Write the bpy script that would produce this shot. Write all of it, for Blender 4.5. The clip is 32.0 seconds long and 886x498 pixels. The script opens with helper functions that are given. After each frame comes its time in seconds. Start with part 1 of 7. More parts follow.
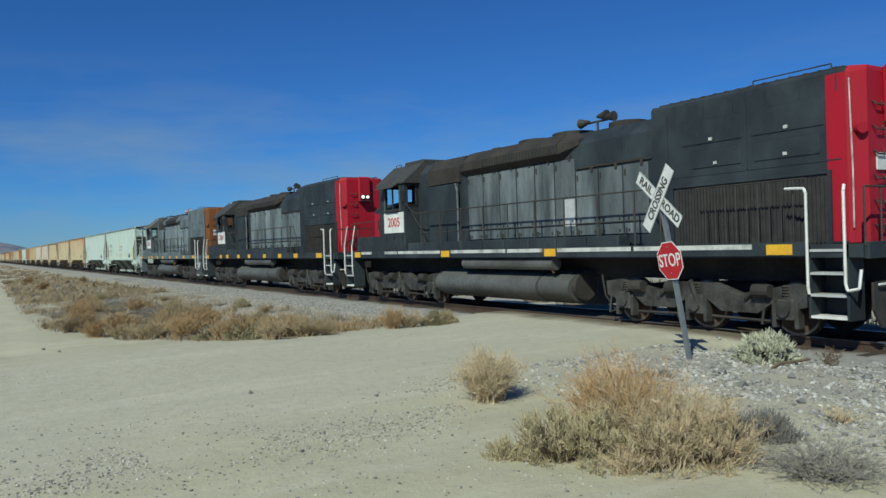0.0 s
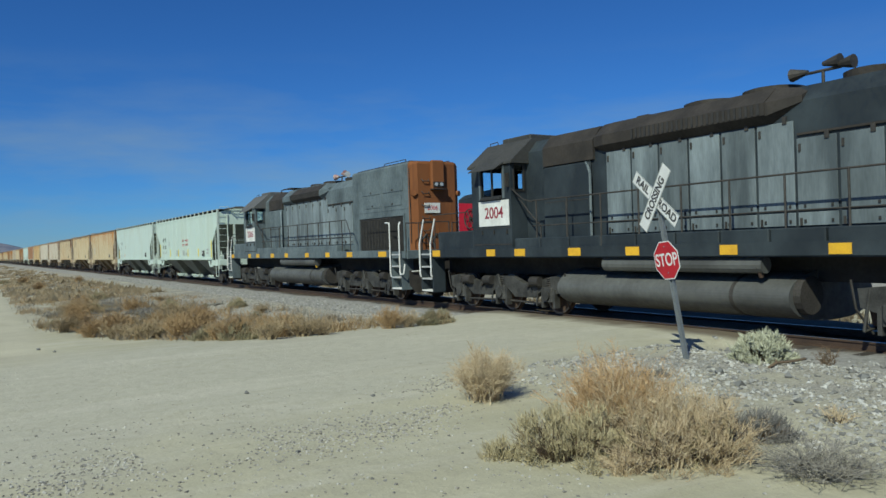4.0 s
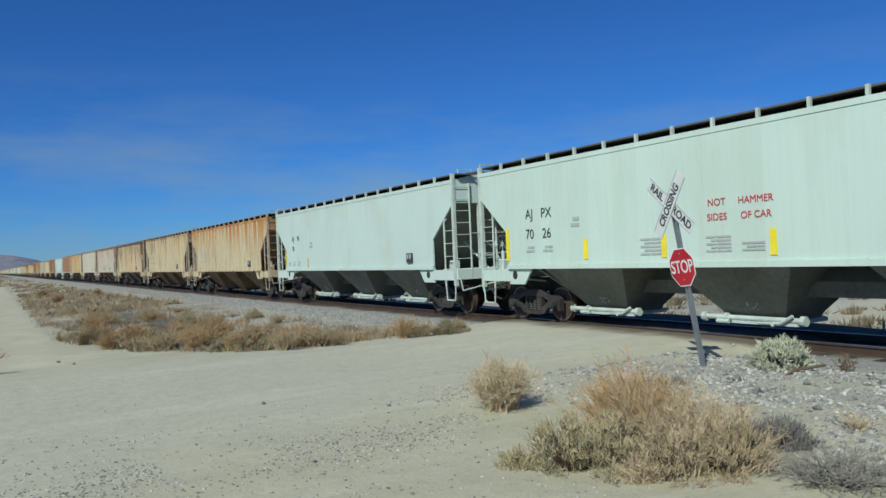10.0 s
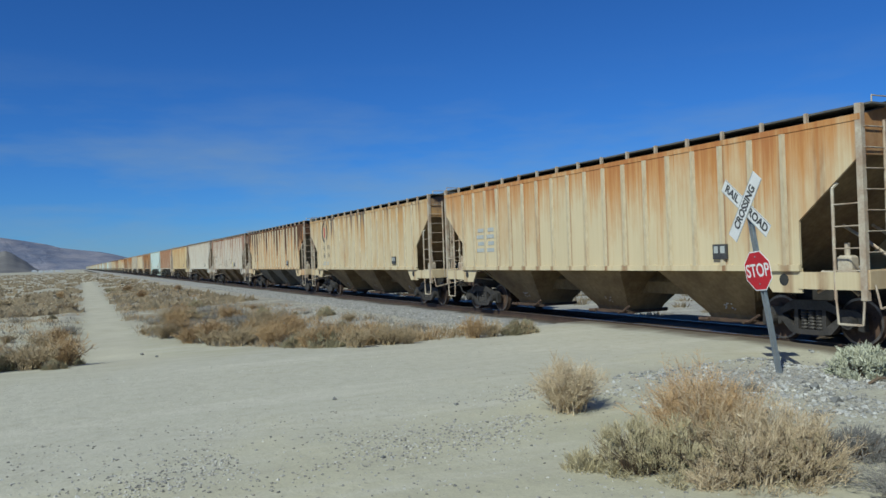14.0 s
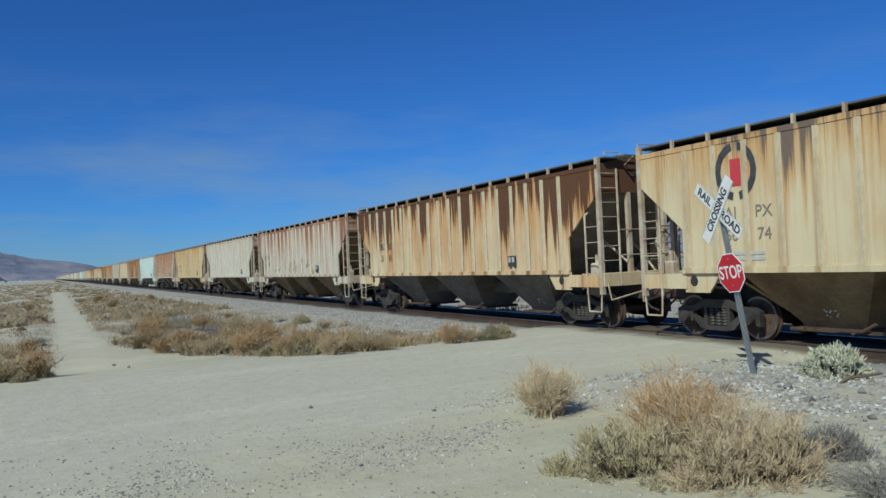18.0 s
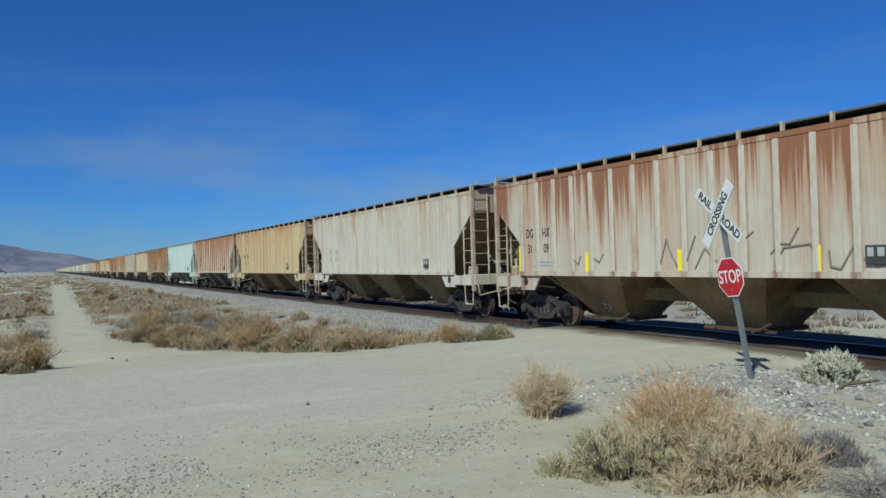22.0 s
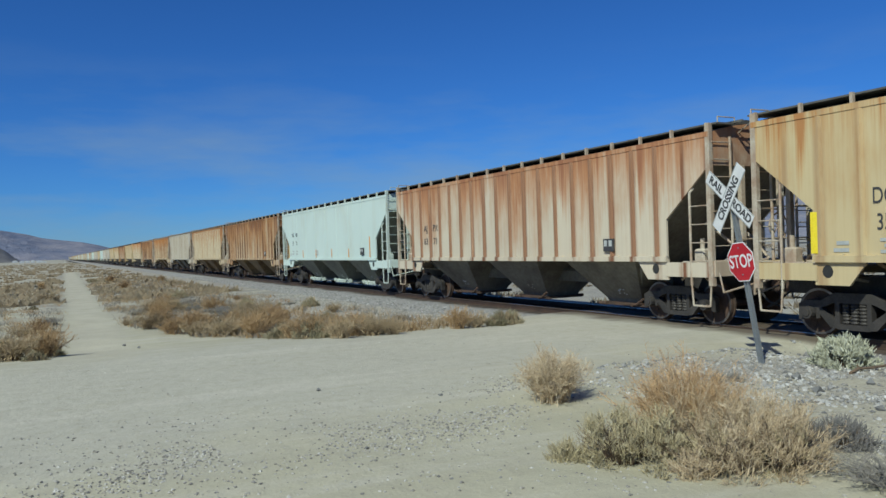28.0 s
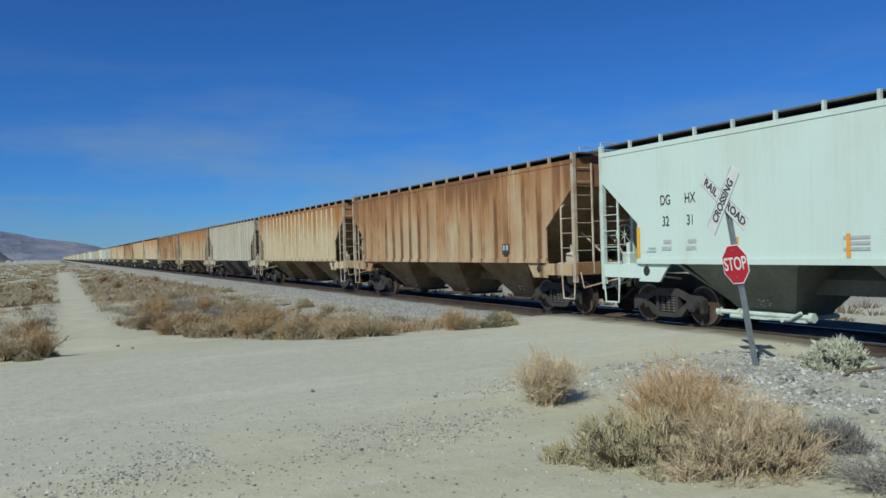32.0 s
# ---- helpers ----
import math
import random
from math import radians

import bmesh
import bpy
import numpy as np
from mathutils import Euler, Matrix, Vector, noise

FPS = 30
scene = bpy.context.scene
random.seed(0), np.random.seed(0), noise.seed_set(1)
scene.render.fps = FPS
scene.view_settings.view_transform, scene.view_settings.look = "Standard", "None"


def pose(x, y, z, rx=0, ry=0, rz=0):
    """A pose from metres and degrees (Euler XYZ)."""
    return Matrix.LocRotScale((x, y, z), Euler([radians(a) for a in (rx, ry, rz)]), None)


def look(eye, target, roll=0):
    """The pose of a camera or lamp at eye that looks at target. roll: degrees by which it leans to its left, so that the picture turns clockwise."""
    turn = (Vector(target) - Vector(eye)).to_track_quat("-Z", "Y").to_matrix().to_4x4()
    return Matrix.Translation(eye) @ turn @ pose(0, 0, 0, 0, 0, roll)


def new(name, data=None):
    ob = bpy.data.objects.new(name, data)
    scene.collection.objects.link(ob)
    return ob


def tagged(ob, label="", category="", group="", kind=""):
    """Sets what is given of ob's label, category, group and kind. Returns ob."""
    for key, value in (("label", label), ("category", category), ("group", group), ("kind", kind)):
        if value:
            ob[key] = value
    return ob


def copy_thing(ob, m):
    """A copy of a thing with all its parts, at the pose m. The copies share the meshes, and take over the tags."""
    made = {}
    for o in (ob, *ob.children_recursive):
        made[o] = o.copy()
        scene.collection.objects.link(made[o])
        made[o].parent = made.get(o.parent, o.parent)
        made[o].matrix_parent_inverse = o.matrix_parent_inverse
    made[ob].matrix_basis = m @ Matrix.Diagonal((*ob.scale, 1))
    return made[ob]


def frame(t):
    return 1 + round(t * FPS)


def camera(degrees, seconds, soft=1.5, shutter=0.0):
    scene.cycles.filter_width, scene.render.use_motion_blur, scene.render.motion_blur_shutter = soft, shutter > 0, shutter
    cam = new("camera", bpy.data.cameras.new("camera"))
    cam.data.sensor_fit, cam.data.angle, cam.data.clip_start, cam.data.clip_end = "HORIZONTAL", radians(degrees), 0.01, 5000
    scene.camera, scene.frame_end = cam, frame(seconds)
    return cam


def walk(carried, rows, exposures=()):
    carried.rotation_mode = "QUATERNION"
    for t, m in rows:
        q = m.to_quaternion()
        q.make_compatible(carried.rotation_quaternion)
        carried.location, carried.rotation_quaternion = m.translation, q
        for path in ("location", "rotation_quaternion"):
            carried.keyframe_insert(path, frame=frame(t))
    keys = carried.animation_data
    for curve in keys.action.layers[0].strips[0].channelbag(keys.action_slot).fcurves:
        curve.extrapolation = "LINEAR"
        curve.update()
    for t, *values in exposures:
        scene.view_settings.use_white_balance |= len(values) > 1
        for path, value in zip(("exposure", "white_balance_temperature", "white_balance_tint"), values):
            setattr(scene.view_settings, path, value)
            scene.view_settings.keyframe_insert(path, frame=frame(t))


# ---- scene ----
# ---- camera ----
cam = camera(60.23, 32.0, soft=1.5)
PATH = [
    (0.0, -0.004, 0.009, 1.929, 89.68, 1.82, -31.67), (0.5, 0.004, 0.020, 1.929, 89.73, 1.98, -31.87),
    (1.0, 0.002, 0.019, 1.931, 89.54, 1.86, -31.40), (1.5, 0.009, 0.033, 1.928, 89.64, 1.85, -31.99),
    (2.0, 0.017, 0.040, 1.929, 89.42, 1.92, -32.21), (2.5, 0.007, 0.033, 1.928, 89.53, 1.79, -31.91),
    (3.0, 0.013, 0.038, 1.929, 89.68, 1.93, -32.22), (3.5, 0.007, 0.035, 1.930, 89.59, 1.82, -31.92),
    (5.5, 0.008, 0.028, 1.929, 89.99, 1.99, -32.02), (6.0, 0.004, 0.019, 1.935, 89.99, 2.04, -31.75),
    (6.5, 0.006, 0.027, 1.928, 89.46, 2.03, -31.86), (7.0, 0.006, 0.021, 1.930, 89.79, 1.82, -31.74),
    (7.5, 0.006, 0.019, 1.932, 90.18, 1.91, -31.81), (8.0, 0.009, 0.022, 1.926, 90.03, 2.32, -31.99),
    (8.5, -0.000, 0.005, 1.929, 90.26, 2.35, -31.29), (9.0, 0.003, 0.010, 1.929, 90.06, 2.32, -31.26),
    (9.5, 0.004, 0.009, 1.929, 90.17, 2.35, -31.35), (10.0, 0.002, 0.002, 1.931, 90.38, 2.44, -30.80),
    (10.5, -0.010, -0.021, 1.936, 90.28, 2.53, -29.71), (11.0, -0.025, -0.051, 1.940, 90.33, 2.44, -28.32),
    (11.5, -0.023, -0.047, 1.939, 90.76, 2.10, -28.06), (12.0, -0.033, -0.076, 1.946, 91.00, 1.18, -26.16),
    (12.5, -0.044, -0.107, 1.954, 91.15, 1.02, -24.89), (13.0, -0.047, -0.117, 1.953, 91.33, 1.90, -24.71),
    (13.5, -0.040, -0.108, 1.951, 91.03, 1.76, -24.91), (14.0, -0.029, -0.083, 1.944, 90.56, 1.89, -25.58),
    (14.5, -0.031, -0.087, 1.948, 90.53, 2.26, -25.55), (16.5, -0.021, -0.060, 1.942, 90.74, 2.49, -26.69),
    (17.0, -0.017, -0.054, 1.940, 90.89, 2.42, -27.24), (17.5, -0.018, -0.057, 1.941, 90.93, 2.62, -27.15),
    (18.0, -0.017, -0.054, 1.941, 90.92, 2.56, -27.41), (18.5, -0.021, -0.061, 1.940, 91.09, 2.54, -27.08),
    (19.0, -0.025, -0.071, 1.942, 91.37, 2.26, -27.02), (19.5, -0.021, -0.069, 1.937, 91.50, 2.48, -27.34),
    (20.0, -0.018, -0.059, 1.940, 91.16, 2.07, -27.80), (20.5, -0.017, -0.053, 1.939, 91.20, 2.00, -27.71),
    (21.0, -0.018, -0.049, 1.938, 91.09, 2.33, -27.56), (21.5, -0.012, -0.041, 1.939, 91.12, 1.80, -28.26),
    (22.0, -0.012, -0.060, 1.936, 90.88, 1.52, -27.41), (22.5, -0.015, -0.073, 1.940, 90.80, 0.72, -26.79),
    (23.0, -0.002, -0.042, 1.935, 90.32, 1.87, -27.77), (23.5, -0.005, -0.039, 1.935, 89.97, 1.75, -27.96),
    (24.0, -0.014, -0.050, 1.939, 90.16, 1.54, -27.88), (24.5, -0.012, -0.048, 1.938, 90.11, 1.65, -27.34),
    (25.0, -0.008, -0.040, 1.938, 90.38, 1.45, -27.76), (25.5, -0.011, -0.050, 1.937, 90.70, 1.23, -27.04),
    (27.5, -0.008, -0.060, 1.939, 90.20, 0.90, -26.51), (28.0, -0.001, -0.050, 1.938, 89.84, 1.81, -26.69),
    (28.5, -0.001, -0.046, 1.938, 89.33, 2.33, -26.94), (29.0, 0.005, -0.039, 1.935, 89.28, 2.34, -27.26),
    (29.5, 0.004, -0.038, 1.938, 89.10, 2.24, -27.20), (30.0, 0.001, -0.039, 1.938, 89.50, 2.20, -27.19),
    (30.5, -0.001, -0.045, 1.939, 89.77, 1.84, -26.79), (31.0, -0.000, -0.040, 1.939, 89.63, 1.79, -27.01),
    (31.5, 0.004, -0.033, 1.938, 89.80, 1.60, -27.23), (32.0, -0.000, -0.045, 1.937, 89.94, 1.60, -27.07),
]
walk(cam, [(t, pose(x, y, z, rx, ry, rz)) for t, x, y, z, rx, ry, rz in PATH], [(0.0, 0.0, 6550, -8.0), (4.0, 0.0, 6550, -8.0), (9.0, 0.0, 6400, -5.0), (12.5, 0.0, 6150, -4.0), (22.0, 0.0, 6150, -4.0), (32.0, 0.0, 6250, -4.0)])

# ---- world, sun ----
SUN_DIR = Vector((0.942, 0.594, -1.0)).normalized()      # the way the light travels
world = bpy.data.worlds.new("desert_sky")
scene.world = world
world.use_nodes = True
wn, wl = world.node_tree.nodes, world.node_tree.links
wn.clear()
w_out = wn.new("ShaderNodeOutputWorld")
w_bg = wn.new("ShaderNodeBackground")
w_sky = wn.new("ShaderNodeTexSky")
w_sky.sky_type = "NISHITA"
w_sky.sun_disc = False
w_sky.sun_elevation = math.asin(-SUN_DIR.z)
w_sky.sun_rotation = math.atan2(-SUN_DIR.x, -SUN_DIR.y)
w_sky.altitude = 900
w_sky.air_density, w_sky.dust_density, w_sky.ozone_density = 1.0, 0.1, 6.0
# thin streaks of high cloud
w_tc = wn.new("ShaderNodeTexCoord")
w_map = wn.new("ShaderNodeMapping")
w_map.inputs["Rotation"].default_value = (0.0, 0.12, 0.5)
w_map.inputs["Scale"].default_value = (1.6, 1.6, 7.5)
w_noise = wn.new("ShaderNodeTexNoise")
w_noise.inputs["Scale"].default_value = 2.2
w_noise.inputs["Detail"].default_value = 6.0
w_noise.inputs["Roughness"].default_value = 0.55
w_ramp = wn.new("ShaderNodeMapRange")
w_ramp.inputs["From Min"].default_value, w_ramp.inputs["From Max"].default_value = 0.42, 0.78
w_ramp.inputs["To Min"].default_value, w_ramp.inputs["To Max"].default_value = 0.0, 0.62
w_mix = wn.new("ShaderNodeMix")
w_mix.data_type = "RGBA"
w_mix.inputs["B"].default_value = (4.2, 5.2, 6.4, 1)
w_bg.inputs["Strength"].default_value = 0.062
wl.new(w_tc.outputs["Generated"], w_map.inputs["Vector"])
wl.new(w_map.outputs["Vector"], w_noise.inputs["Vector"])
wl.new(w_noise.outputs["Fac"], w_ramp.inputs["Value"])
w_sep = wn.new("ShaderNodeSeparateXYZ")
w_low = wn.new("ShaderNodeMapRange")
w_low.inputs["From Min"].default_value, w_low.inputs["From Max"].default_value = 0.25, 0.11
w_fac = wn.new("ShaderNodeMath")
w_fac.operation = "MULTIPLY"
wl.new(w_tc.outputs["Generated"], w_sep.inputs["Vector"])
wl.new(w_sep.outputs["Z"], w_low.inputs["Value"])
wl.new(w_low.outputs["Result"], w_fac.inputs[0])
wl.new(w_ramp.outputs["Result"], w_fac.inputs[1])
wl.new(w_fac.outputs["Value"], w_mix.inputs["Factor"])
w_deep = wn.new("ShaderNodeMix")
w_deep.data_type, w_deep.blend_type = "RGBA", "MULTIPLY"
w_deep.inputs["Factor"].default_value = 1.0
w_deep.inputs["B"].default_value = (0.43, 0.79, 1.43, 1)
wl.new(w_sky.outputs["Color"], w_deep.inputs["A"])
wl.new(w_deep.outputs["Result"], w_mix.inputs["A"])
wl.new(w_mix.outputs["Result"], w_bg.inputs["Color"])
wl.new(w_bg.outputs["Background"], w_out.inputs["Surface"])
sun = new("sun", bpy.data.lights.new("sun", "SUN"))
sun.data.energy, sun.data.angle, sun.data.color = 4.4, radians(0.53), (1.0, 0.96, 0.89)
sun.matrix_world = look((-40, -40, 40), Vector((-40, -40, 40)) + SUN_DIR)
scene.view_settings.exposure = 0.0

# ---- materials ----


RIB_Y, RIB_STEP = 1.65, 0.803               # the side posts of a ribbed car


def node_mat(name):
    m = bpy.data.materials.new(name)
    m.use_nodes = True
    nt = m.node_tree
    return m, nt, nt.nodes["Principled BSDF"]


def noise_node(nt, scale, detail=4, stretch=(1, 1, 1), shift=(0, 0, 0), rough=0.55, coord="Object"):
    tc = nt.nodes.new("ShaderNodeTexCoord")
    mp = nt.nodes.new("ShaderNodeMapping")
    mp.inputs["Scale"].default_value = stretch
    mp.inputs["Location"].default_value = shift
    nz = nt.nodes.new("ShaderNodeTexNoise")
    nz.inputs["Scale"].default_value, nz.inputs["Detail"].default_value, nz.inputs["Roughness"].default_value = scale, detail, rough
    nt.links.new(tc.outputs[coord], mp.inputs["Vector"])
    nt.links.new(mp.outputs["Vector"], nz.inputs["Vector"])
    return nz.outputs["Fac"]


def ranged(nt, value, lo, hi, a=0.0, b=1.0):
    r = nt.nodes.new("ShaderNodeMapRange")
    for key, v in (("From Min", lo), ("From Max", hi), ("To Min", a), ("To Max", b)):
        r.inputs[key].default_value = v
    nt.links.new(value, r.inputs["Value"])
    return r.outputs["Result"]


def mixed(nt, fac, a, b, blend="MIX"):
    mx = nt.nodes.new("ShaderNodeMix")
    mx.data_type, mx.blend_type = "RGBA", blend
    for key, v in (("A", a), ("B", b)):
        if isinstance(v, tuple):
            mx.inputs[key].default_value = (*v, 1)
        else:
            nt.links.new(v, mx.inputs[key])
    if isinstance(fac, float):
        mx.inputs["Factor"].default_value = fac
    else:
        nt.links.new(fac, mx.inputs["Factor"])
    return mx.outputs["Result"]


def sums(nt, a, b, op="ADD"):
    n = nt.nodes.new("ShaderNodeMath")
    n.operation = op
    for i, v in enumerate((a, b)):
        if isinstance(v, (int, float)):
            n.inputs[i].default_value = v
        else:
            nt.links.new(v, n.inputs[i])
    return n.outputs["Value"]


def bumped(nt, bsdf, height, strength=0.3, distance=0.02):
    b = nt.nodes.new("ShaderNodeBump")
    b.inputs["Strength"].default_value, b.inputs["Distance"].default_value = strength, distance
    nt.links.new(height, b.inputs["Height"])
    nt.links.new(b.outputs["Normal"], bsdf.inputs["Normal"])


def plain(name, a, b=None, scale=6.0, rough=0.6, metal=0.0, bump=0.15, stretch=(1, 1, 1), spread=(0.35, 0.7), each=0.0):
    """Two tones in soft patches, finer grain over them, a little relief; each: how far single pieces differ."""
    m, nt, bsdf = node_mat(name)
    b = b or tuple(c * 0.7 for c in a)
    big = noise_node(nt, scale, 5, stretch)
    fine = noise_node(nt, scale * 9, 3, stretch)
    col = mixed(nt, ranged(nt, big, *spread), a, b)
    col = mixed(nt, ranged(nt, fine, 0.3, 0.75, 0.0, 0.35), col, tuple(c * 0.6 for c in b))
    if each:
        info = nt.nodes.new("ShaderNodeObjectInfo")
        col = mixed(nt, ranged(nt, info.outputs["Random"], 0, 1, 0, each), col, tuple(c * 0.45 for c in b))
    nt.links.new(col, bsdf.inputs["Base Color"])
    nt.links.new(ranged(nt, fine, 0.3, 0.7, max(0.05, rough - 0.12), min(1, rough + 0.12)), bsdf.inputs["Roughness"])
    bsdf.inputs["Metallic"].default_value = metal
    if bump:
        bumped(nt, bsdf, fine, bump, 0.01)
    return m


def islands(name, tones, rough=0.8, bump=0.2, scale=30.0):
    """Many small pieces in one mesh, each of its own tone."""
    m, nt, bsdf = node_mat(name)
    geo = nt.nodes.new("ShaderNodeNewGeometry")
    ramp = nt.nodes.new("ShaderNodeValToRGB")
    while len(ramp.color_ramp.elements) < len(tones):
        ramp.color_ramp.elements.new(0.5)
    for i, (e, c) in enumerate(zip(ramp.color_ramp.elements, tones)):
        e.position, e.color = i / max(1, len(tones) - 1), (*c, 1)
    nt.links.new(geo.outputs["Random Per Island"], ramp.inputs["Fac"])
    fine = noise_node(nt, scale, 3)
    col = mixed(nt, ranged(nt, fine, 0.3, 0.75, 0, 0.4), ramp.outputs["Color"], tuple(0.55 * x for x in tones[0]))
    nt.links.new(col, bsdf.inputs["Base Color"])
    bsdf.inputs["Roughness"].default_value = rough
    if bump:
        bumped(nt, bsdf, fine, bump, 0.01)
    return m


def streaked(name, base, rust, amount, dark=(0.09, 0.045, 0.03), drip=None, shift=0.0, top=0.0, rough=0.55, width=2.4, dirt=0.25, lined=0.0, soft=0.35):
    """Weathered car paint: a soft rust wash that differs from panel to panel, finer runs in it, and peeled patches
    hanging from the eaves. amount: how much of the side is washed; top: how soon it thins out downwards;
    drip: (shortest, longest, colour) of the patches, as shares of the side's height."""
    m, nt, bsdf = node_mat(name)
    tc = nt.nodes.new("ShaderNodeTexCoord")
    sep = nt.nodes.new("ShaderNodeSeparateXYZ")
    nt.links.new(tc.outputs["Object"], sep.inputs["Vector"])
    cell = sums(nt, sums(nt, sums(nt, sep.outputs["Y"], RIB_Y, "SUBTRACT"), RIB_STEP, "DIVIDE"), 0.0, "FLOOR")
    def dice(k):
        wn = nt.nodes.new("ShaderNodeTexWhiteNoise")
        wn.noise_dimensions = "1D"
        nt.links.new(sums(nt, cell, shift * 7.3 + k, "ADD"), wn.inputs["W"])
        return wn.outputs["Value"]
    run = ranged(nt, noise_node(nt, 1.0, 4, (0.0, width, 0.12), (0, shift * 1.7, 0), 0.6), 0.30, 0.70)
    hair = ranged(nt, noise_node(nt, 1.0, 4, (0.0, width * 6.0, 0.25), (0, shift * 3.1, 0), 0.65), 0.30, 0.70)
    broad = ranged(nt, noise_node(nt, 0.7, 4, (1, 1, 0.6), (shift * 2.3, 4 + shift, 1), 0.55), 0.32, 0.68)
    fine = noise_node(nt, 5, 5, (1, 2.2, 0.5), (shift, 0, 0), 0.6)
    deep = ranged(nt, sep.outputs["Z"], 1.4, 4.2, top, 0.0)
    cover = sums(nt, sums(nt, run, 0.27, "MULTIPLY"), sums(nt, hair, 0.17, "MULTIPLY"))
    cover = sums(nt, cover, sums(nt, broad, 0.30, "MULTIPLY"))
    cover = sums(nt, cover, sums(nt, dice(0.0), 0.26, "MULTIPLY"))
    cover = sums(nt, cover, ranged(nt, fine, 0.2, 0.8, -0.10, 0.10))
    cover = sums(nt, cover, deep, "SUBTRACT")
    edge = 0.90 - 0.66 * amount
    grime = mixed(nt, ranged(nt, broad, 0.2, 0.9, 0.0, dirt), base, tuple(c * 0.70 for c in base))
    grime = mixed(nt, ranged(nt, hair, 0.45, 0.95, 0.0, dirt), grime, tuple(0.6 * c + 0.25 * r for c, r in zip(base, rust)))
    col = mixed(nt, ranged(nt, cover, edge - 0.26, edge + 0.26, 0.0, 0.95), grime, rust)
    col = mixed(nt, ranged(nt, cover, edge + 0.12, edge + 0.40, 0.0, 0.85), col, dark)
    if lined:
        # rust and dirt that gather down both sides of each post
        part_way = sums(nt, sums(nt, sums(nt, sep.outputs["Y"], RIB_Y - RIB_STEP * 10.5, "SUBTRACT"), RIB_STEP, "DIVIDE"), 0.0, "FRACT")
        off = sums(nt, sums(nt, part_way, 0.5, "SUBTRACT"), 0.0, "ABSOLUTE")
        seam = ranged(nt, off, 0.19, 0.085)
        seam = sums(nt, seam, ranged(nt, sums(nt, sums(nt, dice(5.0), 0.5, "MULTIPLY"), sums(nt, fine, 0.6, "MULTIPLY")), 0.30, 0.75, 0.10, lined), "MULTIPLY")
        col = mixed(nt, seam, col, tuple(0.7 * c for c in dark))
    if drip:
        least, most, tone = drip
        ragged = ranged(nt, noise_node(nt, 1.0, 5, (0.0, 4.4, 0.0), (0, 2 + shift, 0), 0.7), 0.3, 0.7)
        length = sums(nt, sums(nt, dice(11.0), 0.36, "MULTIPLY"), sums(nt, ragged, 0.64, "MULTIPLY"))
        length = ranged(nt, length, 0.15, 0.85, least * 2.6, most * 2.6)
        over = sums(nt, sums(nt, sep.outputs["Z"], 4.12, "SUBTRACT"), length, "ADD")
        over = sums(nt, over, ranged(nt, noise_node(nt, 2.2, 5, (1, 3.2, 0.22), (5, shift, 0), 0.6), 0.25, 0.75, -0.6, 0.6), "ADD")
        col = mixed(nt, ranged(nt, over, -0.75, 0.05, 0.0, 0.75), col, rust)
        col = mixed(nt, ranged(nt, over, -0.05, soft, 0.0, 0.93), col, tone)
    nt.links.new(col, bsdf.inputs["Base Color"])
    nt.links.new(ranged(nt, cover, edge - 0.1, edge + 0.1, rough, 0.9), bsdf.inputs["Roughness"])
    bsdf.inputs["Specular IOR Level"].default_value = 0.25
    bumped(nt, bsdf, fine, 0.12, 0.008)
    return m


def glowing(name, color, strength):
    m, nt, bsdf = node_mat(name)
    bsdf.inputs["Base Color"].default_value = (*color, 1)
    bsdf.inputs["Emission Color"].default_value = (*color, 1)
    bsdf.inputs["Emission Strength"].default_value = strength
    return m


STEEL = plain("dark_steel", (0.055, 0.048, 0.042), (0.022, 0.02, 0.018), 3.0, 0.7)
RUSTY = plain("rusty_iron", (0.105, 0.06, 0.038), (0.04, 0.028, 0.02), 4.0, 0.85)
TREAD = plain("worn_wheel_steel", (0.30, 0.28, 0.26), (0.14, 0.11, 0.09), 5.0, 0.4, 0.8)
BLACK = plain("black_rubber", (0.02, 0.02, 0.02), (0.035, 0.033, 0.03), 8.0, 0.7)
RAIL = plain("rail_steel", (0.105, 0.066, 0.045), (0.06, 0.04, 0.03), 3.0, 0.6, 0.3)
RAILTOP = plain("polished_rail_head", (0.55, 0.53, 0.50), (0.40, 0.37, 0.34), 3.0, 0.3, 0.9)
TIE = plain("creosoted_timber", (0.085, 0.066, 0.05), (0.04, 0.033, 0.028), 2.0, 0.9, 0, 0.4, (1, 8, 8), each=0.5)
WHITE = plain("white_paint", (0.80, 0.80, 0.77), (0.62, 0.61, 0.57), 2.0, 0.5)
YELLOW = plain("yellow_paint", (0.80, 0.46, 0.03), (0.62, 0.33, 0.03), 4.0, 0.55)
LEMON = plain("reflective_yellow", (0.90, 0.75, 0.04), (0.8, 0.62, 0.03), 4.0, 0.4, bump=0)
INK = plain("black_stencil", (0.03, 0.03, 0.035), (0.06, 0.06, 0.06), 9.0, 0.7, bump=0)
REDINK = plain("red_stencil", (0.55, 0.03, 0.05), (0.40, 0.05, 0.06), 9.0, 0.6, bump=0)
PALEINK = plain("faded_stencil", (0.34, 0.36, 0.35), (0.45, 0.46, 0.43), 9.0, 0.7, bump=0)
SILVER = plain("silver_paint", (0.62, 0.63, 0.62), (0.45, 0.45, 0.44), 3.0, 0.45, 0.2)
LOCO_DARK = plain("sooty_grey_paint", (0.019, 0.025, 0.031), (0.052, 0.066, 0.074), 1.1, 0.62, 0, 0.15, (1, 1, 0.7), (0.42, 0.80))
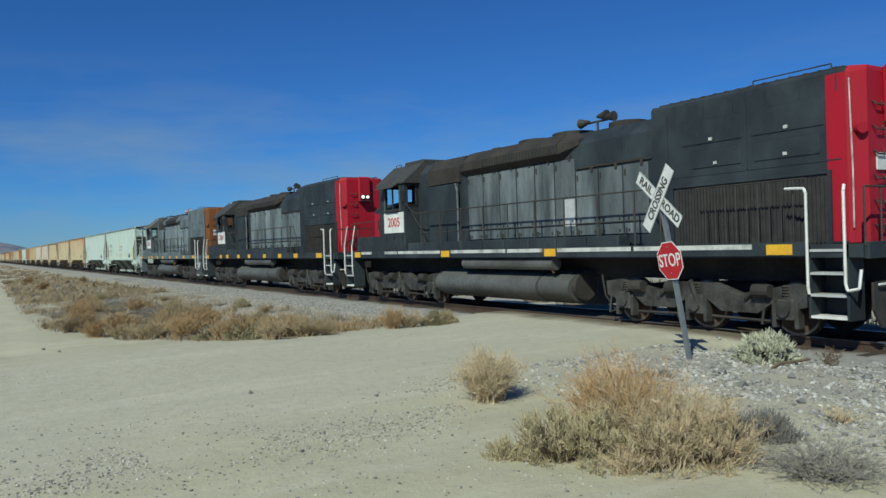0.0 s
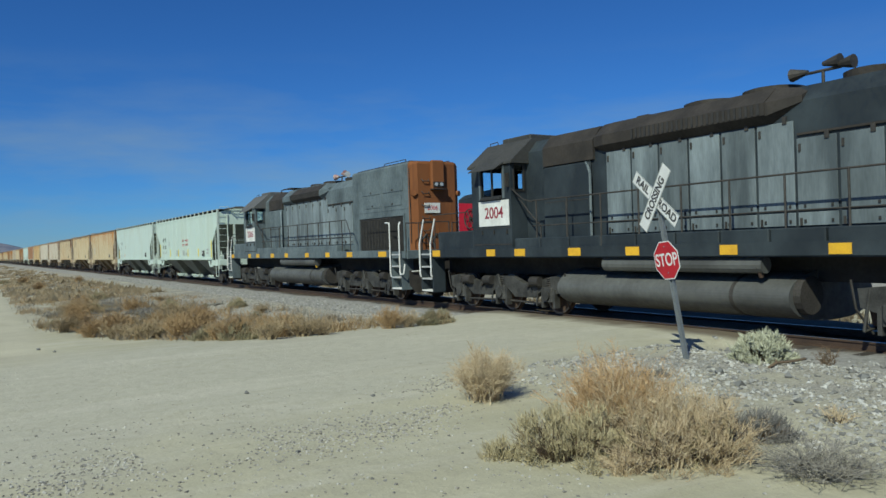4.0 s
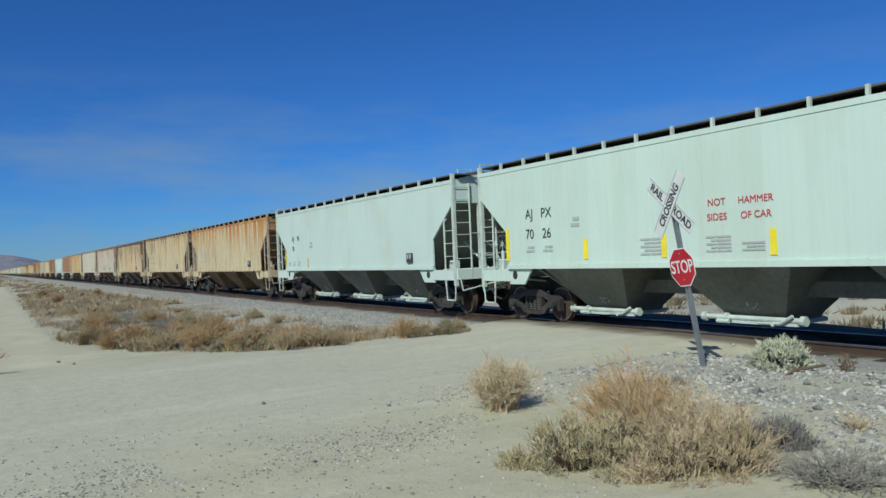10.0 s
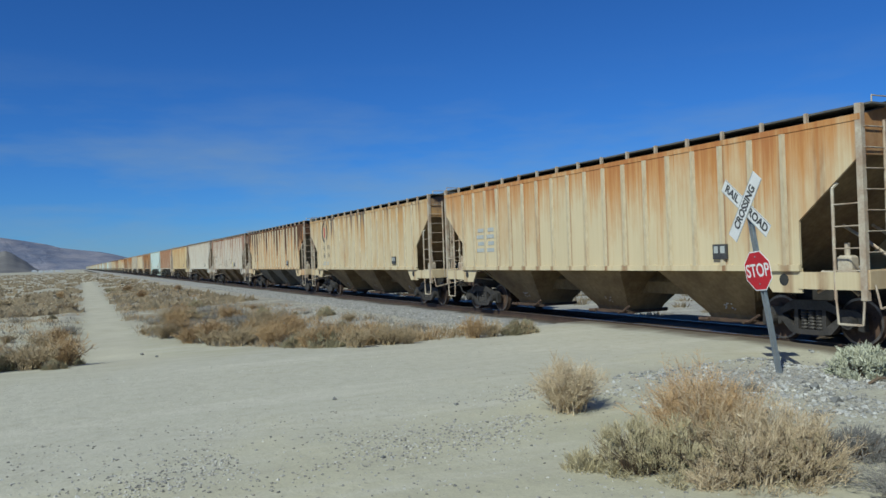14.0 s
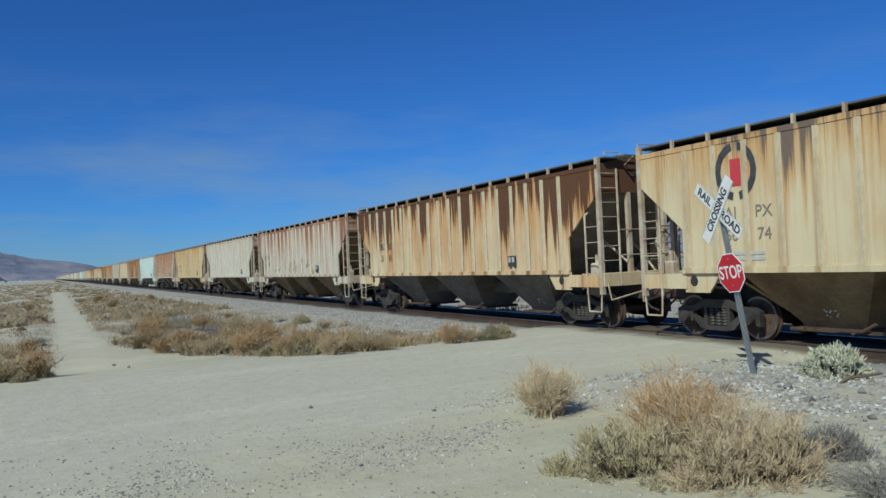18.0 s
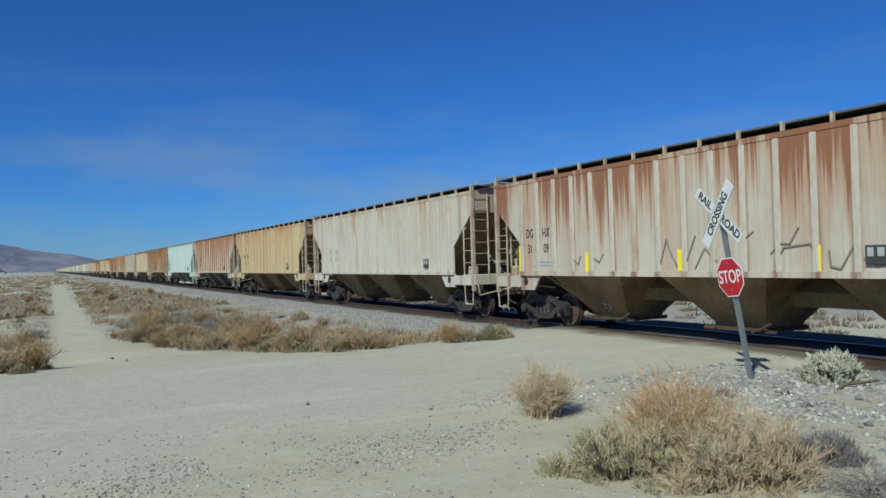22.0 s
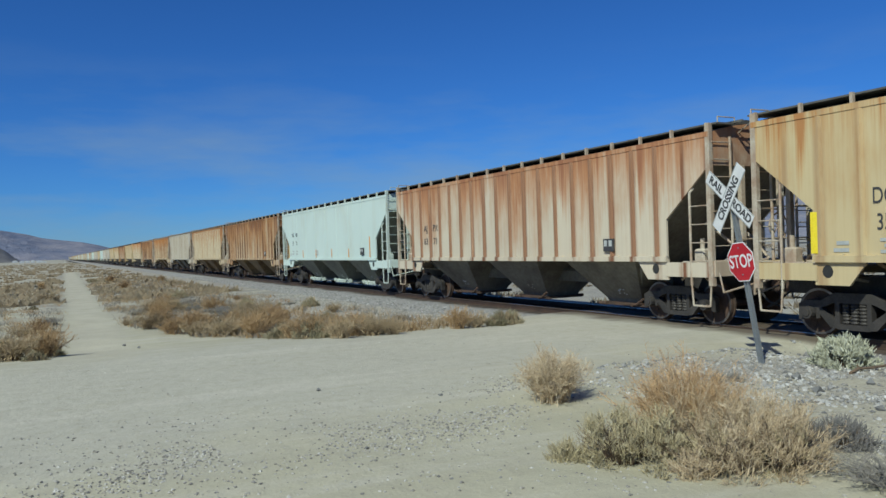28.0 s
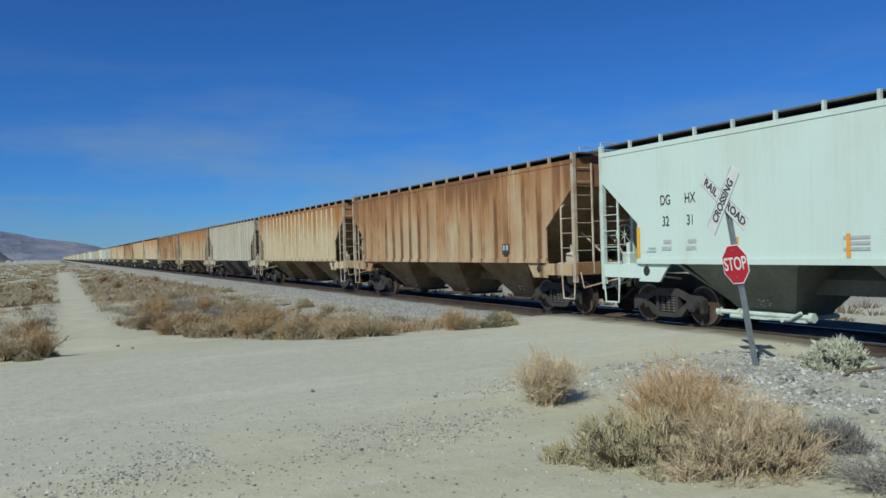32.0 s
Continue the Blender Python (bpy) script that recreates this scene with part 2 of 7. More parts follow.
LOCO_DOOR_SOOTY = plain("sooty_door_paint", (0.195, 0.224, 0.237), (0.062, 0.074, 0.081), 1.6, 0.65, 0, 0.12, (1, 1.6, 0.30), (0.34, 0.68), each=0.5)
LOCO_DOOR = plain("faded_grey_paint", (0.245, 0.288, 0.305), (0.095, 0.115, 0.125), 1.6, 0.65, 0, 0.12, (1, 1.6, 0.30), (0.34, 0.68), each=0.5)
LOCO_PALE = plain("weathered_blue_grey_paint", (0.150, 0.184, 0.196), (0.070, 0.088, 0.096), 1.3, 0.65, 0, 0.15, (1, 1, 0.6), (0.35, 0.72))
LOCO_PALE_DOOR = plain("chalky_grey_paint", (0.275, 0.325, 0.345), (0.125, 0.148, 0.158), 1.7, 0.65, 0, 0.12, (1, 1.6, 0.30), (0.36, 0.66), each=0.3)
LOCO_SOOT_SHADE = plain("brown_black_soot", (0.026, 0.023, 0.021), (0.055, 0.047, 0.04), 1.6, 0.8)
LOCO_RED = streaked("scarlet_paint", (0.36, 0.008, 0.024), (0.25, 0.014, 0.025), 0.45, (0.20, 0.02, 0.02), None, 2.0, 0.03, 0.5)
LOCO_RUST = streaked("orange_primer_rust", (0.255, 0.095, 0.033), (0.16, 0.062, 0.026), 0.55, (0.10, 0.045, 0.025), None, 6.0, 0.05, 0.75)
for _m in (LOCO_DARK, LOCO_DOOR_SOOTY, LOCO_DOOR, LOCO_PALE, LOCO_PALE_DOOR, LOCO_SOOT_SHADE):
    _m.node_tree.nodes["Principled BSDF"].inputs["Specular IOR Level"].default_value = 0.3
EDGE_PAINT = plain("worn_white_edge_paint", (0.60, 0.60, 0.57), (0.26, 0.26, 0.25), 3.0, 0.6, 0, 0.1, (1, 1, 1), (0.45, 0.68))
GRILLE = plain("sooty_grille", (0.020, 0.020, 0.021), (0.04, 0.038, 0.037), 5.0, 0.8)
GLASS, _nt, _b = node_mat("cab_glass")
_b.inputs["Base Color"].default_value, _b.inputs["Roughness"].default_value = (0.80, 0.90, 0.95, 1), 0.0
_b.inputs["Transmission Weight"].default_value, _b.inputs["IOR"].default_value = 1.0, 1.12
LAMP = glowing("headlamp_lens", (1.0, 0.97, 0.9), 1.2)
LAMP_OFF = plain("unlit_lens", (0.45, 0.48, 0.50), (0.3, 0.32, 0.35), 20, 0.15, bump=0)
ROOF = plain("sooty_roof_steel", (0.125, 0.122, 0.105), (0.07, 0.066, 0.058), 3.0, 0.8)
# hopper bays and slope sheets: duller tones than the car sides
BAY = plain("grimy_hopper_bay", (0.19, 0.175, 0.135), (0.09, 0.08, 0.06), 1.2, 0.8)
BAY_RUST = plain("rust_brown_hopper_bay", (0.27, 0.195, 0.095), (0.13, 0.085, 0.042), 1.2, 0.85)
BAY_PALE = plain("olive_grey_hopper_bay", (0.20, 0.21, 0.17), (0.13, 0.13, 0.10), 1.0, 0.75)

# ---- meshes ----


class Geo:
    """Collects corners and faces of one part."""

    def __init__(self):
        self.v, self.f = [], []

    def add(self, verts, faces):
        n = len(self.v)
        self.v += [tuple(p) for p in verts]
        self.f += [tuple(i + n for i in face) for face in faces]
        return self

    def box(self, x0, x1, y0, y1, z0, z1, c=0.0):
        """A box; c: the width of its chamfers on the four upright and the top edges."""
        if not c:
            v = [(x, y, z) for z in (z0, z1) for x, y in ((x0, y0), (x1, y0), (x1, y1), (x0, y1))]
            return self.add(v, [(3, 2, 1, 0), (4, 5, 6, 7), (0, 1, 5, 4), (1, 2, 6, 5), (2, 3, 7, 6), (3, 0, 4, 7)])
        def ring(d, z):
            a, b, e, g = x0 + d, x1 - d, y0 + d, y1 - d
            return [(a + c, e, z), (b - c, e, z), (b, e + c, z), (b, g - c, z), (b - c, g, z), (a + c, g, z), (a, g - c, z), (a, e + c, z)]
        v = ring(0, z0) + ring(0, z1 - c) + ring(c * 0.8, z1)
        f = [tuple(range(7, -1, -1)), tuple(range(16, 24))]
        for k in (0, 8):
            f += [(k + i, k + (i + 1) % 8, k + 8 + (i + 1) % 8, k + 8 + i) for i in range(8)]
        return self.add(v, f)

    def pane_frame(self, x0, x1, outer, inner):
        """A wall across x with one opening: outer and inner are (y0, y1, z0, z1)."""
        def loop(x, b):
            return [(x, b[0], b[2]), (x, b[1], b[2]), (x, b[1], b[3]), (x, b[0], b[3])]
        v = loop(x0, outer) + loop(x0, inner) + loop(x1, outer) + loop(x1, inner)
        f = []
        for i in range(4):
            j = (i + 1) % 4
            f += [(i, j, 4 + j, 4 + i), (8 + j, 8 + i, 12 + i, 12 + j), (i, 8 + i, 8 + j, j), (4 + i, 4 + j, 12 + j, 12 + i)]
        return self.add(v, f)

    def loft(self, rings, cap=True):
        """Skin over rings of as many points each, anticlockwise seen from the last one."""
        n = len(rings[0])
        v = [p for r in rings for p in r]
        f = [(k * n + i, k * n + (i + 1) % n, (k + 1) * n + (i + 1) % n, (k + 1) * n + i) for k in range(len(rings) - 1) for i in range(n)]
        if cap:
            f += [tuple(range(n - 1, -1, -1)), tuple(range((len(rings) - 1) * n, len(rings) * n))]
        return self.add(v, f)

    def along_y(self, outline, y0, y1):
        """An outline in x and z (anticlockwise as seen from +y looking back) drawn out along y."""
        return self.loft([[(x, y1, z) for x, z in outline], [(x, y0, z) for x, z in outline]])

    def along_x(self, outline, x0, x1):
        """An outline in y and z drawn out along x."""
        return self.loft([[(x0, y, z) for y, z in outline], [(x1, y, z) for y, z in outline]])

    def rod(self, a, b, r, n=8, r2=None):
        a, b = Vector(a), Vector(b)
        q = (b - a).to_track_quat("Z", "Y")
        def ring(p, rr):
            return [p + q @ Vector((rr * math.cos(2 * math.pi * i / n), rr * math.sin(2 * math.pi * i / n), 0)) for i in range(n)]
        return self.loft([ring(a, r), ring(b, r if r2 is None else r2)])

    def bent(self, points, r, n=6):
        pts = [Vector(p) for p in points]
        for a, b in zip(pts, pts[1:]):
            self.rod(a, b, r, n)
        return self

    def mesh(self, name, material, smooth=False):
        me = bpy.data.meshes.new(name)
        me.from_pydata(self.v, [], self.f)
        me.materials.append(material)
        if smooth:
            me.polygons.foreach_set("use_smooth", [True] * len(me.polygons))
        if len(self.f) < 4000:
            bm = bmesh.new()
            bm.from_mesh(me)
            bmesh.ops.recalc_face_normals(bm, faces=bm.faces)
            bm.to_mesh(me)
            bm.free()
        me.update()
        return me


def part(name, geo, material, parent=None, label="", at=None, smooth=False):
    ob = new(name, geo.mesh(name, material, smooth))
    ob.parent = parent
    if at:
        ob.location = at
    if label:
        ob["label"] = label
    return ob


def again(ob, parent, at=(0, 0, 0), rz=0):
    """One more object on the mesh of ob."""
    o = new(ob.name.split(".")[0], ob.data)
    o.parent, o.location, o.rotation_euler = parent, at, (0, 0, radians(rz))
    if "label" in ob:
        o["label"] = ob["label"]
    return o


def lettering(name, text, size, material, parent, at, rot=(90, 0, -90), squeeze=1.0, depth=0.002, bold=0.0):
    cu = bpy.data.curves.new(name, "FONT")
    cu.body, cu.size, cu.align_x, cu.align_y, cu.extrude, cu.offset = text, size, "CENTER", "CENTER", depth, bold
    tmp = bpy.data.objects.new(name, cu)
    me = bpy.data.meshes.new_from_object(tmp)
    bpy.data.objects.remove(tmp)
    me.materials.clear()
    me.materials.append(material)
    ob = new(name, me)
    ob.parent = parent
    ob.matrix_local = pose(*at, *rot) @ Matrix.Diagonal((squeeze, 1, 1, 1))
    return ob

# ---- the ground ----
XC = 14.0                                   # middle of the track; the rail heads lie at z = 0


def smooth(a, b, v):
    t = min(1.0, max(0.0, (v - a) / (b - a)))
    return t * t * (3 - 2 * t)


def road_line(y):
    """The middle of the sandy two-track that leaves the crossing road and runs beside the line."""
    return 0.9 + 0.005 * (y - 25)


def scrub_edge(x):
    """Where the scrub begins past the open sand of the crossing."""
    pts = ((1.6, 31.0), (2.4, 25.5), (3.0, 23.2), (4.3, 21.4), (5.2, 17.0), (20.0, 16.2))
    for (x0, y0), (x1, y1) in zip(pts, pts[1:]):
        if x <= x1:
            return y0 + (y1 - y0) * max(0.0, (x - x0) / (x1 - x0))
    return 16.2


def ground_z(x, y):
    near = 1 - smooth(14.5, 23.0, y)
    z = -0.42 * (1 - near)
    z += 0.05 * noise.noise((x * 0.22, y * 0.22, 0)) + 0.011 * noise.noise((x * 0.9, y * 0.9, 3)) + 0.007 * noise.noise((x * 2.7, y * 2.7, 9))
    if y > 16:
        far = smooth(16, 30, y)
        z += 0.10 * far * noise.noise((x * 0.35, y * 0.35, 7))
        lane = abs(x - road_line(y))
        z -= 0.05 * (1 - smooth(0.8, 1.6, lane)) * far
    z -= 0.03 * (1 - smooth(0, 3, abs(y - 12 - 0.15 * x))) * (1 - smooth(9, 12, x))
    if y > 17:
        z += 0.20 * smooth(17, 21, y) * smooth(5.5, 10.0, x) * (1 - smooth(30, 60, y) * 0.3)
    side = abs(x - XC)
    cross = smooth(7.4, 11.2, y) * (1 - smooth(17.6, 19.5, y))
    bed = 1 - smooth(2.4, 3.6, side)
    z = z * (1 - bed) + bed * (-0.40 * (1 - cross) - 0.03 * cross)
    if side < 1.7:
        z = z if cross < 0.02 else z * (1 - cross) - 0.045 * cross
    east = smooth(16.2, 19.5, x)
    z = z * (1 - east) + east * (-0.62 + 0.05 * noise.noise((x * 0.3, y * 0.3, 21)))
    r = math.hypot(x, y)
    if r > 150:
        z += smooth(150, 900, r) * (-1.5 + 0.8 * noise.noise((x * 0.004, y * 0.004, 5)))
    return z


def axis_steps(a, b, fine, far, grow=1.22):
    mid, out, s = [], [], fine
    v = a
    while v < b:
        mid.append(v)
        v += fine
    v = b
    right = []
    while v < far:
        right.append(v)
        s *= grow
        v += s
    right.append(far)
    s, v, left = fine, a, []
    while v > -far:
        s *= grow
        v -= s
        left.append(v)
    return sorted(left) + mid + right


def build_ground():
    xs, ys = axis_steps(-4.0, 22.0, 0.16, 4500), axis_steps(0.0, 46.0, 0.16, 4500)
    v = [(x, y, ground_z(x, y)) for y in ys for x in xs]
    n = len(xs)
    f = [(j * n + i, j * n + i + 1, (j + 1) * n + i + 1, (j + 1) * n + i) for j in range(len(ys) - 1) for i in range(n - 1)]
    m, nt, bsdf = node_mat("desert_sand")
    big = noise_node(nt, 0.09, 4)
    mid = noise_node(nt, 0.8, 6)
    clod = noise_node(nt, 4.5, 6, rough=0.65)
    fine = noise_node(nt, 26, 4)
    grit = noise_node(nt, 75, 2)
    tc = nt.nodes.new("ShaderNodeTexCoord")
    sep = nt.nodes.new("ShaderNodeSeparateXYZ")
    nt.links.new(tc.outputs["Object"], sep.inputs["Vector"])
    col = mixed(nt, ranged(nt, mid, 0.35, 0.7), (0.452, 0.420, 0.298), (0.372, 0.345, 0.238))
    # the travelled road is packed and greyer than the loose yellow sand beside it
    along = sums(nt, sums(nt, sep.outputs["Y"], sums(nt, sep.outputs["X"], 0.30, "MULTIPLY"), "SUBTRACT"), ranged(nt, mid, 0.3, 0.7, -1.2, 1.2), "ADD")
    packed = sums(nt, ranged(nt, along, 6.2, 8.6), ranged(nt, along, 18.0, 14.5), "MULTIPLY")
    col = mixed(nt, sums(nt, packed, 0.8, "MULTIPLY"), col, mixed(nt, ranged(nt, clod, 0.35, 0.7), (0.455, 0.432, 0.350), (0.395, 0.372, 0.296)))
    col = mixed(nt, ranged(nt, big, 0.45, 0.7, 0, 0.4), col, (0.44, 0.413, 0.32))
    ruts = noise_node(nt, 1.0, 5, (0.16, 1.1, 1), (3, 1, 0), 0.6)
    col = mixed(nt, ranged(nt, ruts, 0.52, 0.66, 0, 0.50), col, (0.53, 0.500, 0.405))
    col = mixed(nt, ranged(nt, noise_node(nt, 1.0, 5, (0.22, 1.5, 1), (8, 5, 0), 0.6), 0.52, 0.72, 0, 0.35), col, (0.36, 0.325, 0.235))
    col = mixed(nt, ranged(nt, clod, 0.50, 0.72, 0, 0.45), col, (0.335, 0.305, 0.225))
    col = mixed(nt, ranged(nt, fine, 0.45, 0.75, 0, 0.40), col, (0.31, 0.28, 0.215))
    col = mixed(nt, ranged(nt, grit, 0.62, 0.72, 0, 0.42), col, (0.21, 0.19, 0.17))
    # the scrub flats past the road are greyer and coarser
    patchy = noise_node(nt, 0.8, 5)
    stony = sums(nt, ranged(nt, sep.outputs["Y"], 16.8, 18.5), ranged(nt, sep.outputs["X"], 3.4, 6.2), "MULTIPLY")
    right = sums(nt, ranged(nt, sep.outputs["Y"], 10.0, 8.5), ranged(nt, sep.outputs["X"], 6.0, 9.0), "MULTIPLY")
    stony = sums(nt, sums(nt, stony, right), ranged(nt, patchy, 0.30, 0.55, 0.25, 1.0), "MULTIPLY")
    pebbly = mixed(nt, ranged(nt, noise_node(nt, 24, 4, rough=0.65), 0.38, 0.64), (0.185, 0.172, 0.145), (0.43, 0.405, 0.345))
    col = mixed(nt, stony, col, pebbly)
    scrub = sums(nt, ranged(nt, sep.outputs["Y"], 20, 42), ranged(nt, patchy, 0.36, 0.58), "MULTIPLY")
    col = mixed(nt, sums(nt, scrub, 0.7, "MULTIPLY"), col, (0.24, 0.215, 0.175))
    # the train's shade, under it and east of it, is put into the ground colour
    bed_shade = sums(nt, sums(nt, sep.outputs["X"], 14.0, "SUBTRACT"), 0.0, "ABSOLUTE")
    bed_shade = sums(nt, bed_shade, ranged(nt, patchy, 0.3, 0.7, -0.3, 0.3), "SUBTRACT")
    east_shade = sums(nt, ranged(nt, sep.outputs["X"], 13.0, 14.0), ranged(nt, sep.outputs["X"], 18.2, 16.8), "MULTIPLY")
    col = mixed(nt, sums(nt, east_shade, 0.85, "MULTIPLY"), col, (0.07, 0.048, 0.029))
    col = mixed(nt, ranged(nt, bed_shade, 1.8, 1.2, 0, 0.85), col, (0.08, 0.055, 0.034))
    # the two-track lane of packed pale sand
    off = sums(nt, sums(nt, sep.outputs["X"], 0.775, "SUBTRACT"), sums(nt, sep.outputs["Y"], 0.005, "MULTIPLY"), "SUBTRACT")
    off = sums(nt, off, 0.0, "ABSOLUTE")
    off = sums(nt, off, ranged(nt, patchy, 0.3, 0.7, -0.25, 0.25), "SUBTRACT")
    lane = sums(nt, ranged(nt, off, 0.95, 0.45, 0, 0.85), ranged(nt, sep.outputs["Y"], 15, 19), "MULTIPLY")
    col = mixed(nt, lane, col, mixed(nt, ranged(nt, mid, 0.35, 0.7), (0.47, 0.435, 0.325), (0.40, 0.365, 0.27)))
    nt.links.new(col, bsdf.inputs["Base Color"])
    bsdf.inputs["Roughness"].default_value = 0.95
    bumped(nt, bsdf, sums(nt, sums(nt, clod, 0.7, "MULTIPLY"), sums(nt, fine, 0.3, "MULTIPLY")), 0.55, 0.05)
    me = bpy.data.meshes.new("ground")
    me.from_pydata(v, [], f)
    me.materials.append(m)
    me.polygons.foreach_set("use_smooth", [True] * len(me.polygons))
    me.update()
    return tagged(new("ground", me), "pale dry sand with wheel ruts and fine gravel", "ground", kind="structure")


ground = build_ground()


HILL = plain("dark_desert_hill", (0.19, 0.175, 0.155), (0.105, 0.10, 0.098), 0.012, 0.95, 0, 0)


def build_mountains():
    """Bare ranges round the horizon."""
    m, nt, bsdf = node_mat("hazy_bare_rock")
    # the blue of distant haze is put into the rock's base colour
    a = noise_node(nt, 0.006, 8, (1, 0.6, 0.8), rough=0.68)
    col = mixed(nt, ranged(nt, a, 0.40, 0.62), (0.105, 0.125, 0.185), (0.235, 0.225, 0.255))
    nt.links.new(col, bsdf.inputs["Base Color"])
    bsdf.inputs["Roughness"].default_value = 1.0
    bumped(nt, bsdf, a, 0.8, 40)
    def height(az):
        """Degrees over the horizon, by bearing from the track's line."""
        left = 1.98 - 0.15 * (az + 5) - 0.22 * smooth(-2.4, -1.2, az) - 0.35 * smooth(2.2, 4.4, az) if az > -5 else 1.98 * smooth(-60, -20, az)
        left *= 1 - smooth(3.5, 9.0, az)
        right = 3.3 * smooth(16, 50, az) * (1 - 0.6 * smooth(75, 150, az))
        return 0.35 + left + right
    for name, dist, cut, label in (("mountain_range", 3600, 1.0, "bare mountain range with haze blue put into its rock colour"), ("foothill", 1500, 0.0, "dark low rocky hill on the plain")):
        v, f = [], []
        n, k = 280, 14
        for i in range(n + 1):
            az = -70 + 230 * i / n if cut else -14 + 13 * i / n
            if cut:
                h = height(az) * (1 + 0.05 * noise.fractal((az * 0.5, 1.0, 0), 1.0, 2.0, 5))
            else:
                h = 1.45 * (1 - smooth(-4.3, -1.7, az)) * smooth(-14, -9, az) * (1 + 0.10 * noise.fractal((az * 1.1, 4, 0), 1.0, 2.0, 2)) * (1 - 0.2 * smooth(-4.4, -6.5, az))
            for j in range(k + 1):
                u = j / k
                d = dist * (1 + 0.35 * u)
                rough = 0.25 * noise.fractal((az * 0.35, u * 3, dist), 1.0, 2.0, 4)
                z = -6 + (h * math.pi / 180) * d * (u ** 0.8) * (1 + rough * (1 - u) * 1.2)
                v.append((d * math.sin(radians(az)), d * math.cos(radians(az)), z))
        for i in range(n):
            for j in range(k):
                p = i * (k + 1) + j
                f.append((p, p + k + 1, p + k + 2, p + 1))
        me = bpy.data.meshes.new(name)
        me.from_pydata(v, [], f)
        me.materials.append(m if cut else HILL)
        if not cut:
            me.polygons.foreach_set("use_smooth", [True] * len(me.polygons))
        me.update()
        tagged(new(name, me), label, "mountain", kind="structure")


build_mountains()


def build_far_works():
    """White sheds and tanks of the far works at the foot of the range."""
    rng = random.Random(5)
    shed_mat = plain("white_sheet_metal", (0.55, 0.57, 0.58), (0.40, 0.42, 0.44), 0.1, 0.6, bump=0)
    for i in range(6):
        az, d = radians(-2.6 + 0.34 * i + rng.uniform(-0.08, 0.08)), 1250 + rng.uniform(-60, 120)
        w, l, h = rng.uniform(3.5, 8), rng.uniform(5, 9), rng.uniform(1.8, 4.2)
        g = Geo().along_y([(-w / 2, 0), (w / 2, 0), (w / 2, h * 0.75), (0, h), (-w / 2, h * 0.75)], -l / 2, l / 2)
        shed = part("industrial_shed", g, shed_mat)
        shed.location = (d * math.sin(az), d * math.cos(az), ground_z(d * math.sin(az), d * math.cos(az)) - 0.2)
        tagged(shed, "white sheet-metal shed far out on the plain", "shed", "far works")


build_far_works()

# ---- the track ----


def stones(name, material, spots, rng, parent=None, label="", flat=0.7):
    """Angular stones at (x, y, z, size), joined."""
    g = Geo()
    for x, y, z, s in spots:
        q = Euler((rng.uniform(0, 6), rng.uniform(0, 6), rng.uniform(0, 6))).to_matrix()
        base = [(1, 0, 0), (-1, 0, 0), (0, 1, 0), (0, -1, 0), (0, 0, 1), (0, 0, -1)]
        pts = []
        for p in base:
            w = q @ (Vector(p) * s * rng.uniform(0.65, 1.15))
            pts.append((x + w.x, y + w.y, z + w.z * flat))
        g.add(pts, [(0, 2, 4), (2, 1, 4), (1, 3, 4), (3, 0, 4), (2, 0, 5), (1, 2, 5), (3, 1, 5), (0, 3, 5)])
    me = bpy.data.meshes.new(name)
    me.from_pydata(g.v, [], g.f)
    me.materials.append(material)
    me.update()
    ob = new(name, me)
    ob.parent = parent
    return ob


BALLAST_STONE = islands("crushed_ballast", [(0.22, 0.215, 0.20), (0.36, 0.35, 0.32), (0.44, 0.43, 0.39), (0.13, 0.13, 0.125), (0.31, 0.29, 0.24), (0.52, 0.51, 0.48)])
PEBBLE = islands("desert_pebbles", [(0.36, 0.34, 0.29), (0.46, 0.44, 0.39), (0.12, 0.115, 0.105), (0.30, 0.28, 0.235), (0.54, 0.52, 0.47), (0.16, 0.15, 0.135)])


PALE_STONE = islands("pale_broken_stones", [(0.46, 0.45, 0.41), (0.56, 0.55, 0.51), (0.36, 0.35, 0.32), (0.62, 0.60, 0.55), (0.42, 0.39, 0.34)])


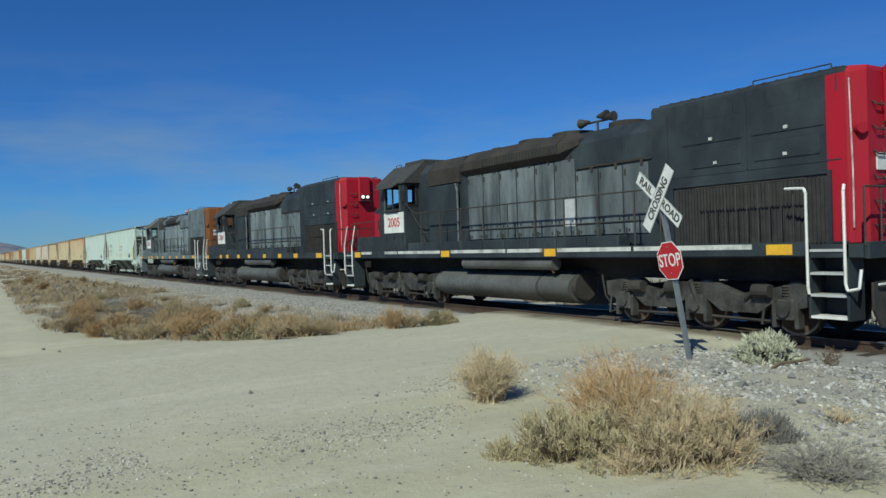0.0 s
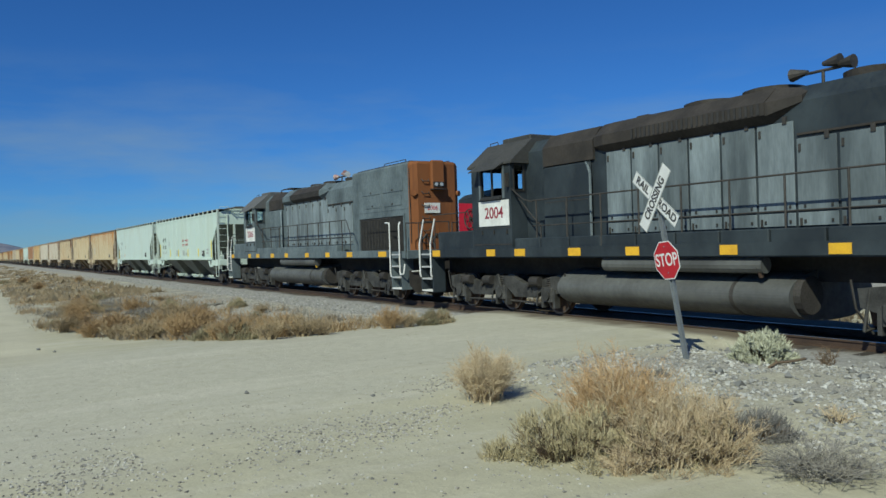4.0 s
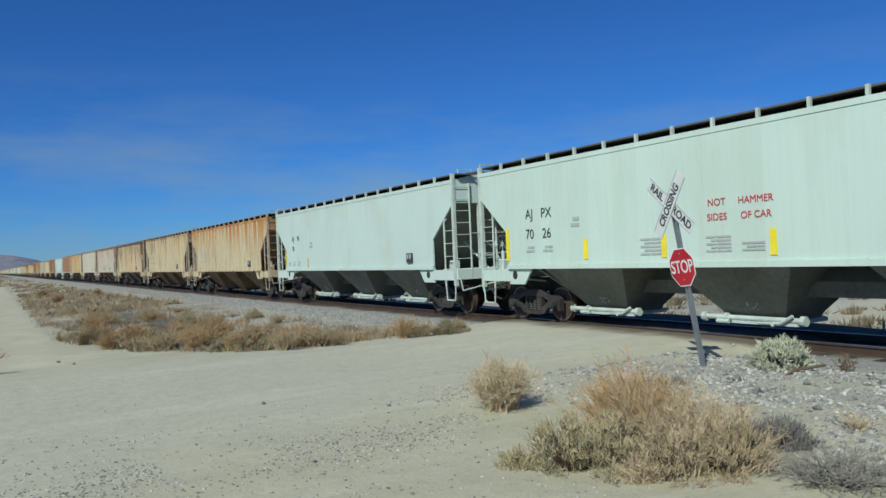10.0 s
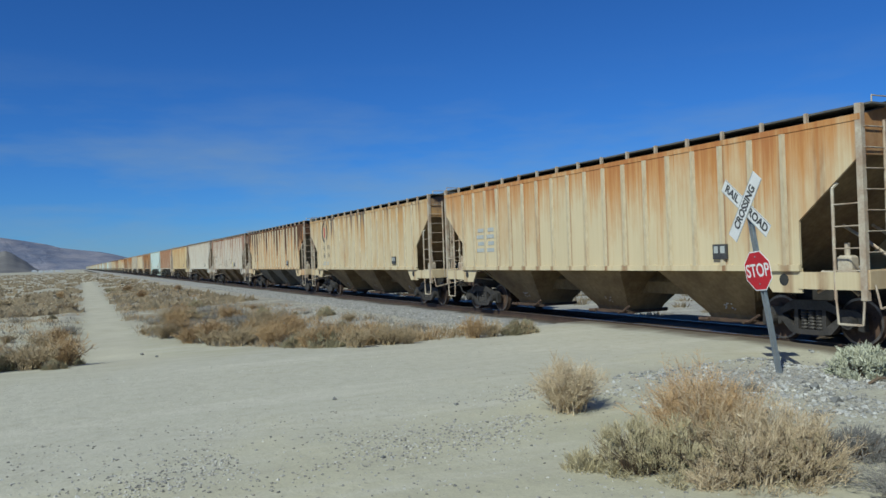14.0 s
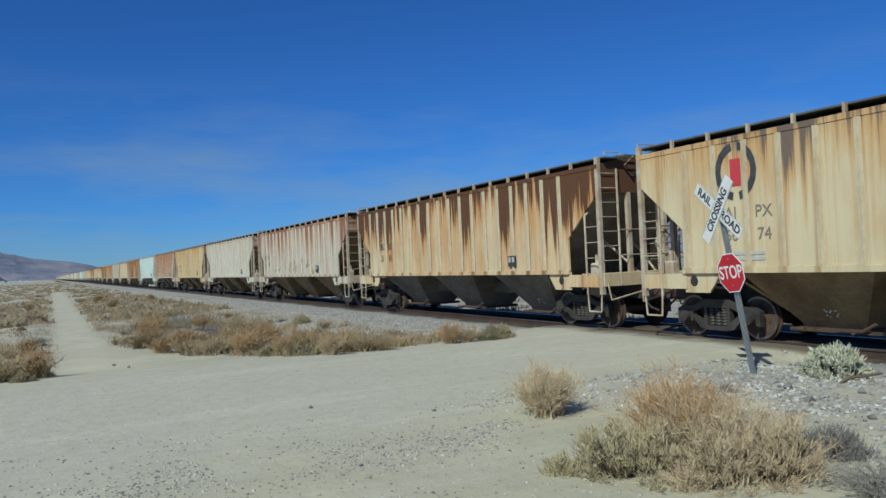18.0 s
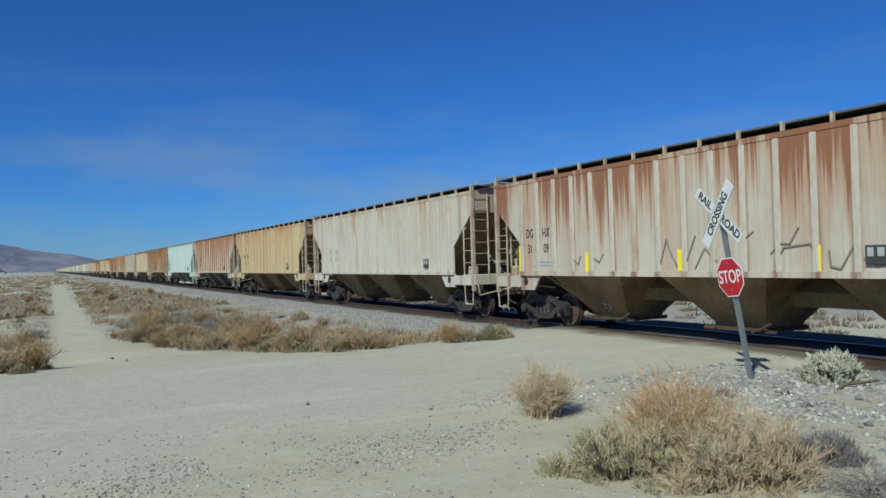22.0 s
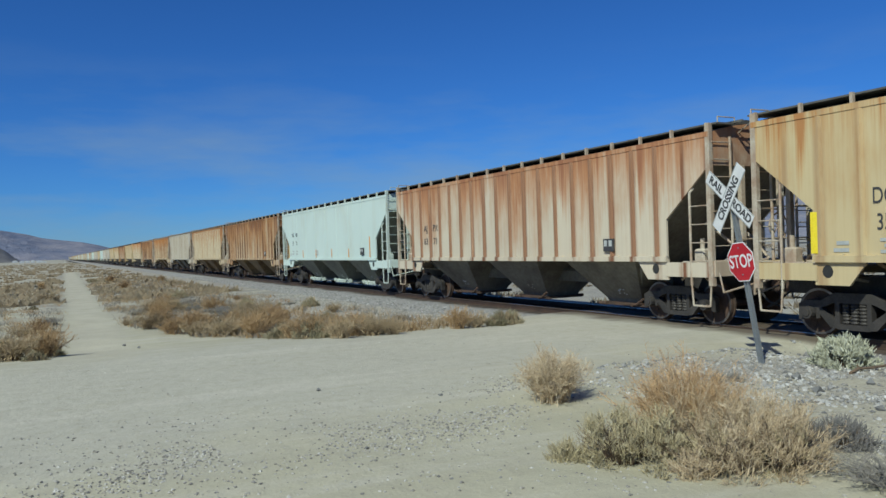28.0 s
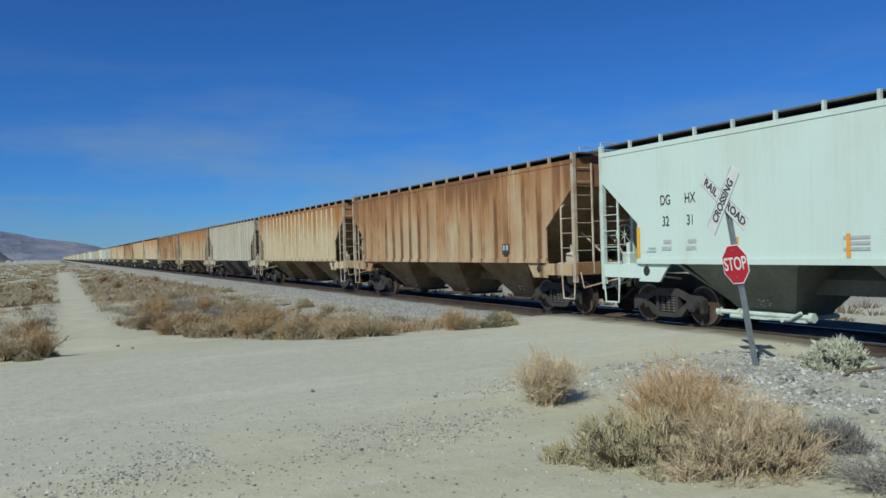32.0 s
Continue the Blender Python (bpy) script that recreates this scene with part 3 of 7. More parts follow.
def build_track():
    rng = random.Random(11)
    bed_mat = plain("ballast_gravel", (0.33, 0.32, 0.295), (0.21, 0.20, 0.185), 9.0, 0.95, 0, 0.8)
    g = Geo()
    for y0, y1 in ((18.9, 1600.0), (-160.0, 9.6)):
        prof = [(-4.3, -0.62), (4.3, -0.62), (2.0, -0.20), (1.6, -0.17), (-1.6, -0.17), (-2.0, -0.20)]
        g.along_y([(XC + x, z) for x, z in prof], y0, y1)
    nt = bed_mat.node_tree
    bsdf = nt.nodes["Principled BSDF"]
    tc = nt.nodes.new("ShaderNodeTexCoord")
    sep = nt.nodes.new("ShaderNodeSeparateXYZ")
    nt.links.new(tc.outputs["Object"], sep.inputs["Vector"])
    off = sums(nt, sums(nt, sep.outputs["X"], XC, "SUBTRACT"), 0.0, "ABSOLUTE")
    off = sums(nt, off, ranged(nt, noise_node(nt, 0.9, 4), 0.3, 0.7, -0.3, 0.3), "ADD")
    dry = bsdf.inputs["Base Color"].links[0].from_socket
    nt.links.new(mixed(nt, ranged(nt, off, 1.45, 1.0, 0, 0.9), dry, (0.062, 0.040, 0.022)), bsdf.inputs["Base Color"])   # shade under the train painted over the ballast between the rails
    tagged(part("ballast", g, bed_mat), "grey crushed-stone ballast shoulder under the track", "ballast", kind="structure")
    spots = []
    for _ in range(9000):
        y = 18.6 + 60 * rng.random() ** 1.6
        x = XC - rng.uniform(1.2, 4.6)
        d = XC - x
        z = -0.20 - max(0, d - 2.0) * 0.18
        spots.append((x, y, z + 0.01, rng.uniform(0.025, 0.055)))
    for _ in range(2500):
        y = rng.uniform(-6, 9.6)
        d = rng.uniform(1.2, 4.4)
        spots.append((XC - d, y, -0.20 - max(0, d - 2.0) * 0.14 + 0.01, rng.uniform(0.025, 0.06)))
    tagged(stones("ballast_stone", BALLAST_STONE, spots, rng), "loose grey ballast stones", "ballast", kind="stuff")
    rail = [(-0.07, -0.17), (0.07, -0.17), (0.07, -0.155), (0.012, -0.14), (0.012, -0.045), (0.036, -0.035), (0.036, -0.004), (0.028, 0), (-0.028, 0), (-0.036, -0.004), (-0.036, -0.035), (-0.012, -0.045), (-0.012, -0.14), (-0.07, -0.155)]
    for sx in (-0.7525, 0.7525):
        ob = tagged(part("rail", Geo().along_y([(XC + sx + x, z) for x, z in rail], -160, 1600), RAIL), "rusty steel rail with a bright worn head", "rail", "rails of the track", "structure")
        part("rail_head", Geo().box(XC + sx - 0.026, XC + sx + 0.026, -160, 1600, -0.002, 0.0015), RAILTOP, ob, "polished running surface")
    ties = new("tie_row", None)
    tagged(ties, "dark creosoted timber crossties under the rails", "crosstie", kind="structure")
    first, n = None, 0
    y = 19.2
    while n < 150:
        if first is None:
            first = part("crosstie", Geo().box(-1.3, 1.3, -0.11, 0.11, -0.17, 0, 0.012), TIE, ties)
            first.location = (XC, y, -0.165)
        else:
            again(first, ties, (XC + rng.uniform(-0.04, 0.04), y, -0.165 + rng.uniform(-0.01, 0.01)), rng.uniform(-1, 1))
        n += 1
        y += 0.53
    y = 9.4
    while y > -8:
        again(first, ties, (XC + rng.uniform(-0.04, 0.04), y, -0.165), rng.uniform(-1, 1))
        y -= 0.53


build_track()

# ---- the train: y runs back from the front of each car, z up from the rail heads ----
WHEELS = []                                 # (wheelset, its place on the truck, radius)


def coil(x, y, z, height, r, turns, n=9):
    """A coil spring as one grooved column."""
    rings = []
    for k in range(turns * 2 + 1):
        q = r if k % 2 else r * 0.72
        rings.append([(x + q * math.cos(2 * math.pi * i / n), y + q * math.sin(2 * math.pi * i / n), z + height * k / (turns * 2)) for i in range(n)])
    return Geo().loft(rings)


def wheelset(parent, y, r, rims=True):
    """Two wheels on an axle; its own middle is the axle's."""
    g = Geo()
    g.rod((-1.05, 0, 0), (1.05, 0, 0), 0.085, 10)
    for s in (-1, 1):
        g.rod((s * 0.68, 0, 0), (s * 0.725, 0, 0), r + 0.025, 28)
        g.rod((s * 0.725, 0, 0), (s * 0.81, 0, 0), r, 28)
        for k in range(5):
            a = 2 * math.pi * k / 5
            g.box(s * 0.81, s * 0.822, r * 0.55 * math.cos(a) - 0.04, r * 0.55 * math.cos(a) + 0.04, r * 0.55 * math.sin(a) - 0.04, r * 0.55 * math.sin(a) + 0.04)
    ws = part("wheelset", g, RUSTY, parent, "rusty steel wheels on one axle")
    ws.location = (0, y, r)
    if rims:
        rim = Geo()
        n = 28
        for s in (-1, 1):
            for k in range(n):
                a, b = 2 * math.pi * k / n, 2 * math.pi * (k + 1) / n
                rim.add([(s * 0.813, q * math.cos(c), q * math.sin(c)) for c, q in ((a, r - 0.004), (b, r - 0.004), (b, r - 0.05), (a, r - 0.05))], [(0, 1, 2, 3)])
        ws.data.materials.append(TREAD)
        old = len(ws.data.polygons)
        bm = bmesh.new()
        bm.from_mesh(ws.data)
        bm.from_mesh(rim.mesh("rim", TREAD))
        for i, face in enumerate(bm.faces):
            if i >= old:
                face.material_index = 1
        bm.to_mesh(ws.data)
        bm.free()
    return ws


def freight_truck(parent, y, keyed):
    """A three-piece truck."""
    r = 0.457
    truck = part("truck", Geo().box(-0.95, 0.95, -0.17, 0.17, 0.42, 0.72, 0.03).box(-0.3, 0.3, -0.3, 0.3, 0.7, 0.86), STEEL, parent, "cast steel bolster and truck frame")
    truck.location = (0, y, 0)
    for s in (-1, 1):
        x0, x1 = sorted((s * 0.95, s * 1.09))
        g = Geo()
        g.along_x([(-1.14, 0.50), (-0.98, 0.55), (-0.66, 0.55), (-0.40, 0.66), (0.40, 0.66), (0.66, 0.55), (0.98, 0.55), (1.14, 0.50),
                   (1.14, 0.62), (0.98, 0.69), (0.64, 0.70), (0.38, 0.85), (-0.38, 0.85), (-0.64, 0.70), (-0.98, 0.69), (-1.14, 0.62)], x0, x1)
        for d in (-1, 1):
            g.along_x([(d * 0.80, 0.56), (d * 0.66, 0.56), (d * 0.30, 0.30), (d * 0.30, 0.18), (d * 0.46, 0.20)][::d], x0, x1)
            g.along_x([(d * 0.36, 0.25), (d * 0.36, 0.66), (d * 0.27, 0.66), (d * 0.27, 0.25)][::d], x0, x1)
            g.along_x([(d * 1.14, 0.30), (d * 1.14, 0.52), (d * 1.03, 0.56), (d * 1.03, 0.32)][::d], x0, x1)
            g.along_x([(d * 0.76, 0.34), (d * 0.76, 0.56), (d * 0.68, 0.56), (d * 0.68, 0.36)][::d], x0, x1)
        g.along_x([(-0.32, 0.17), (0.32, 0.17), (0.32, 0.27), (-0.32, 0.27)], x0, x1)
        part("sideframe", g, STEEL, truck)
        first = part("coil_spring", coil(s * 1.02, 0, 0.27, 0.38, 0.08, 6), STEEL, truck)
        first.location = (0, -0.17, 0)
        for k in (0.0, 0.17):
            again(first, truck, (0, k, 0))
        for yy in (-0.89, 0.89):
            part("axle_bearing", Geo().rod((s * 1.0, yy, r), (s * 1.2, yy, r), 0.12, 12).rod((s * 1.2, yy, r), (s * 1.22, yy, r), 0.075, 8), STEEL, truck)
    for yy in (-0.89, 0.89):
        ws = wheelset(truck, yy, r)
        if keyed:
            WHEELS.append((ws, yy, r))
    return truck


PAINT = plain("car_paint", (0.7, 0.7, 0.65))
PAINT_TRIM = plain("trim_paint", (0.6, 0.58, 0.5))
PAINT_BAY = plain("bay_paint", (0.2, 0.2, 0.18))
HOP_L, HOP_PITCH, HOP_FIRST = 16.80, 18.27, 72.30
BAY_STEP = 4.30


def hopper_car(ribbed, keyed):
    car = new("hopper_car", None)
    L, W, eave, sill = HOP_L, 1.6, 4.20, 1.53
    # side sheets with the cut corners, a few centimetres thick
    for s in (-1, 1):
        out = [(0.02, eave), (0.02, 3.50), (1.34, 2.40), (1.34, sill), (L - 1.34, sill), (L - 1.34, 2.40), (L - 0.02, 3.50), (L - 0.02, eave)]
        a, b = sorted((s * W, s * (W - 0.05)))
        side = part("side_sheet", Geo().along_x(out, a, b), PAINT, car)
        if ribbed:
            for i in range(18):
                y = RIB_Y + RIB_STEP * i
                x = s * (W + 0.055)
                g = Geo()
                g.loft([[(s * W, y - 0.065, z), (x, y - 0.035, z), (x, y + 0.035, z), (s * W, y + 0.065, z)] for z in (sill + 0.02, eave - 0.10)])
                part("rib", g, PAINT, side)
        else:
            for i in range(1, 8):
                y = 1.34 + (L - 2.68) * i / 8
                part("weld_seam", Geo().box(s * W - 0.002, s * W + 0.006 * s + 0.002, y - 0.02, y + 0.02, sill, eave - 0.1) if s > 0 else Geo().box(-W - 0.007, -W + 0.002, y - 0.02, y + 0.02, sill, eave - 0.1), PAINT, side)
        # top chord and side sill angle with its little lugs
        part("top_chord", Geo().box(s * W - 0.05 + 0.035 * (s < 0), s * W + 0.05 - 0.035 * (s > 0), 0, L, eave - 0.09, eave + 0.02), PAINT, car)
        g = Geo().box(s * W - 0.05, s * W + 0.03, 1.34, L - 1.34, sill - 0.09, sill + 0.03)
        for i in range(12):
            y = 1.9 + (L - 3.8) * i / 11
            g.box(s * W - 0.04, s * W + 0.045, y - 0.07, y + 0.07, sill - 0.05, sill + 0.05)
        part("side_sill", g, PAINT, car)
    # end plates, slope sheets
    for e in (0, 1):
        def Y(v):
            return v if e == 0 else L - v
        part("end_plate", Geo().along_y([(-W + 0.05, 3.5), (W - 0.05, 3.5), (W - 0.05, eave)] + [(q, eave + 0.26 * (1 - (q / W) ** 2) - 0.02) for q in (1.2, 0.8, 0.4, 0, -0.4, -0.8, -1.2)] + [(-W + 0.05, eave)], *sorted((Y(0.005), Y(0.08)))), PAINT, car)
        d = 0.08 if e == 0 else -0.08
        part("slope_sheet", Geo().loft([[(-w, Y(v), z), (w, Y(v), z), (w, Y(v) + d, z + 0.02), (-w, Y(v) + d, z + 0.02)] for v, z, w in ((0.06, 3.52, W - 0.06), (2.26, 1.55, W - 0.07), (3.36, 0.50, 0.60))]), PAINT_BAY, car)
        part("end_sill", Geo().box(-W + 0.02, W - 0.02, *sorted((Y(-0.06), Y(0.14))), 1.12, 1.46, 0.02), PAINT, car)
        for s in (-1, 1):
            part("platform_side_sill", Geo().box(*sorted((s * W, s * (W - 0.09))), *sorted((Y(0.0), Y(1.40))), 1.10, 1.42), PAINT, car)
        part("centre_sill", Geo().box(-0.33, 0.33, *sorted((Y(-0.25), Y(2.6))), 0.75, 1.12), STEEL, car)
        part("coupler", Geo().box(-0.12, 0.12, *sorted((Y(-0.25), Y(-0.62))), 0.78, 0.98).box(-0.17, 0.17, *sorted((Y(-0.60), Y(-0.86))), 0.74, 1.02, 0.05), RUSTY, car)
        part("brake_hose", Geo().bent([(-0.4, Y(-0.15), 0.8), (-0.45, Y(-0.45), 0.55), (-0.35, Y(-0.78), 0.42)], 0.025), BLACK, car)
        for s in (-1, 1):
            x = s * (W - 0.02)
            # gusset; the dark of its round hole is a black disc laid on it
            hole = [(Y(1.74 if e == 0 else 1.60) + 0.11 * math.cos(t), 1.27 + 0.12 * math.sin(t)) for t in (2 * math.pi * k / 10 for k in range(10))]
            gus = part("bolster_web", Geo().along_x([(Y(1.34), 1.50), (Y(1.34), 1.02), (Y(2.02), 1.02), (Y(2.40), 1.50)], *sorted((x, x - s * 0.05))), PAINT, car)
            part("web_hole", Geo().along_x(hole, *sorted((x + s * 0.001, x + s * 0.004))), BLACK, gus)
            part("corner_post", Geo().box(*sorted((x - s * 0.07, x + s * 0.03)), *sorted((Y(-0.02), Y(0.10))), 0.92, eave + 0.20), PAINT_TRIM, car)
            part("end_post", Geo().box(*sorted((s * 0.55, s * 0.66)), *sorted((Y(0.0), Y(0.11))), 1.30, 3.52), PAINT_TRIM, car)
            # side ladder
            lad = part("side_ladder", Geo().rod((x, Y(0.62), 0.92), (x, Y(0.62), 2.95), 0.03, 6).rod((x, Y(0.62), 2.95), (x - s * 0.06, Y(0.55), 3.05), 0.03, 6), PAINT_TRIM, car)
            for z in (1.45, 1.85, 2.25, 2.65):
                part("rung", Geo().rod((x, Y(0.05), z), (x, Y(0.62), z), 0.014, 6), PAINT_TRIM, lad)
            lad = part("end_ladder", Geo().rod((s * 1.02, Y(-0.04), 1.15), (s * 1.02, Y(-0.04), 4.12), 0.032, 6), PAINT_TRIM, car)
            for k in range(8):
                z = 1.40 + 0.37 * k
                part("rung", Geo().rod((s * 1.02, Y(-0.04), z), (s * 1.55, Y(-0.04), z), 0.014, 6), PAINT_TRIM, lad)
            part("stirrup_step", Geo().bent([(x, Y(0.05), 1.0), (x, Y(0.10), 0.48), (x, Y(0.58), 0.48), (x, Y(0.62), 1.0)], 0.022, 6).box(x - 0.03, x + 0.03, *sorted((Y(0.12), Y(0.56))), 0.465, 0.49), PAINT_TRIM, car)
        part("cross_rail", Geo().rod((-1.0, Y(-0.03), 2.55), (1.0, Y(-0.03), 2.55), 0.016, 6).rod((-1.0, Y(-0.03), 1.9), (1.0, Y(-0.03), 1.9), 0.016, 6), PAINT_TRIM, car)
        # platform gear: deck, pipes, levers
        part("end_platform", Geo().box(-W + 0.1, W - 0.1, *sorted((Y(0.14), Y(1.34))), 1.30, 1.335), PAINT_TRIM, car)
        part("train_pipe", Geo().bent([(-1.42, Y(0.3), 1.40), (-1.42, Y(1.0), 1.42), (-1.2, Y(1.5), 1.15), (-0.6, Y(1.7), 1.05)], 0.03, 6), PAINT_TRIM, car)
        part("brake_lever", Geo().bent([(-1.30, Y(0.35), 1.0), (-1.28, Y(0.75), 1.28), (-1.25, Y(1.25), 1.02)], 0.035, 5), PAINT_TRIM, car)
        part("uncoupling_lever", Geo().bent([(-1.5, Y(-0.1), 1.2), (-1.45, Y(-0.16), 0.78), (-0.5, Y(-0.20), 0.95), (-0.2, Y(-0.5), 1.05)], 0.022, 5), PAINT_TRIM, car)
        part("release_valve", Geo().box(-1.38, -1.12, *sorted((Y(0.45), Y(0.75))), 1.34, 1.72, 0.04).rod((-1.25, Y(0.6), 1.7), (-1.25, Y(0.6), 1.95), 0.05, 8), PAINT_TRIM, car)
        for k, x in enumerate((-0.25, 0.30)):
            part("platform_brace", Geo().bent([(x, Y(0.05), 1.36), (x * 1.6, Y(0.9), 2.05), (x * 1.6, Y(1.3), 2.3)], 0.035, 5), PAINT_TRIM, car)
        freight_truck(car, 8.335 + (-1 if e == 0 else 1) * 6.75, keyed)
    # brake gear on the rear platform
    wheel = Geo()
    for k in range(14):
        a, b = 2 * math.pi * k / 14, 2 * math.pi * (k + 1) / 14
        wheel.rod((-0.75 + 0.27 * math.cos(a), L + 0.12, 2.15 + 0.27 * math.sin(a)), (-0.75 + 0.27 * math.cos(b), L + 0.12, 2.15 + 0.27 * math.sin(b)), 0.018, 5)
    for k in range(4):
        a = math.pi * k / 4
        wheel.rod((-0.75 + 0.26 * math.cos(a), L + 0.12, 2.15 + 0.26 * math.sin(a)), (-0.75 - 0.26 * math.cos(a), L + 0.12, 2.15 - 0.26 * math.sin(a)), 0.012, 5)
    part("brake_wheel", wheel, PAINT_TRIM, car)
    part("brake_cylinder", Geo().rod((-0.9, L - 0.9, 1.62), (-0.2, L - 0.9, 1.62), 0.17, 14).box(-1.0, 0.1, L - 1.1, L - 0.7, 1.36, 1.46), PAINT_TRIM, car)
    part("air_reservoir", Geo().rod((0.25, L - 0.75, 1.68), (1.1, L - 0.75, 1.68), 0.2, 14), PAINT_TRIM, car)
    # hopper bays
    gear = RUSTY if ribbed else PAINT_TRIM
    for k in range(3):
        yc = 8.335 + (k - 1) * BAY_STEP
        y0, y1 = yc - BAY_STEP / 2, yc + BAY_STEP / 2
        rings = [[(-W + 0.07, y0, 2.02), (W - 0.07, y0, 2.02), (W - 0.07, y1, 2.02), (-W + 0.07, y1, 2.02)],
                 [(-W + 0.06, yc - 1.50, sill), (W - 0.06, yc - 1.50, sill), (W - 0.06, yc + 1.50, sill), (-W + 0.06, yc + 1.50, sill)],
                 [(-0.62, yc - 0.70, 0.42), (0.62, yc - 0.70, 0.42), (0.62, yc + 0.70, 0.42), (-0.62, yc + 0.70, 0.42)],
                 [(-0.58, yc - 0.66, 0.32), (0.58, yc - 0.66, 0.32), (0.58, yc + 0.66, 0.32), (-0.58, yc + 0.66, 0.32)]]
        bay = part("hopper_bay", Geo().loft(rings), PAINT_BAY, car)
        part("outlet_gate", Geo().box(-0.68, 0.68, yc - 0.74, yc + 0.74, 0.24, 0.32).rod((-0.85, yc - 0.55, 0.28), (0.85, yc - 0.55, 0.28), 0.045, 8), gear, bay)
        spots = Geo()
        for k2 in range(9):
            dy, z = -0.10 + 0.13 * math.sin(k2 * 2.4 + k), 0.60 + 0.07 * math.cos(k2 * 1.7)
            x = -0.62 - 0.92 * (z - 0.42) / 1.11 - 0.012
            spots.box(x - 0.010, x + 0.02, yc + dy - 0.018, yc + dy + 0.018, z, z + 0.022 + 0.01 * (k2 % 2))
        tagged(part("chalk_mark", spots, SILVER if k != 1 else PAINT_TRIM, bay, "cluster of pale dabs"), kind="stuff")
        part("gate_rack", Geo().box(-0.78, -0.70, yc - 1.05, yc + 0.45, 0.25, 0.31).rod((-0.80, yc + 0.5, 0.28), (-0.80, yc + 0.80, 0.28), 0.045, 8), gear, bay)
        part("gate_lever", Geo().bent([(-0.84, yc - 1.0, 0.46), (-0.84, yc - 0.72, 0.30), (-0.78, yc - 0.2, 0.28)], 0.032, 6), gear, bay)
        if not ribbed:
            part("outlet_pipe", Geo().rod((-0.74, yc - 1.15, 0.36), (-0.74, yc + 1.15, 0.36), 0.055, 10).rod((-0.74, yc - 1.22, 0.36), (-0.74, yc - 1.12, 0.36), 0.10, 10).rod((-0.74, yc + 0.55, 0.36), (-0.74, yc + 0.62, 0.36), 0.095, 10).rod((-0.74, yc + 1.10, 0.36), (-0.74, yc + 1.20, 0.36), 0.10, 10), PAINT_TRIM, bay, "pale outlet pipe with flanges")
    part("centre_sill_cover", Geo().along_y([(-0.36, 0.80), (0.36, 0.80), (0.36, 1.1), (0.0, 1.5), (-0.36, 1.1)], 2.5, L - 2.5), PAINT_BAY, car)
    # roof, hatch trough, running boards
    arc = [(-W, eave)] + [(x, eave + 0.26 * (1 - (x / W) ** 2)) for x in (-1.2, -0.8, -0.4, 0, 0.4, 0.8, 1.2)] + [(W, eave)]
    part("roof", Geo().along_y(arc[::-1] + [(-W, eave - 0.03)][:0], 0.02, L - 0.02), ROOF, car)
    for k in range(8):
        y0 = 0.8 + k * (L - 1.6) / 8
        part("hatch_cover", Geo().along_y([(-0.36, 4.44), (0.36, 4.44), (0.34, 4.55), (0.2, 4.60), (-0.2, 4.60), (-0.34, 4.55)], y0 + 0.03, y0 + (L - 1.6) / 8 - 0.03), ROOF, car)
    for s in (-1, 1):
        rb = part("running_board", Geo().box(*sorted((s * 0.95, s * 1.52)), -0.15, L + 0.15, 4.365, 4.40), ROOF, car)
        n = 17
        for i in range(n):
            y = 0.08 + (L - 0.16) * i / (n - 1)
            part("board_bracket", Geo().box(*sorted((s * 1.53, s * 1.60)), y - 0.03, y + 0.03, eave, 4.41), PAINT_TRIM, rb)
    for y in (-0.12, L + 0.12):
        walk_g = Geo().box(-1.0, -0.96, y - 0.25, y + 0.25, 4.395, 4.445).box(0.96, 1.0, y - 0.25, y + 0.25, 4.395, 4.445)
        for k in range(4):
            walk_g.box(-0.95, 0.95, y - 0.20 + 0.11 * k, y - 0.175 + 0.11 * k, 4.41, 4.44)
        part("cross_walk", walk_g, ROOF, car, "open steel grating")
        for q in (-0.7, 0.7):
            part("walk_brace", Geo().rod((q, y - 0.22, 4.40), (q, y + 0.20 * (1 if y < 1 else -1), 4.18), 0.016, 5), PAINT_TRIM, car)
        part("roof_grab", Geo().bent([(-1.45, y, 4.40), (-1.45, y, 4.52), (-0.95, y, 4.52), (-0.95, y, 4.40)], 0.014, 5), PAINT_TRIM, car)
    return car


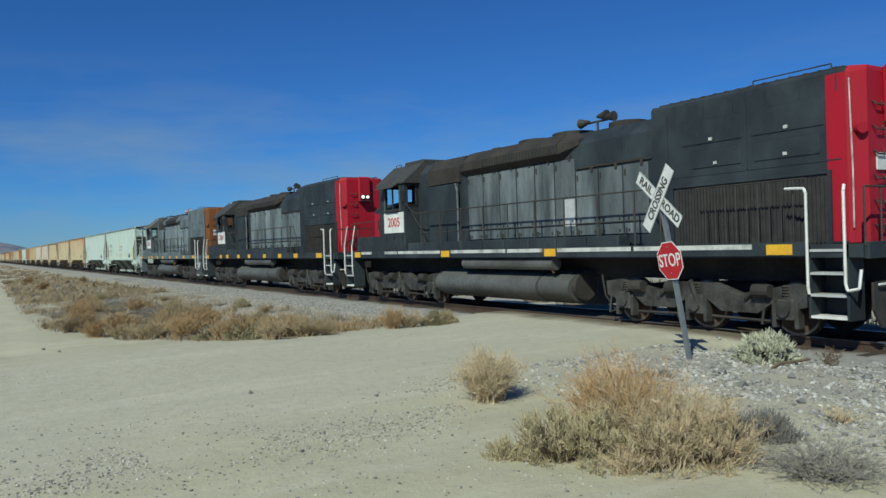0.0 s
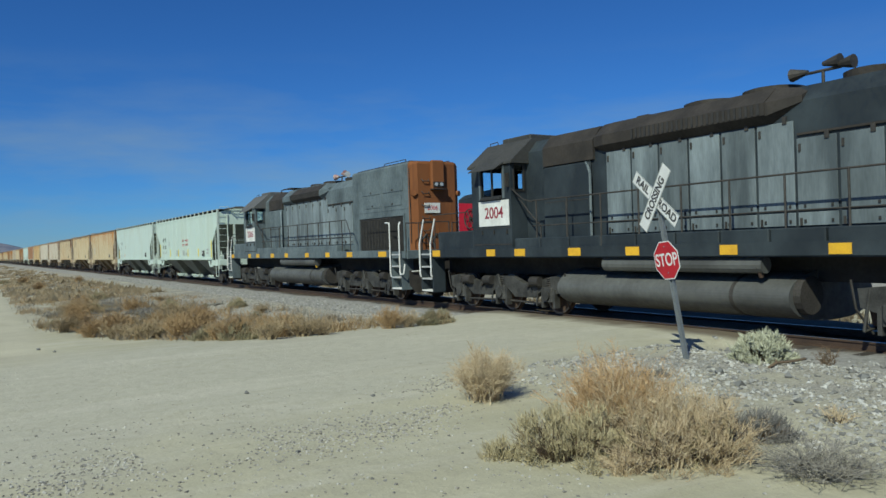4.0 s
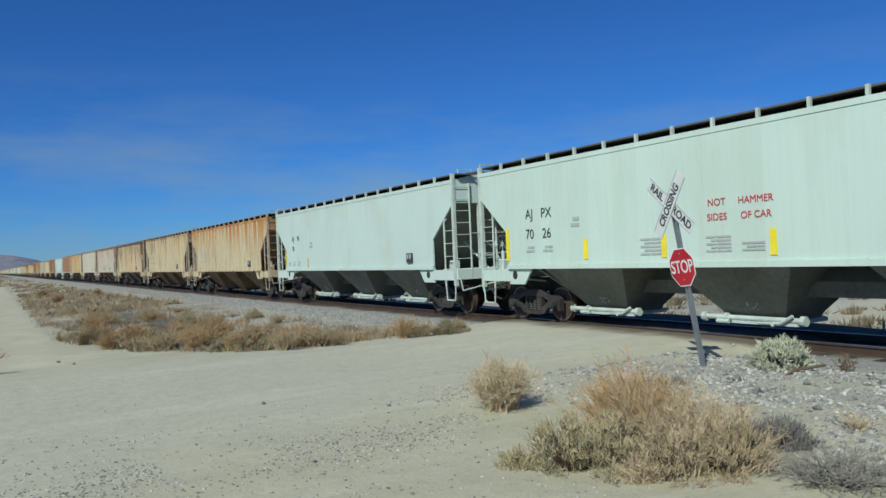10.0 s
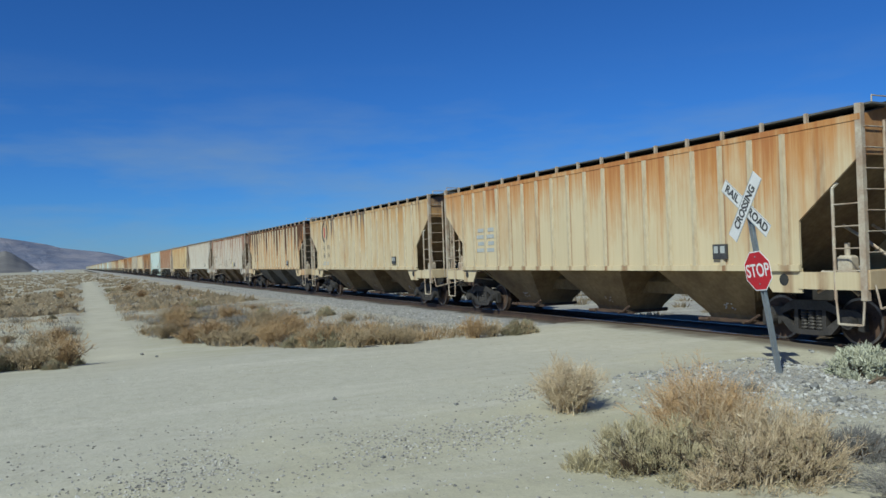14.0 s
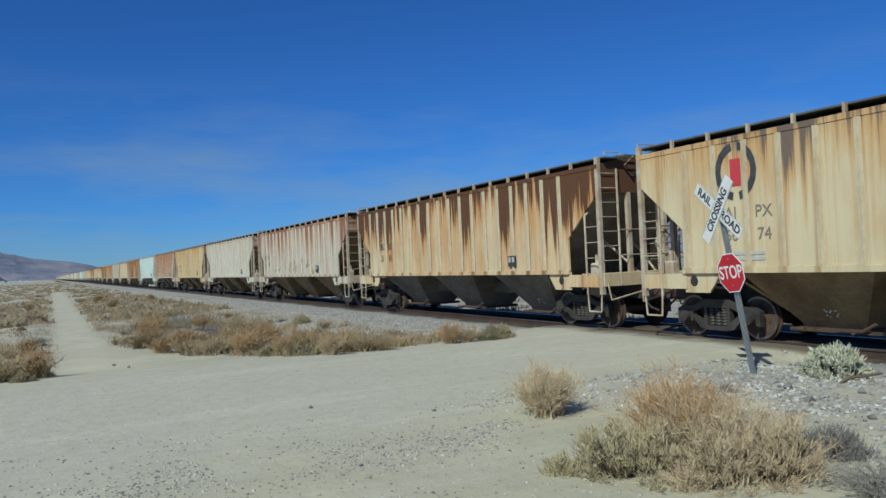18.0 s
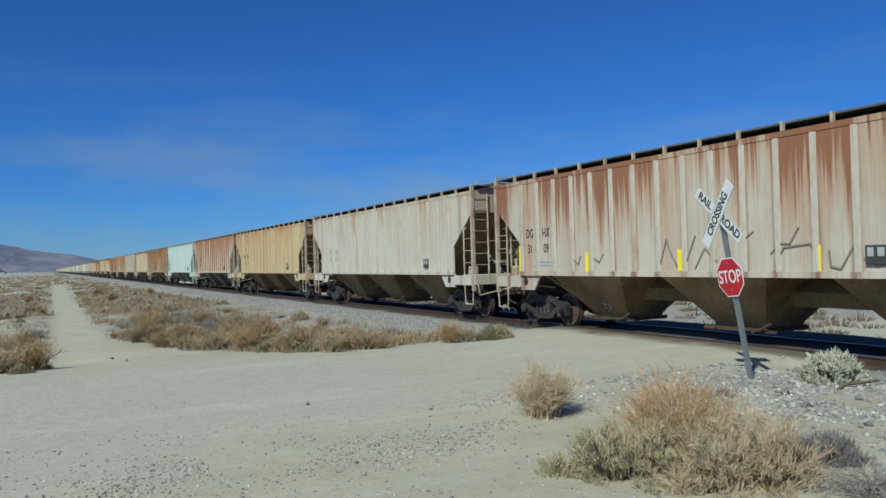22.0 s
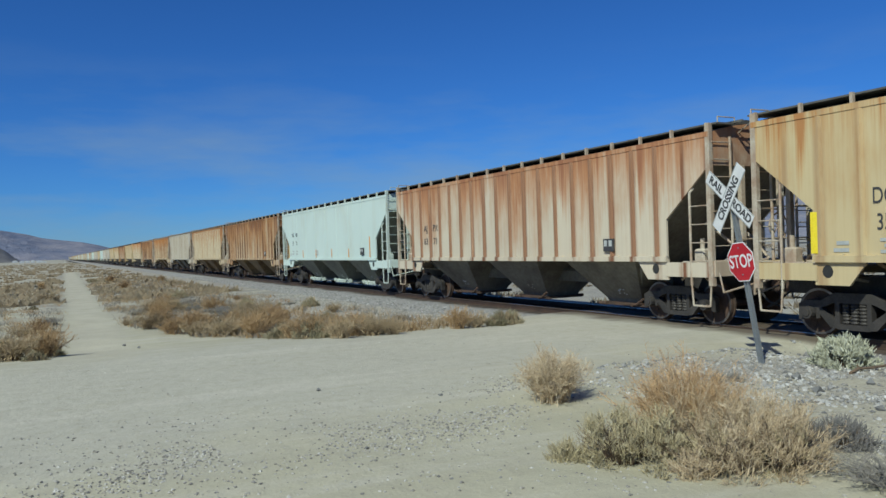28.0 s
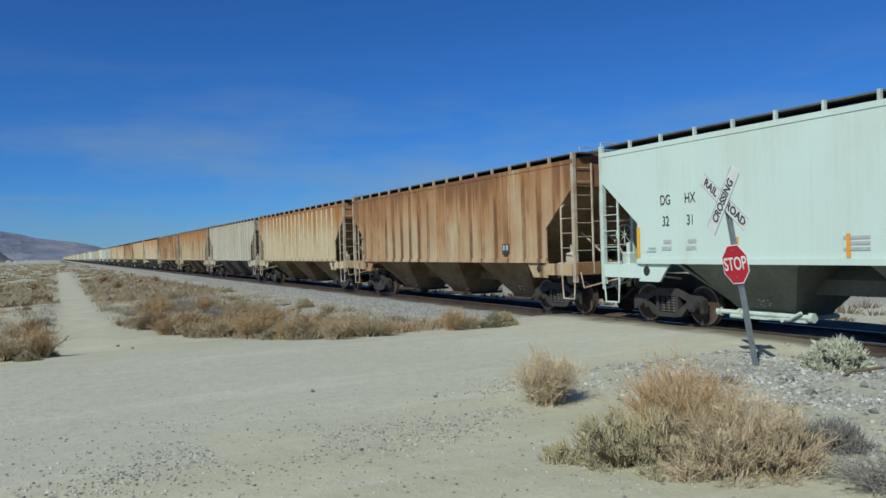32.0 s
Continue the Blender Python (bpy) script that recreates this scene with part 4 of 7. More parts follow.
def far_hopper_car():
    """The same car as it shows hundreds of metres away."""
    car = new("hopper_car", None)
    L, W, eave, sill = HOP_L, 1.6, 4.20, 1.53
    out = [(0.02, eave), (0.02, 3.50), (1.34, 2.40), (1.34, sill), (L - 1.34, sill), (L - 1.34, 2.40), (L - 0.02, 3.50), (L - 0.02, eave)]
    part("body", Geo().along_x(out, -W, W), PAINT, car)
    for k in range(3):
        g = Geo()
        yc = 8.335 + (k - 1) * BAY_STEP
        g.loft([[(-W, yc - 1.98, sill), (W, yc - 1.98, sill), (W, yc + 1.98, sill), (-W, yc + 1.98, sill)],
                [(-0.48, yc - 0.7, 0.3), (0.48, yc - 0.7, 0.3), (0.48, yc + 0.7, 0.3), (-0.48, yc + 0.7, 0.3)]])
        part("hopper_bay", g, PAINT_BAY, car)
    for y in (0, L):
        g = Geo().box(-W, W, y - 0.08, y + 0.08, 1.05, 1.4)
        for s in (-1, 1):
            g.box(s * W - 0.07, s * W + 0.03, y - 0.07, y + 0.07, 0.9, 4.4)
            g.box(s * 1.0 - 0.05, s * 1.0 + 0.05, y - 0.05, y + 0.05, 1.2, 3.9)
        part("end_frame", g, PAINT, car)
    part("running_board", Geo().box(-1.52, 1.52, -0.1, L + 0.1, 4.36, 4.46), ROOF, car)
    for y in (8.335 - 6.75, 8.335 + 6.75):
        g = Geo().box(-1.1, 1.1, y - 1.1, y + 1.1, 0.4, 0.75)
        for yy in (-0.89, 0.89):
            for s in (-1, 1):
                g.rod((s * 0.7, y + yy, 0.457), (s * 0.82, y + yy, 0.457), 0.457, 14)
        part("truck", g, STEEL, car)
    return car


def paint_car(car, paint, bay, trim, rib=None):
    for ob in car.children_recursive:
        if ob.type != "MESH" or not ob.material_slots:
            continue
        now = ob.data.materials[0]
        if now in (PAINT, PAINT_BAY, PAINT_TRIM):
            ob.material_slots[0].link = "OBJECT"
            ob.material_slots[0].material = rib if rib and ob.name.startswith("rib") else {PAINT: paint, PAINT_BAY: bay, PAINT_TRIM: trim}[now]


MINT = streaked("new_mint_white_paint", (0.53, 0.63, 0.56), (0.475, 0.545, 0.47), 0.35, (0.42, 0.46, 0.38), None, 1.0, 0.0, 0.45, 1.6, 0.12)
MINT_B = streaked("mint_white_paint", (0.525, 0.615, 0.56), (0.475, 0.505, 0.42), 0.26, (0.40, 0.36, 0.26), None, 4.0, 0.15, 0.5, 2.0, 0.14)
CREAM_ORANGE = streaked("cream_paint_with_orange_rust", (0.56, 0.47, 0.30), (0.45, 0.215, 0.07), 0.66, (0.28, 0.12, 0.05), (-0.25, 0.46, (0.36, 0.145, 0.05)), 2.0, 0.45, 0.6, lined=0.8, soft=0.7)
CREAM_SOOT = streaked("cream_paint_with_dark_patches", (0.55, 0.465, 0.30), (0.45, 0.255, 0.095), 0.56, (0.36, 0.175, 0.065), (-0.42, 0.52, (0.12, 0.095, 0.08)), 3.3, 0.22, 0.6, lined=0.6, soft=0.5)
BROWN_RUN = streaked("cream_paint_under_heavy_brown_rust", (0.57, 0.47, 0.30), (0.45, 0.225, 0.08), 0.60, (0.26, 0.12, 0.055), (-0.22, 0.88, (0.070, 0.032, 0.018)), 5.1, 0.10, 0.65, lined=0.9, soft=0.22)
PINK_RUN = streaked("off_white_paint_with_rust_streaks", (0.49, 0.45, 0.365), (0.39, 0.25, 0.16), 0.52, (0.27, 0.13, 0.08), (-0.40, 0.82, (0.23, 0.10, 0.052)), 7.7, 0.15, 0.6, lined=0.8, soft=0.5)
PALE_CREAM = streaked("pale_cream_paint", (0.53, 0.50, 0.415), (0.44, 0.33, 0.22), 0.44, (0.33, 0.20, 0.115), (-0.70, 0.36, (0.40, 0.26, 0.155)), 9.2, 0.30, 0.55, lined=0.5)
TAN = streaked("yellow_cream_paint", (0.53, 0.43, 0.245), (0.44, 0.26, 0.105), 0.42, (0.36, 0.17, 0.07), (-0.75, 0.42, (0.38, 0.18, 0.065)), 11.5, 0.25, 0.55, lined=0.5)
RUST_PINK = streaked("rust_washed_paint", (0.54, 0.475, 0.36), (0.40, 0.195, 0.09), 0.80, (0.26, 0.115, 0.06), (-0.4, 0.45, (0.27, 0.115, 0.06)), 13.1, 0.50, 0.65, lined=1.0, soft=0.8)
RUST_BROWN = streaked("brown_rusted_paint", (0.47, 0.37, 0.24), (0.33, 0.17, 0.07), 0.80, (0.165, 0.08, 0.042), (-0.3, 0.60, (0.18, 0.085, 0.042)), 15.4, 0.18, 0.7, lined=0.9, soft=0.6)
ORANGE_TOP = streaked("cream_paint_with_orange_eaves", (0.50, 0.41, 0.26), (0.37, 0.175, 0.06), 0.80, (0.24, 0.10, 0.042), (-0.1, 0.35, (0.26, 0.11, 0.042)), 17.8, 0.65, 0.6, lined=0.8, soft=0.6)
GREY_CREAM = streaked("grey_cream_paint", (0.46, 0.425, 0.34), (0.39, 0.32, 0.225), 0.40, (0.30, 0.22, 0.15), None, 19.9, 0.25, 0.6, lined=0.5)
TRIM_MINT = plain("mint_white_trim", (0.55, 0.63, 0.57), (0.42, 0.46, 0.40), 2.0, 0.5)
TRIM_RUSTY = plain("chipped_cream_trim", (0.50, 0.45, 0.35), (0.30, 0.20, 0.13), 2.5, 0.6)

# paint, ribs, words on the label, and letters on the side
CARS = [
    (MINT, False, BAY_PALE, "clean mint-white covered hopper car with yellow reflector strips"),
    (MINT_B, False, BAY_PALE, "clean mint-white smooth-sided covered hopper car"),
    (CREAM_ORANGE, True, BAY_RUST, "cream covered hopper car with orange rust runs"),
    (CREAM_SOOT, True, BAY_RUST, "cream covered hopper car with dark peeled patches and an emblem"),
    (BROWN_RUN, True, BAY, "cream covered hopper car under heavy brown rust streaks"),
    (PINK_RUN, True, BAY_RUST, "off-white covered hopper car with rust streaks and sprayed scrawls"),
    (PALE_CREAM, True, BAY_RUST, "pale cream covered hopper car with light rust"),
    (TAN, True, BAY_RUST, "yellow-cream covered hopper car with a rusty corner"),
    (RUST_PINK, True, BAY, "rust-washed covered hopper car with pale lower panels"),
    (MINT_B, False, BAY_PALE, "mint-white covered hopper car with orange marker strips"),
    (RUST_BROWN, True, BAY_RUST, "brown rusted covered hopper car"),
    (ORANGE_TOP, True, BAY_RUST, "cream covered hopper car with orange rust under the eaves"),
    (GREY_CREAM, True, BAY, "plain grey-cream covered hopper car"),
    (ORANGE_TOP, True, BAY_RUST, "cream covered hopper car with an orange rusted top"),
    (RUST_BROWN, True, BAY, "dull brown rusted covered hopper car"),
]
FAR_PAINTS = [CREAM_ORANGE, TAN, RUST_BROWN, CREAM_SOOT, TAN, GREY_CREAM, PALE_CREAM, MINT_B, TAN, GREY_CREAM, PALE_CREAM, MINT, GREY_CREAM]
MOVERS = []                                  # (thing, y of its front when the clip begins)


def car_front(i):
    """Where the front of the car stands along the line as the clip begins; the cars from the ninth on are a little shorter coupled."""
    return HOP_FIRST + HOP_PITCH * min(i, 7) + 17.92 * max(0, min(i, 10) - 7) + 18.1 * max(0, i - 10)


RIB_CREAM = plain("cream_side_post", (0.50, 0.43, 0.29), (0.36, 0.24, 0.13), 1.4, 0.6, 0, 0.1, (1, 1, 0.4), (0.45, 0.8))
RIB_PALE = plain("off_white_side_post", (0.50, 0.465, 0.385), (0.37, 0.26, 0.18), 1.4, 0.6, 0, 0.1, (1, 1, 0.4), (0.48, 0.8))
RIB_RUST = plain("rusted_side_post", (0.25, 0.125, 0.065), (0.36, 0.22, 0.13), 1.4, 0.75, 0, 0.1, (1, 1, 0.4), (0.45, 0.8))
RIB_PAINTS = {2: RIB_CREAM, 3: RIB_CREAM, 4: RIB_CREAM, 5: RIB_PALE, 6: RIB_PALE, 8: RIB_RUST, 11: RIB_CREAM}


def build_hoppers():
    ribbed, smooth_side, far = hopper_car(True, True), None, None
    cars = []
    for i, (paint, ribs, bay, label) in enumerate(CARS):
        if ribs:
            if not any(c[1] for c in CARS[:i]):
                car = ribbed
            else:
                car = copy_thing(ribbed, pose(0, 0, 0))
        elif smooth_side is None:
            smooth_side = car = hopper_car(False, True)
        else:
            car = copy_thing(smooth_side, pose(0, 0, 0))
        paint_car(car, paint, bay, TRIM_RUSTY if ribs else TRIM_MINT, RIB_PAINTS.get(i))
        tagged(car, label, "hopper car", "cars of the train")
        if car is not ribbed and car is not smooth_side and i < 12:
            for tr in (o for o in car.children if o.name.split(".")[0] == "truck"):
                for ws in (o for o in tr.children if o.name.split(".")[0] == "wheelset"):
                    WHEELS.append((ws, ws.location.y, 0.457))
        cars.append(car)
        MOVERS.append((car, car_front(i)))
    for i in range(60):
        if far is None:
            far = car = far_hopper_car()
        else:
            car = copy_thing(far, pose(0, 0, 0))
        paint = FAR_PAINTS[i % len(FAR_PAINTS)] if i < 14 else FAR_PAINTS[(i * 5 + i // 7) % len(FAR_PAINTS)]
        paint_car(car, paint, BAY, TRIM_RUSTY)
        tagged(car, "weathered covered hopper car far back in the train", "hopper car", "cars of the train")
        MOVERS.append((car, car_front(len(CARS) + i)))
    return cars


cars = build_hoppers()


def marks(car, rows, squeeze=1.0):
    """Letters and strips on the side that faces the road: (text, y, z, size, material)."""
    ribbed_side = CARS[cars.index(car)][1]
    for text, y, z, size, material in rows:
        if ribbed_side:                       # each pair of letters sits in the middle of a panel
            y = RIB_Y + RIB_STEP * (0.5 + round((y - RIB_Y) / RIB_STEP - 0.52))
        lettering("lettering", text, size, material, car, (-1.612, y, z), squeeze=squeeze)


def strip(car, name, y, z0, z1, w, material, label=""):
    return part(name, Geo().box(-1.617, -1.606, y - w / 2, y + w / 2, z0, z1), material, car, label)


def bars(car, y, z, w, h, n, material):
    """Small print as plain bars."""
    g = Geo()
    for i in range(n):
        g.box(-1.612, -1.607, y - w / 2, y + w / 2 - (i % 2) * w * 0.2, z - h / 2 + i * h / n, z - h / 2 + (i + 0.55) * h / n)
    part("small_print", g, material, car)


def data_plate(car, y, z=1.84):
    p = part("data_plate", Geo().box(-1.666, -1.607, y - 0.19, y + 0.19, z - 0.15, z + 0.17), INK, car, "black lube plate with pale marks")
    part("plate_mark", Geo().box(-1.670, -1.665, y - 0.15, y - 0.03, z - 0.02, z + 0.13).box(-1.670, -1.665, y + 0.04, y + 0.15, z - 0.02, z + 0.13), PALEINK, p)


SPRAY = plain("grey_brown_spray", (0.17, 0.145, 0.12), (0.26, 0.22, 0.18), 3.0, 0.8, bump=0)
ORANGE_STRIP = plain("orange_strip", (0.75, 0.33, 0.05), (0.6, 0.25, 0.05), 6, 0.5, bump=0)
h = cars
for c, plate in ((0, 3.2), (1, 2.9), (2, 3.3), (3, 3.7), (4, 4.1), (5, 4.5), (6, 3.4), (7, 3.4), (8, 3.35), (9, 2.95), (10, 3.4)):
    data_plate(h[c], plate)
for k, (y, z0, z1) in enumerate(((1.42, 1.6, 2.62), (4.45, 1.66, 2.15), (7.12, 1.66, 2.15), (9.76, 1.66, 2.15), (12.25, 1.66, 2.15), (15.45, 1.66, 2.55))):
    strip(h[0], "reflector_strip", y, z0, z1, 0.14, LEMON, "yellow reflector strip")
marks(h[0], [("AJ", 14.43, 2.88, 0.36, INK), ("PX", 13.72, 2.88, 0.36, INK), ("70", 14.43, 2.35, 0.36, INK), ("26", 13.72, 2.35, 0.36, INK),
             ("NOT", 8.36, 2.72, 0.20, REDINK), ("HAMMER", 7.47, 2.72, 0.19, REDINK), ("SIDES", 8.36, 2.43, 0.20, REDINK), ("OF CAR", 7.47, 2.43, 0.19, REDINK)])
for y, z, w, hh, n in ((14.43, 1.98, 0.35, 0.2, 2), (13.7, 1.98, 0.4, 0.2, 2), (10.15, 1.92, 0.6, 0.4, 5), (8.35, 1.92, 0.6, 0.35, 5), (7.55, 1.85, 0.5, 0.2, 3), (12.6, 2.62, 0.3, 0.3, 2), (2.3, 2.0, 0.5, 0.4, 2)):
    bars(h[0], y, z, w, hh, n, PALEINK)
marks(h[1], [("AJ", 14.45, 2.92, 0.32, INK), ("70", 14.45, 2.45, 0.32, INK), ("PX", 13.75, 2.92, 0.32, INK)], 0.75)
strip(h[1], "marker_strip", 15.42, 1.5, 2.3, 0.10, LEMON)
strip(h[1], "marker_strip", 12.6, 1.5, 2.0, 0.09, ORANGE_STRIP)
for y, z, w, hh, n in ((15.0, 1.78, 0.3, 0.16, 2), (14.4, 1.8, 0.3, 0.22, 2), (13.75, 1.8, 0.3, 0.22, 2), (12.18, 2.62, 0.35, 0.3, 2)):
    bars(h[1], y, z, w, hh, n, PALEINK)
bars(h[2], 14.1, 2.5, 0.5, 0.9, 4, PALEINK)
bars(h[2], 13.4, 2.5, 0.5, 0.9, 4, PALEINK)
marks(h[3], [("AJ", 14.30, 2.65, 0.34, SPRAY), ("PX", 13.54, 2.65, 0.34, SPRAY), ("66", 14.30, 2.20, 0.34, SPRAY), ("74", 13.54, 2.20, 0.34, SPRAY)])
bars(h[3], 13.9, 1.8, 1.2, 0.22, 2, PALEINK)
ring = Geo()
for k in range(18):
    a, b = 2 * math.pi * k / 18, 2 * math.pi * (k + 1) / 18
    if k in (4, 13):
        continue
    ring.add([(-1.612, 13.93 + r * math.cos(c), 3.5 + 1.15 * r * math.sin(c)) for c, r in ((a, 0.52), (b, 0.52), (b, 0.38), (a, 0.38))], [(0, 1, 2, 3)])
part("emblem", ring, INK, h[3], "dark ring emblem")
part("emblem_heart", Geo().box(-1.613, -1.607, 13.80, 14.06, 3.2, 3.75), REDINK, h[3], "red bar in the ring")
marks(h[4], [("DG", 14.1, 2.62, 0.38, INK), ("HX", 13.35, 2.62, 0.38, INK), ("31", 14.1, 2.15, 0.38, INK), ("01", 13.35, 2.15, 0.38, INK)], 0.70)
marks(h[5], [("DG", 14.53, 2.64, 0.36, INK), ("HX", 13.84, 2.64, 0.36, INK), ("31", 14.53, 2.2, 0.36, INK), ("09", 13.84, 2.2, 0.36, INK)], 0.70)
bars(h[5], 14.2, 1.82, 1.2, 0.2, 2, PALEINK)
for y in (15.42, 12.3, 9.03, 5.63):
    strip(h[5], "reflector_strip", y, 1.5, 2.3 if y > 15 else 2.05, 0.13, LEMON, "yellow reflector strip")
marks(h[6], [("DG", 14.37, 2.52, 0.40, PALEINK), ("HX", 13.64, 2.52, 0.40, PALEINK), ("30", 14.37, 2.13, 0.40, PALEINK), ("55", 13.64, 2.13, 0.40, PALEINK)], 0.70)
marks(h[7], [("DG", 14.4, 2.57, 0.40, INK), ("HX", 13.65, 2.57, 0.40, INK), ("35", 14.4, 2.12, 0.40, INK), ("13", 13.65, 2.12, 0.40, INK)], 0.70)
bars(h[7], 14.9, 1.75, 0.3, 0.25, 2, PALEINK)
bars(h[7], 14.0, 1.75, 0.35, 0.3, 3, PALEINK)
strip(h[7], "reflector_strip", 15.43, 1.6, 2.36, 0.15, LEMON, "yellow reflector strip")
marks(h[8], [("AJ", 14.4, 2.63, 0.34, INK), ("PX", 13.7, 2.63, 0.34, INK), ("63", 14.4, 2.15, 0.34, INK), ("71", 13.7, 2.15, 0.34, INK)])
marks(h[9], [("DG", 14.5, 2.88, 0.32, INK), ("HX", 13.75, 2.88, 0.32, INK), ("32", 14.5, 2.4, 0.32, INK), ("31", 13.75, 2.4, 0.32, INK)], 0.70)
strip(h[9], "marker_strip", 15.42, 1.5, 2.3, 0.10, YELLOW)
for y in (12.5, 10.05, 7.4, 4.85, 2.05):
    strip(h[9], "marker_strip", y, 1.58, 2.0 if y > 3 else 2.5, 0.08, ORANGE_STRIP)
for y, z, w, hh, n in ((15.0, 1.78, 0.3, 0.14, 2), (14.5, 1.9, 0.3, 0.3, 2), (13.75, 1.9, 0.3, 0.3, 2), (9.9, 1.85, 0.5, 0.3, 3)):
    bars(h[9], y, z, w, hh, n, PALEINK)
# sprayed scrawls on the off-white car
STROKES = (
    ((9.68, 1.60), (9.43, 2.28), (9.34, 2.04), (9.12, 1.67)), ((8.92, 1.60), (8.72, 2.0), (8.56, 2.33)), ((8.59, 1.62), (8.3, 2.06), (7.98, 1.75)),
    ((7.27, 2.2), (7.04, 2.35)), ((6.64, 1.9), (6.44, 2.09), (6.21, 2.08), (6.01, 2.38)), ((6.55, 1.66), (6.35, 2.01), (5.78, 2.07), (5.7, 1.95)),
    ((5.41, 1.94), (5.38, 1.65), (5.18, 1.60), (4.89, 2.07), (4.84, 2.32)), ((4.75, 1.79), (4.5, 1.64), (4.35, 1.71)),
    ((12.92, 1.91), (12.66, 1.74), (12.56, 1.96)), ((12.13, 1.95), (11.81, 1.79), (11.64, 1.99)))
for stroke in STROKES:
    part("sprayed_scrawl", Geo().bent([(-1.606, y, z) for y, z in stroke], 0.022, 5), SPRAY, h[5])

# ---- locomotives: y = 0 at the radiator end of the long hood, which leads ----


def loco_truck(parent, y, keyed=True):
    r = 0.508
    truck = part("truck", Geo().box(-0.9, 0.9, -0.35, 0.35, 0.62, 0.95, 0.04).box(-0.85, 0.85, -2.3, -2.1, 0.6, 0.85).box(-0.85, 0.85, 2.1, 2.3, 0.6, 0.85), STEEL, parent, "six-wheel truck with heavy cast frames")
    truck.location = (0, y, 0)
    axles = (-2.05, 0.0, 2.05)
    for s in (-1, 1):
        out = [(-2.62, 0.62), (-2.35, 0.55), (-1.75, 0.62), (-1.45, 0.42), (-0.60, 0.42), (-0.30, 0.62), (0.30, 0.62), (0.60, 0.42), (1.45, 0.42), (1.75, 0.62), (2.35, 0.55), (2.62, 0.62),
               (2.66, 0.95), (2.20, 1.00), (1.70, 0.90), (1.05, 0.78), (0.45, 0.98), (-0.45, 0.98), (-1.05, 0.78), (-1.70, 0.90), (-2.20, 1.00), (-2.66, 0.95)]
        sf = part("sideframe", Geo().along_x(out, *sorted((s * 0.98, s * 1.16))), LOCO_TRUCK, truck)
        for k, a in enumerate((-1.05, 1.05)):
            # the dark of the frame's holes is drawn with black discs on its face
            holes = Geo()
            for d in (-0.28, 0.0, 0.28):
                holes.rod((s * 1.158, a + d, 0.60), (s * 1.166, a + d, 0.60), 0.06, 10)
            tagged(part("frame_hole", holes, BLACK, sf), kind="stuff")
        for a in axles:
            part("axle_box", Geo().box(*sorted((s * 1.0, s * 1.24)), a - 0.19, a + 0.19, 0.34, 0.72, 0.04).box(*sorted((s * 1.02, s * 1.20)), a - 0.27, a - 0.19, 0.18, 0.66).box(*sorted((s * 1.02, s * 1.20)), a + 0.19, a + 0.27, 0.18, 0.66).rod((s * 1.22, a, 0.51), (s * 1.29, a, 0.51), 0.13, 12), LOCO_TRUCK, truck)
            part("coil_spring", coil(s * 1.1, a, 0.70, 0.27, 0.11, 5), STEEL, truck)
            part("brake_shoe", Geo().along_x([(a + 0.46, 0.30), (a + 0.54, 0.28), (a + 0.60, 0.62), (a + 0.50, 0.62)], *sorted((s * 0.70, s * 0.84))), RUSTY, truck)
            part("brake_hanger", Geo().rod((s * 1.15, a + 0.40, 0.95), (s * 1.15, a + 0.52, 0.22), 0.028, 6).rod((s * 1.15, a + 0.52, 0.22), (s * 0.7, a + 0.52, 0.26), 0.028, 6), LOCO_TRUCK, truck)
        for a in (-1.6, 0.55, 1.6):
            part("brake_cylinder", Geo().rod((s * 1.22, a - 0.18, 0.86), (s * 1.22, a + 0.18, 0.86), 0.13, 12).rod((s * 1.22, a + 0.18, 0.86), (s * 1.2, a + 0.4, 0.70), 0.04, 6), STEEL, truck)
        part("snubber", Geo().rod((s * 1.22, -0.1, 0.50), (s * 1.2, 0.12, 1.02), 0.05, 8), LOCO_TRUCK, truck)
        for d in (-1, 1):
            part("sand_pipe", Geo().bent([(s * 1.2, d * 2.75, 1.1), (s * 1.15, d * 2.7, 0.6), (s * 0.9, d * 2.55, 0.16)], 0.022, 5), STEEL, truck)
            part("brake_rod", Geo().rod((s * 1.12, d * 1.7, 0.28), (s * 1.12, d * 0.35, 0.30), 0.03, 6), STEEL, truck)
    for a in axles:
        ws = wheelset(truck, a, r)
        WHEELS.append((ws, a, r))
    return truck


LOCO_TRUCK = plain("greasy_truck_casting", (0.07, 0.068, 0.063), (0.016, 0.015, 0.013), 3.0, 0.7)
DARKRED = plain("dark_red_stencil", (0.22, 0.02, 0.04), (0.30, 0.04, 0.06), 9.0, 0.6, bump=0)
CAB_ROOF = {"2005": plain("sooty_cab_roof", (0.058, 0.056, 0.050), (0.036, 0.036, 0.034), 1.5, 0.75), "2006": plain("dusty_cab_roof", (0.125, 0.122, 0.115), (0.085, 0.088, 0.088), 1.5, 0.75)}
CAB_ROOF["2004"] = CAB_ROOF["2005"]
SEAT = plain("cab_dark_interior", (0.05, 0.05, 0.05), (0.08, 0.075, 0.07), 4, 0.8)


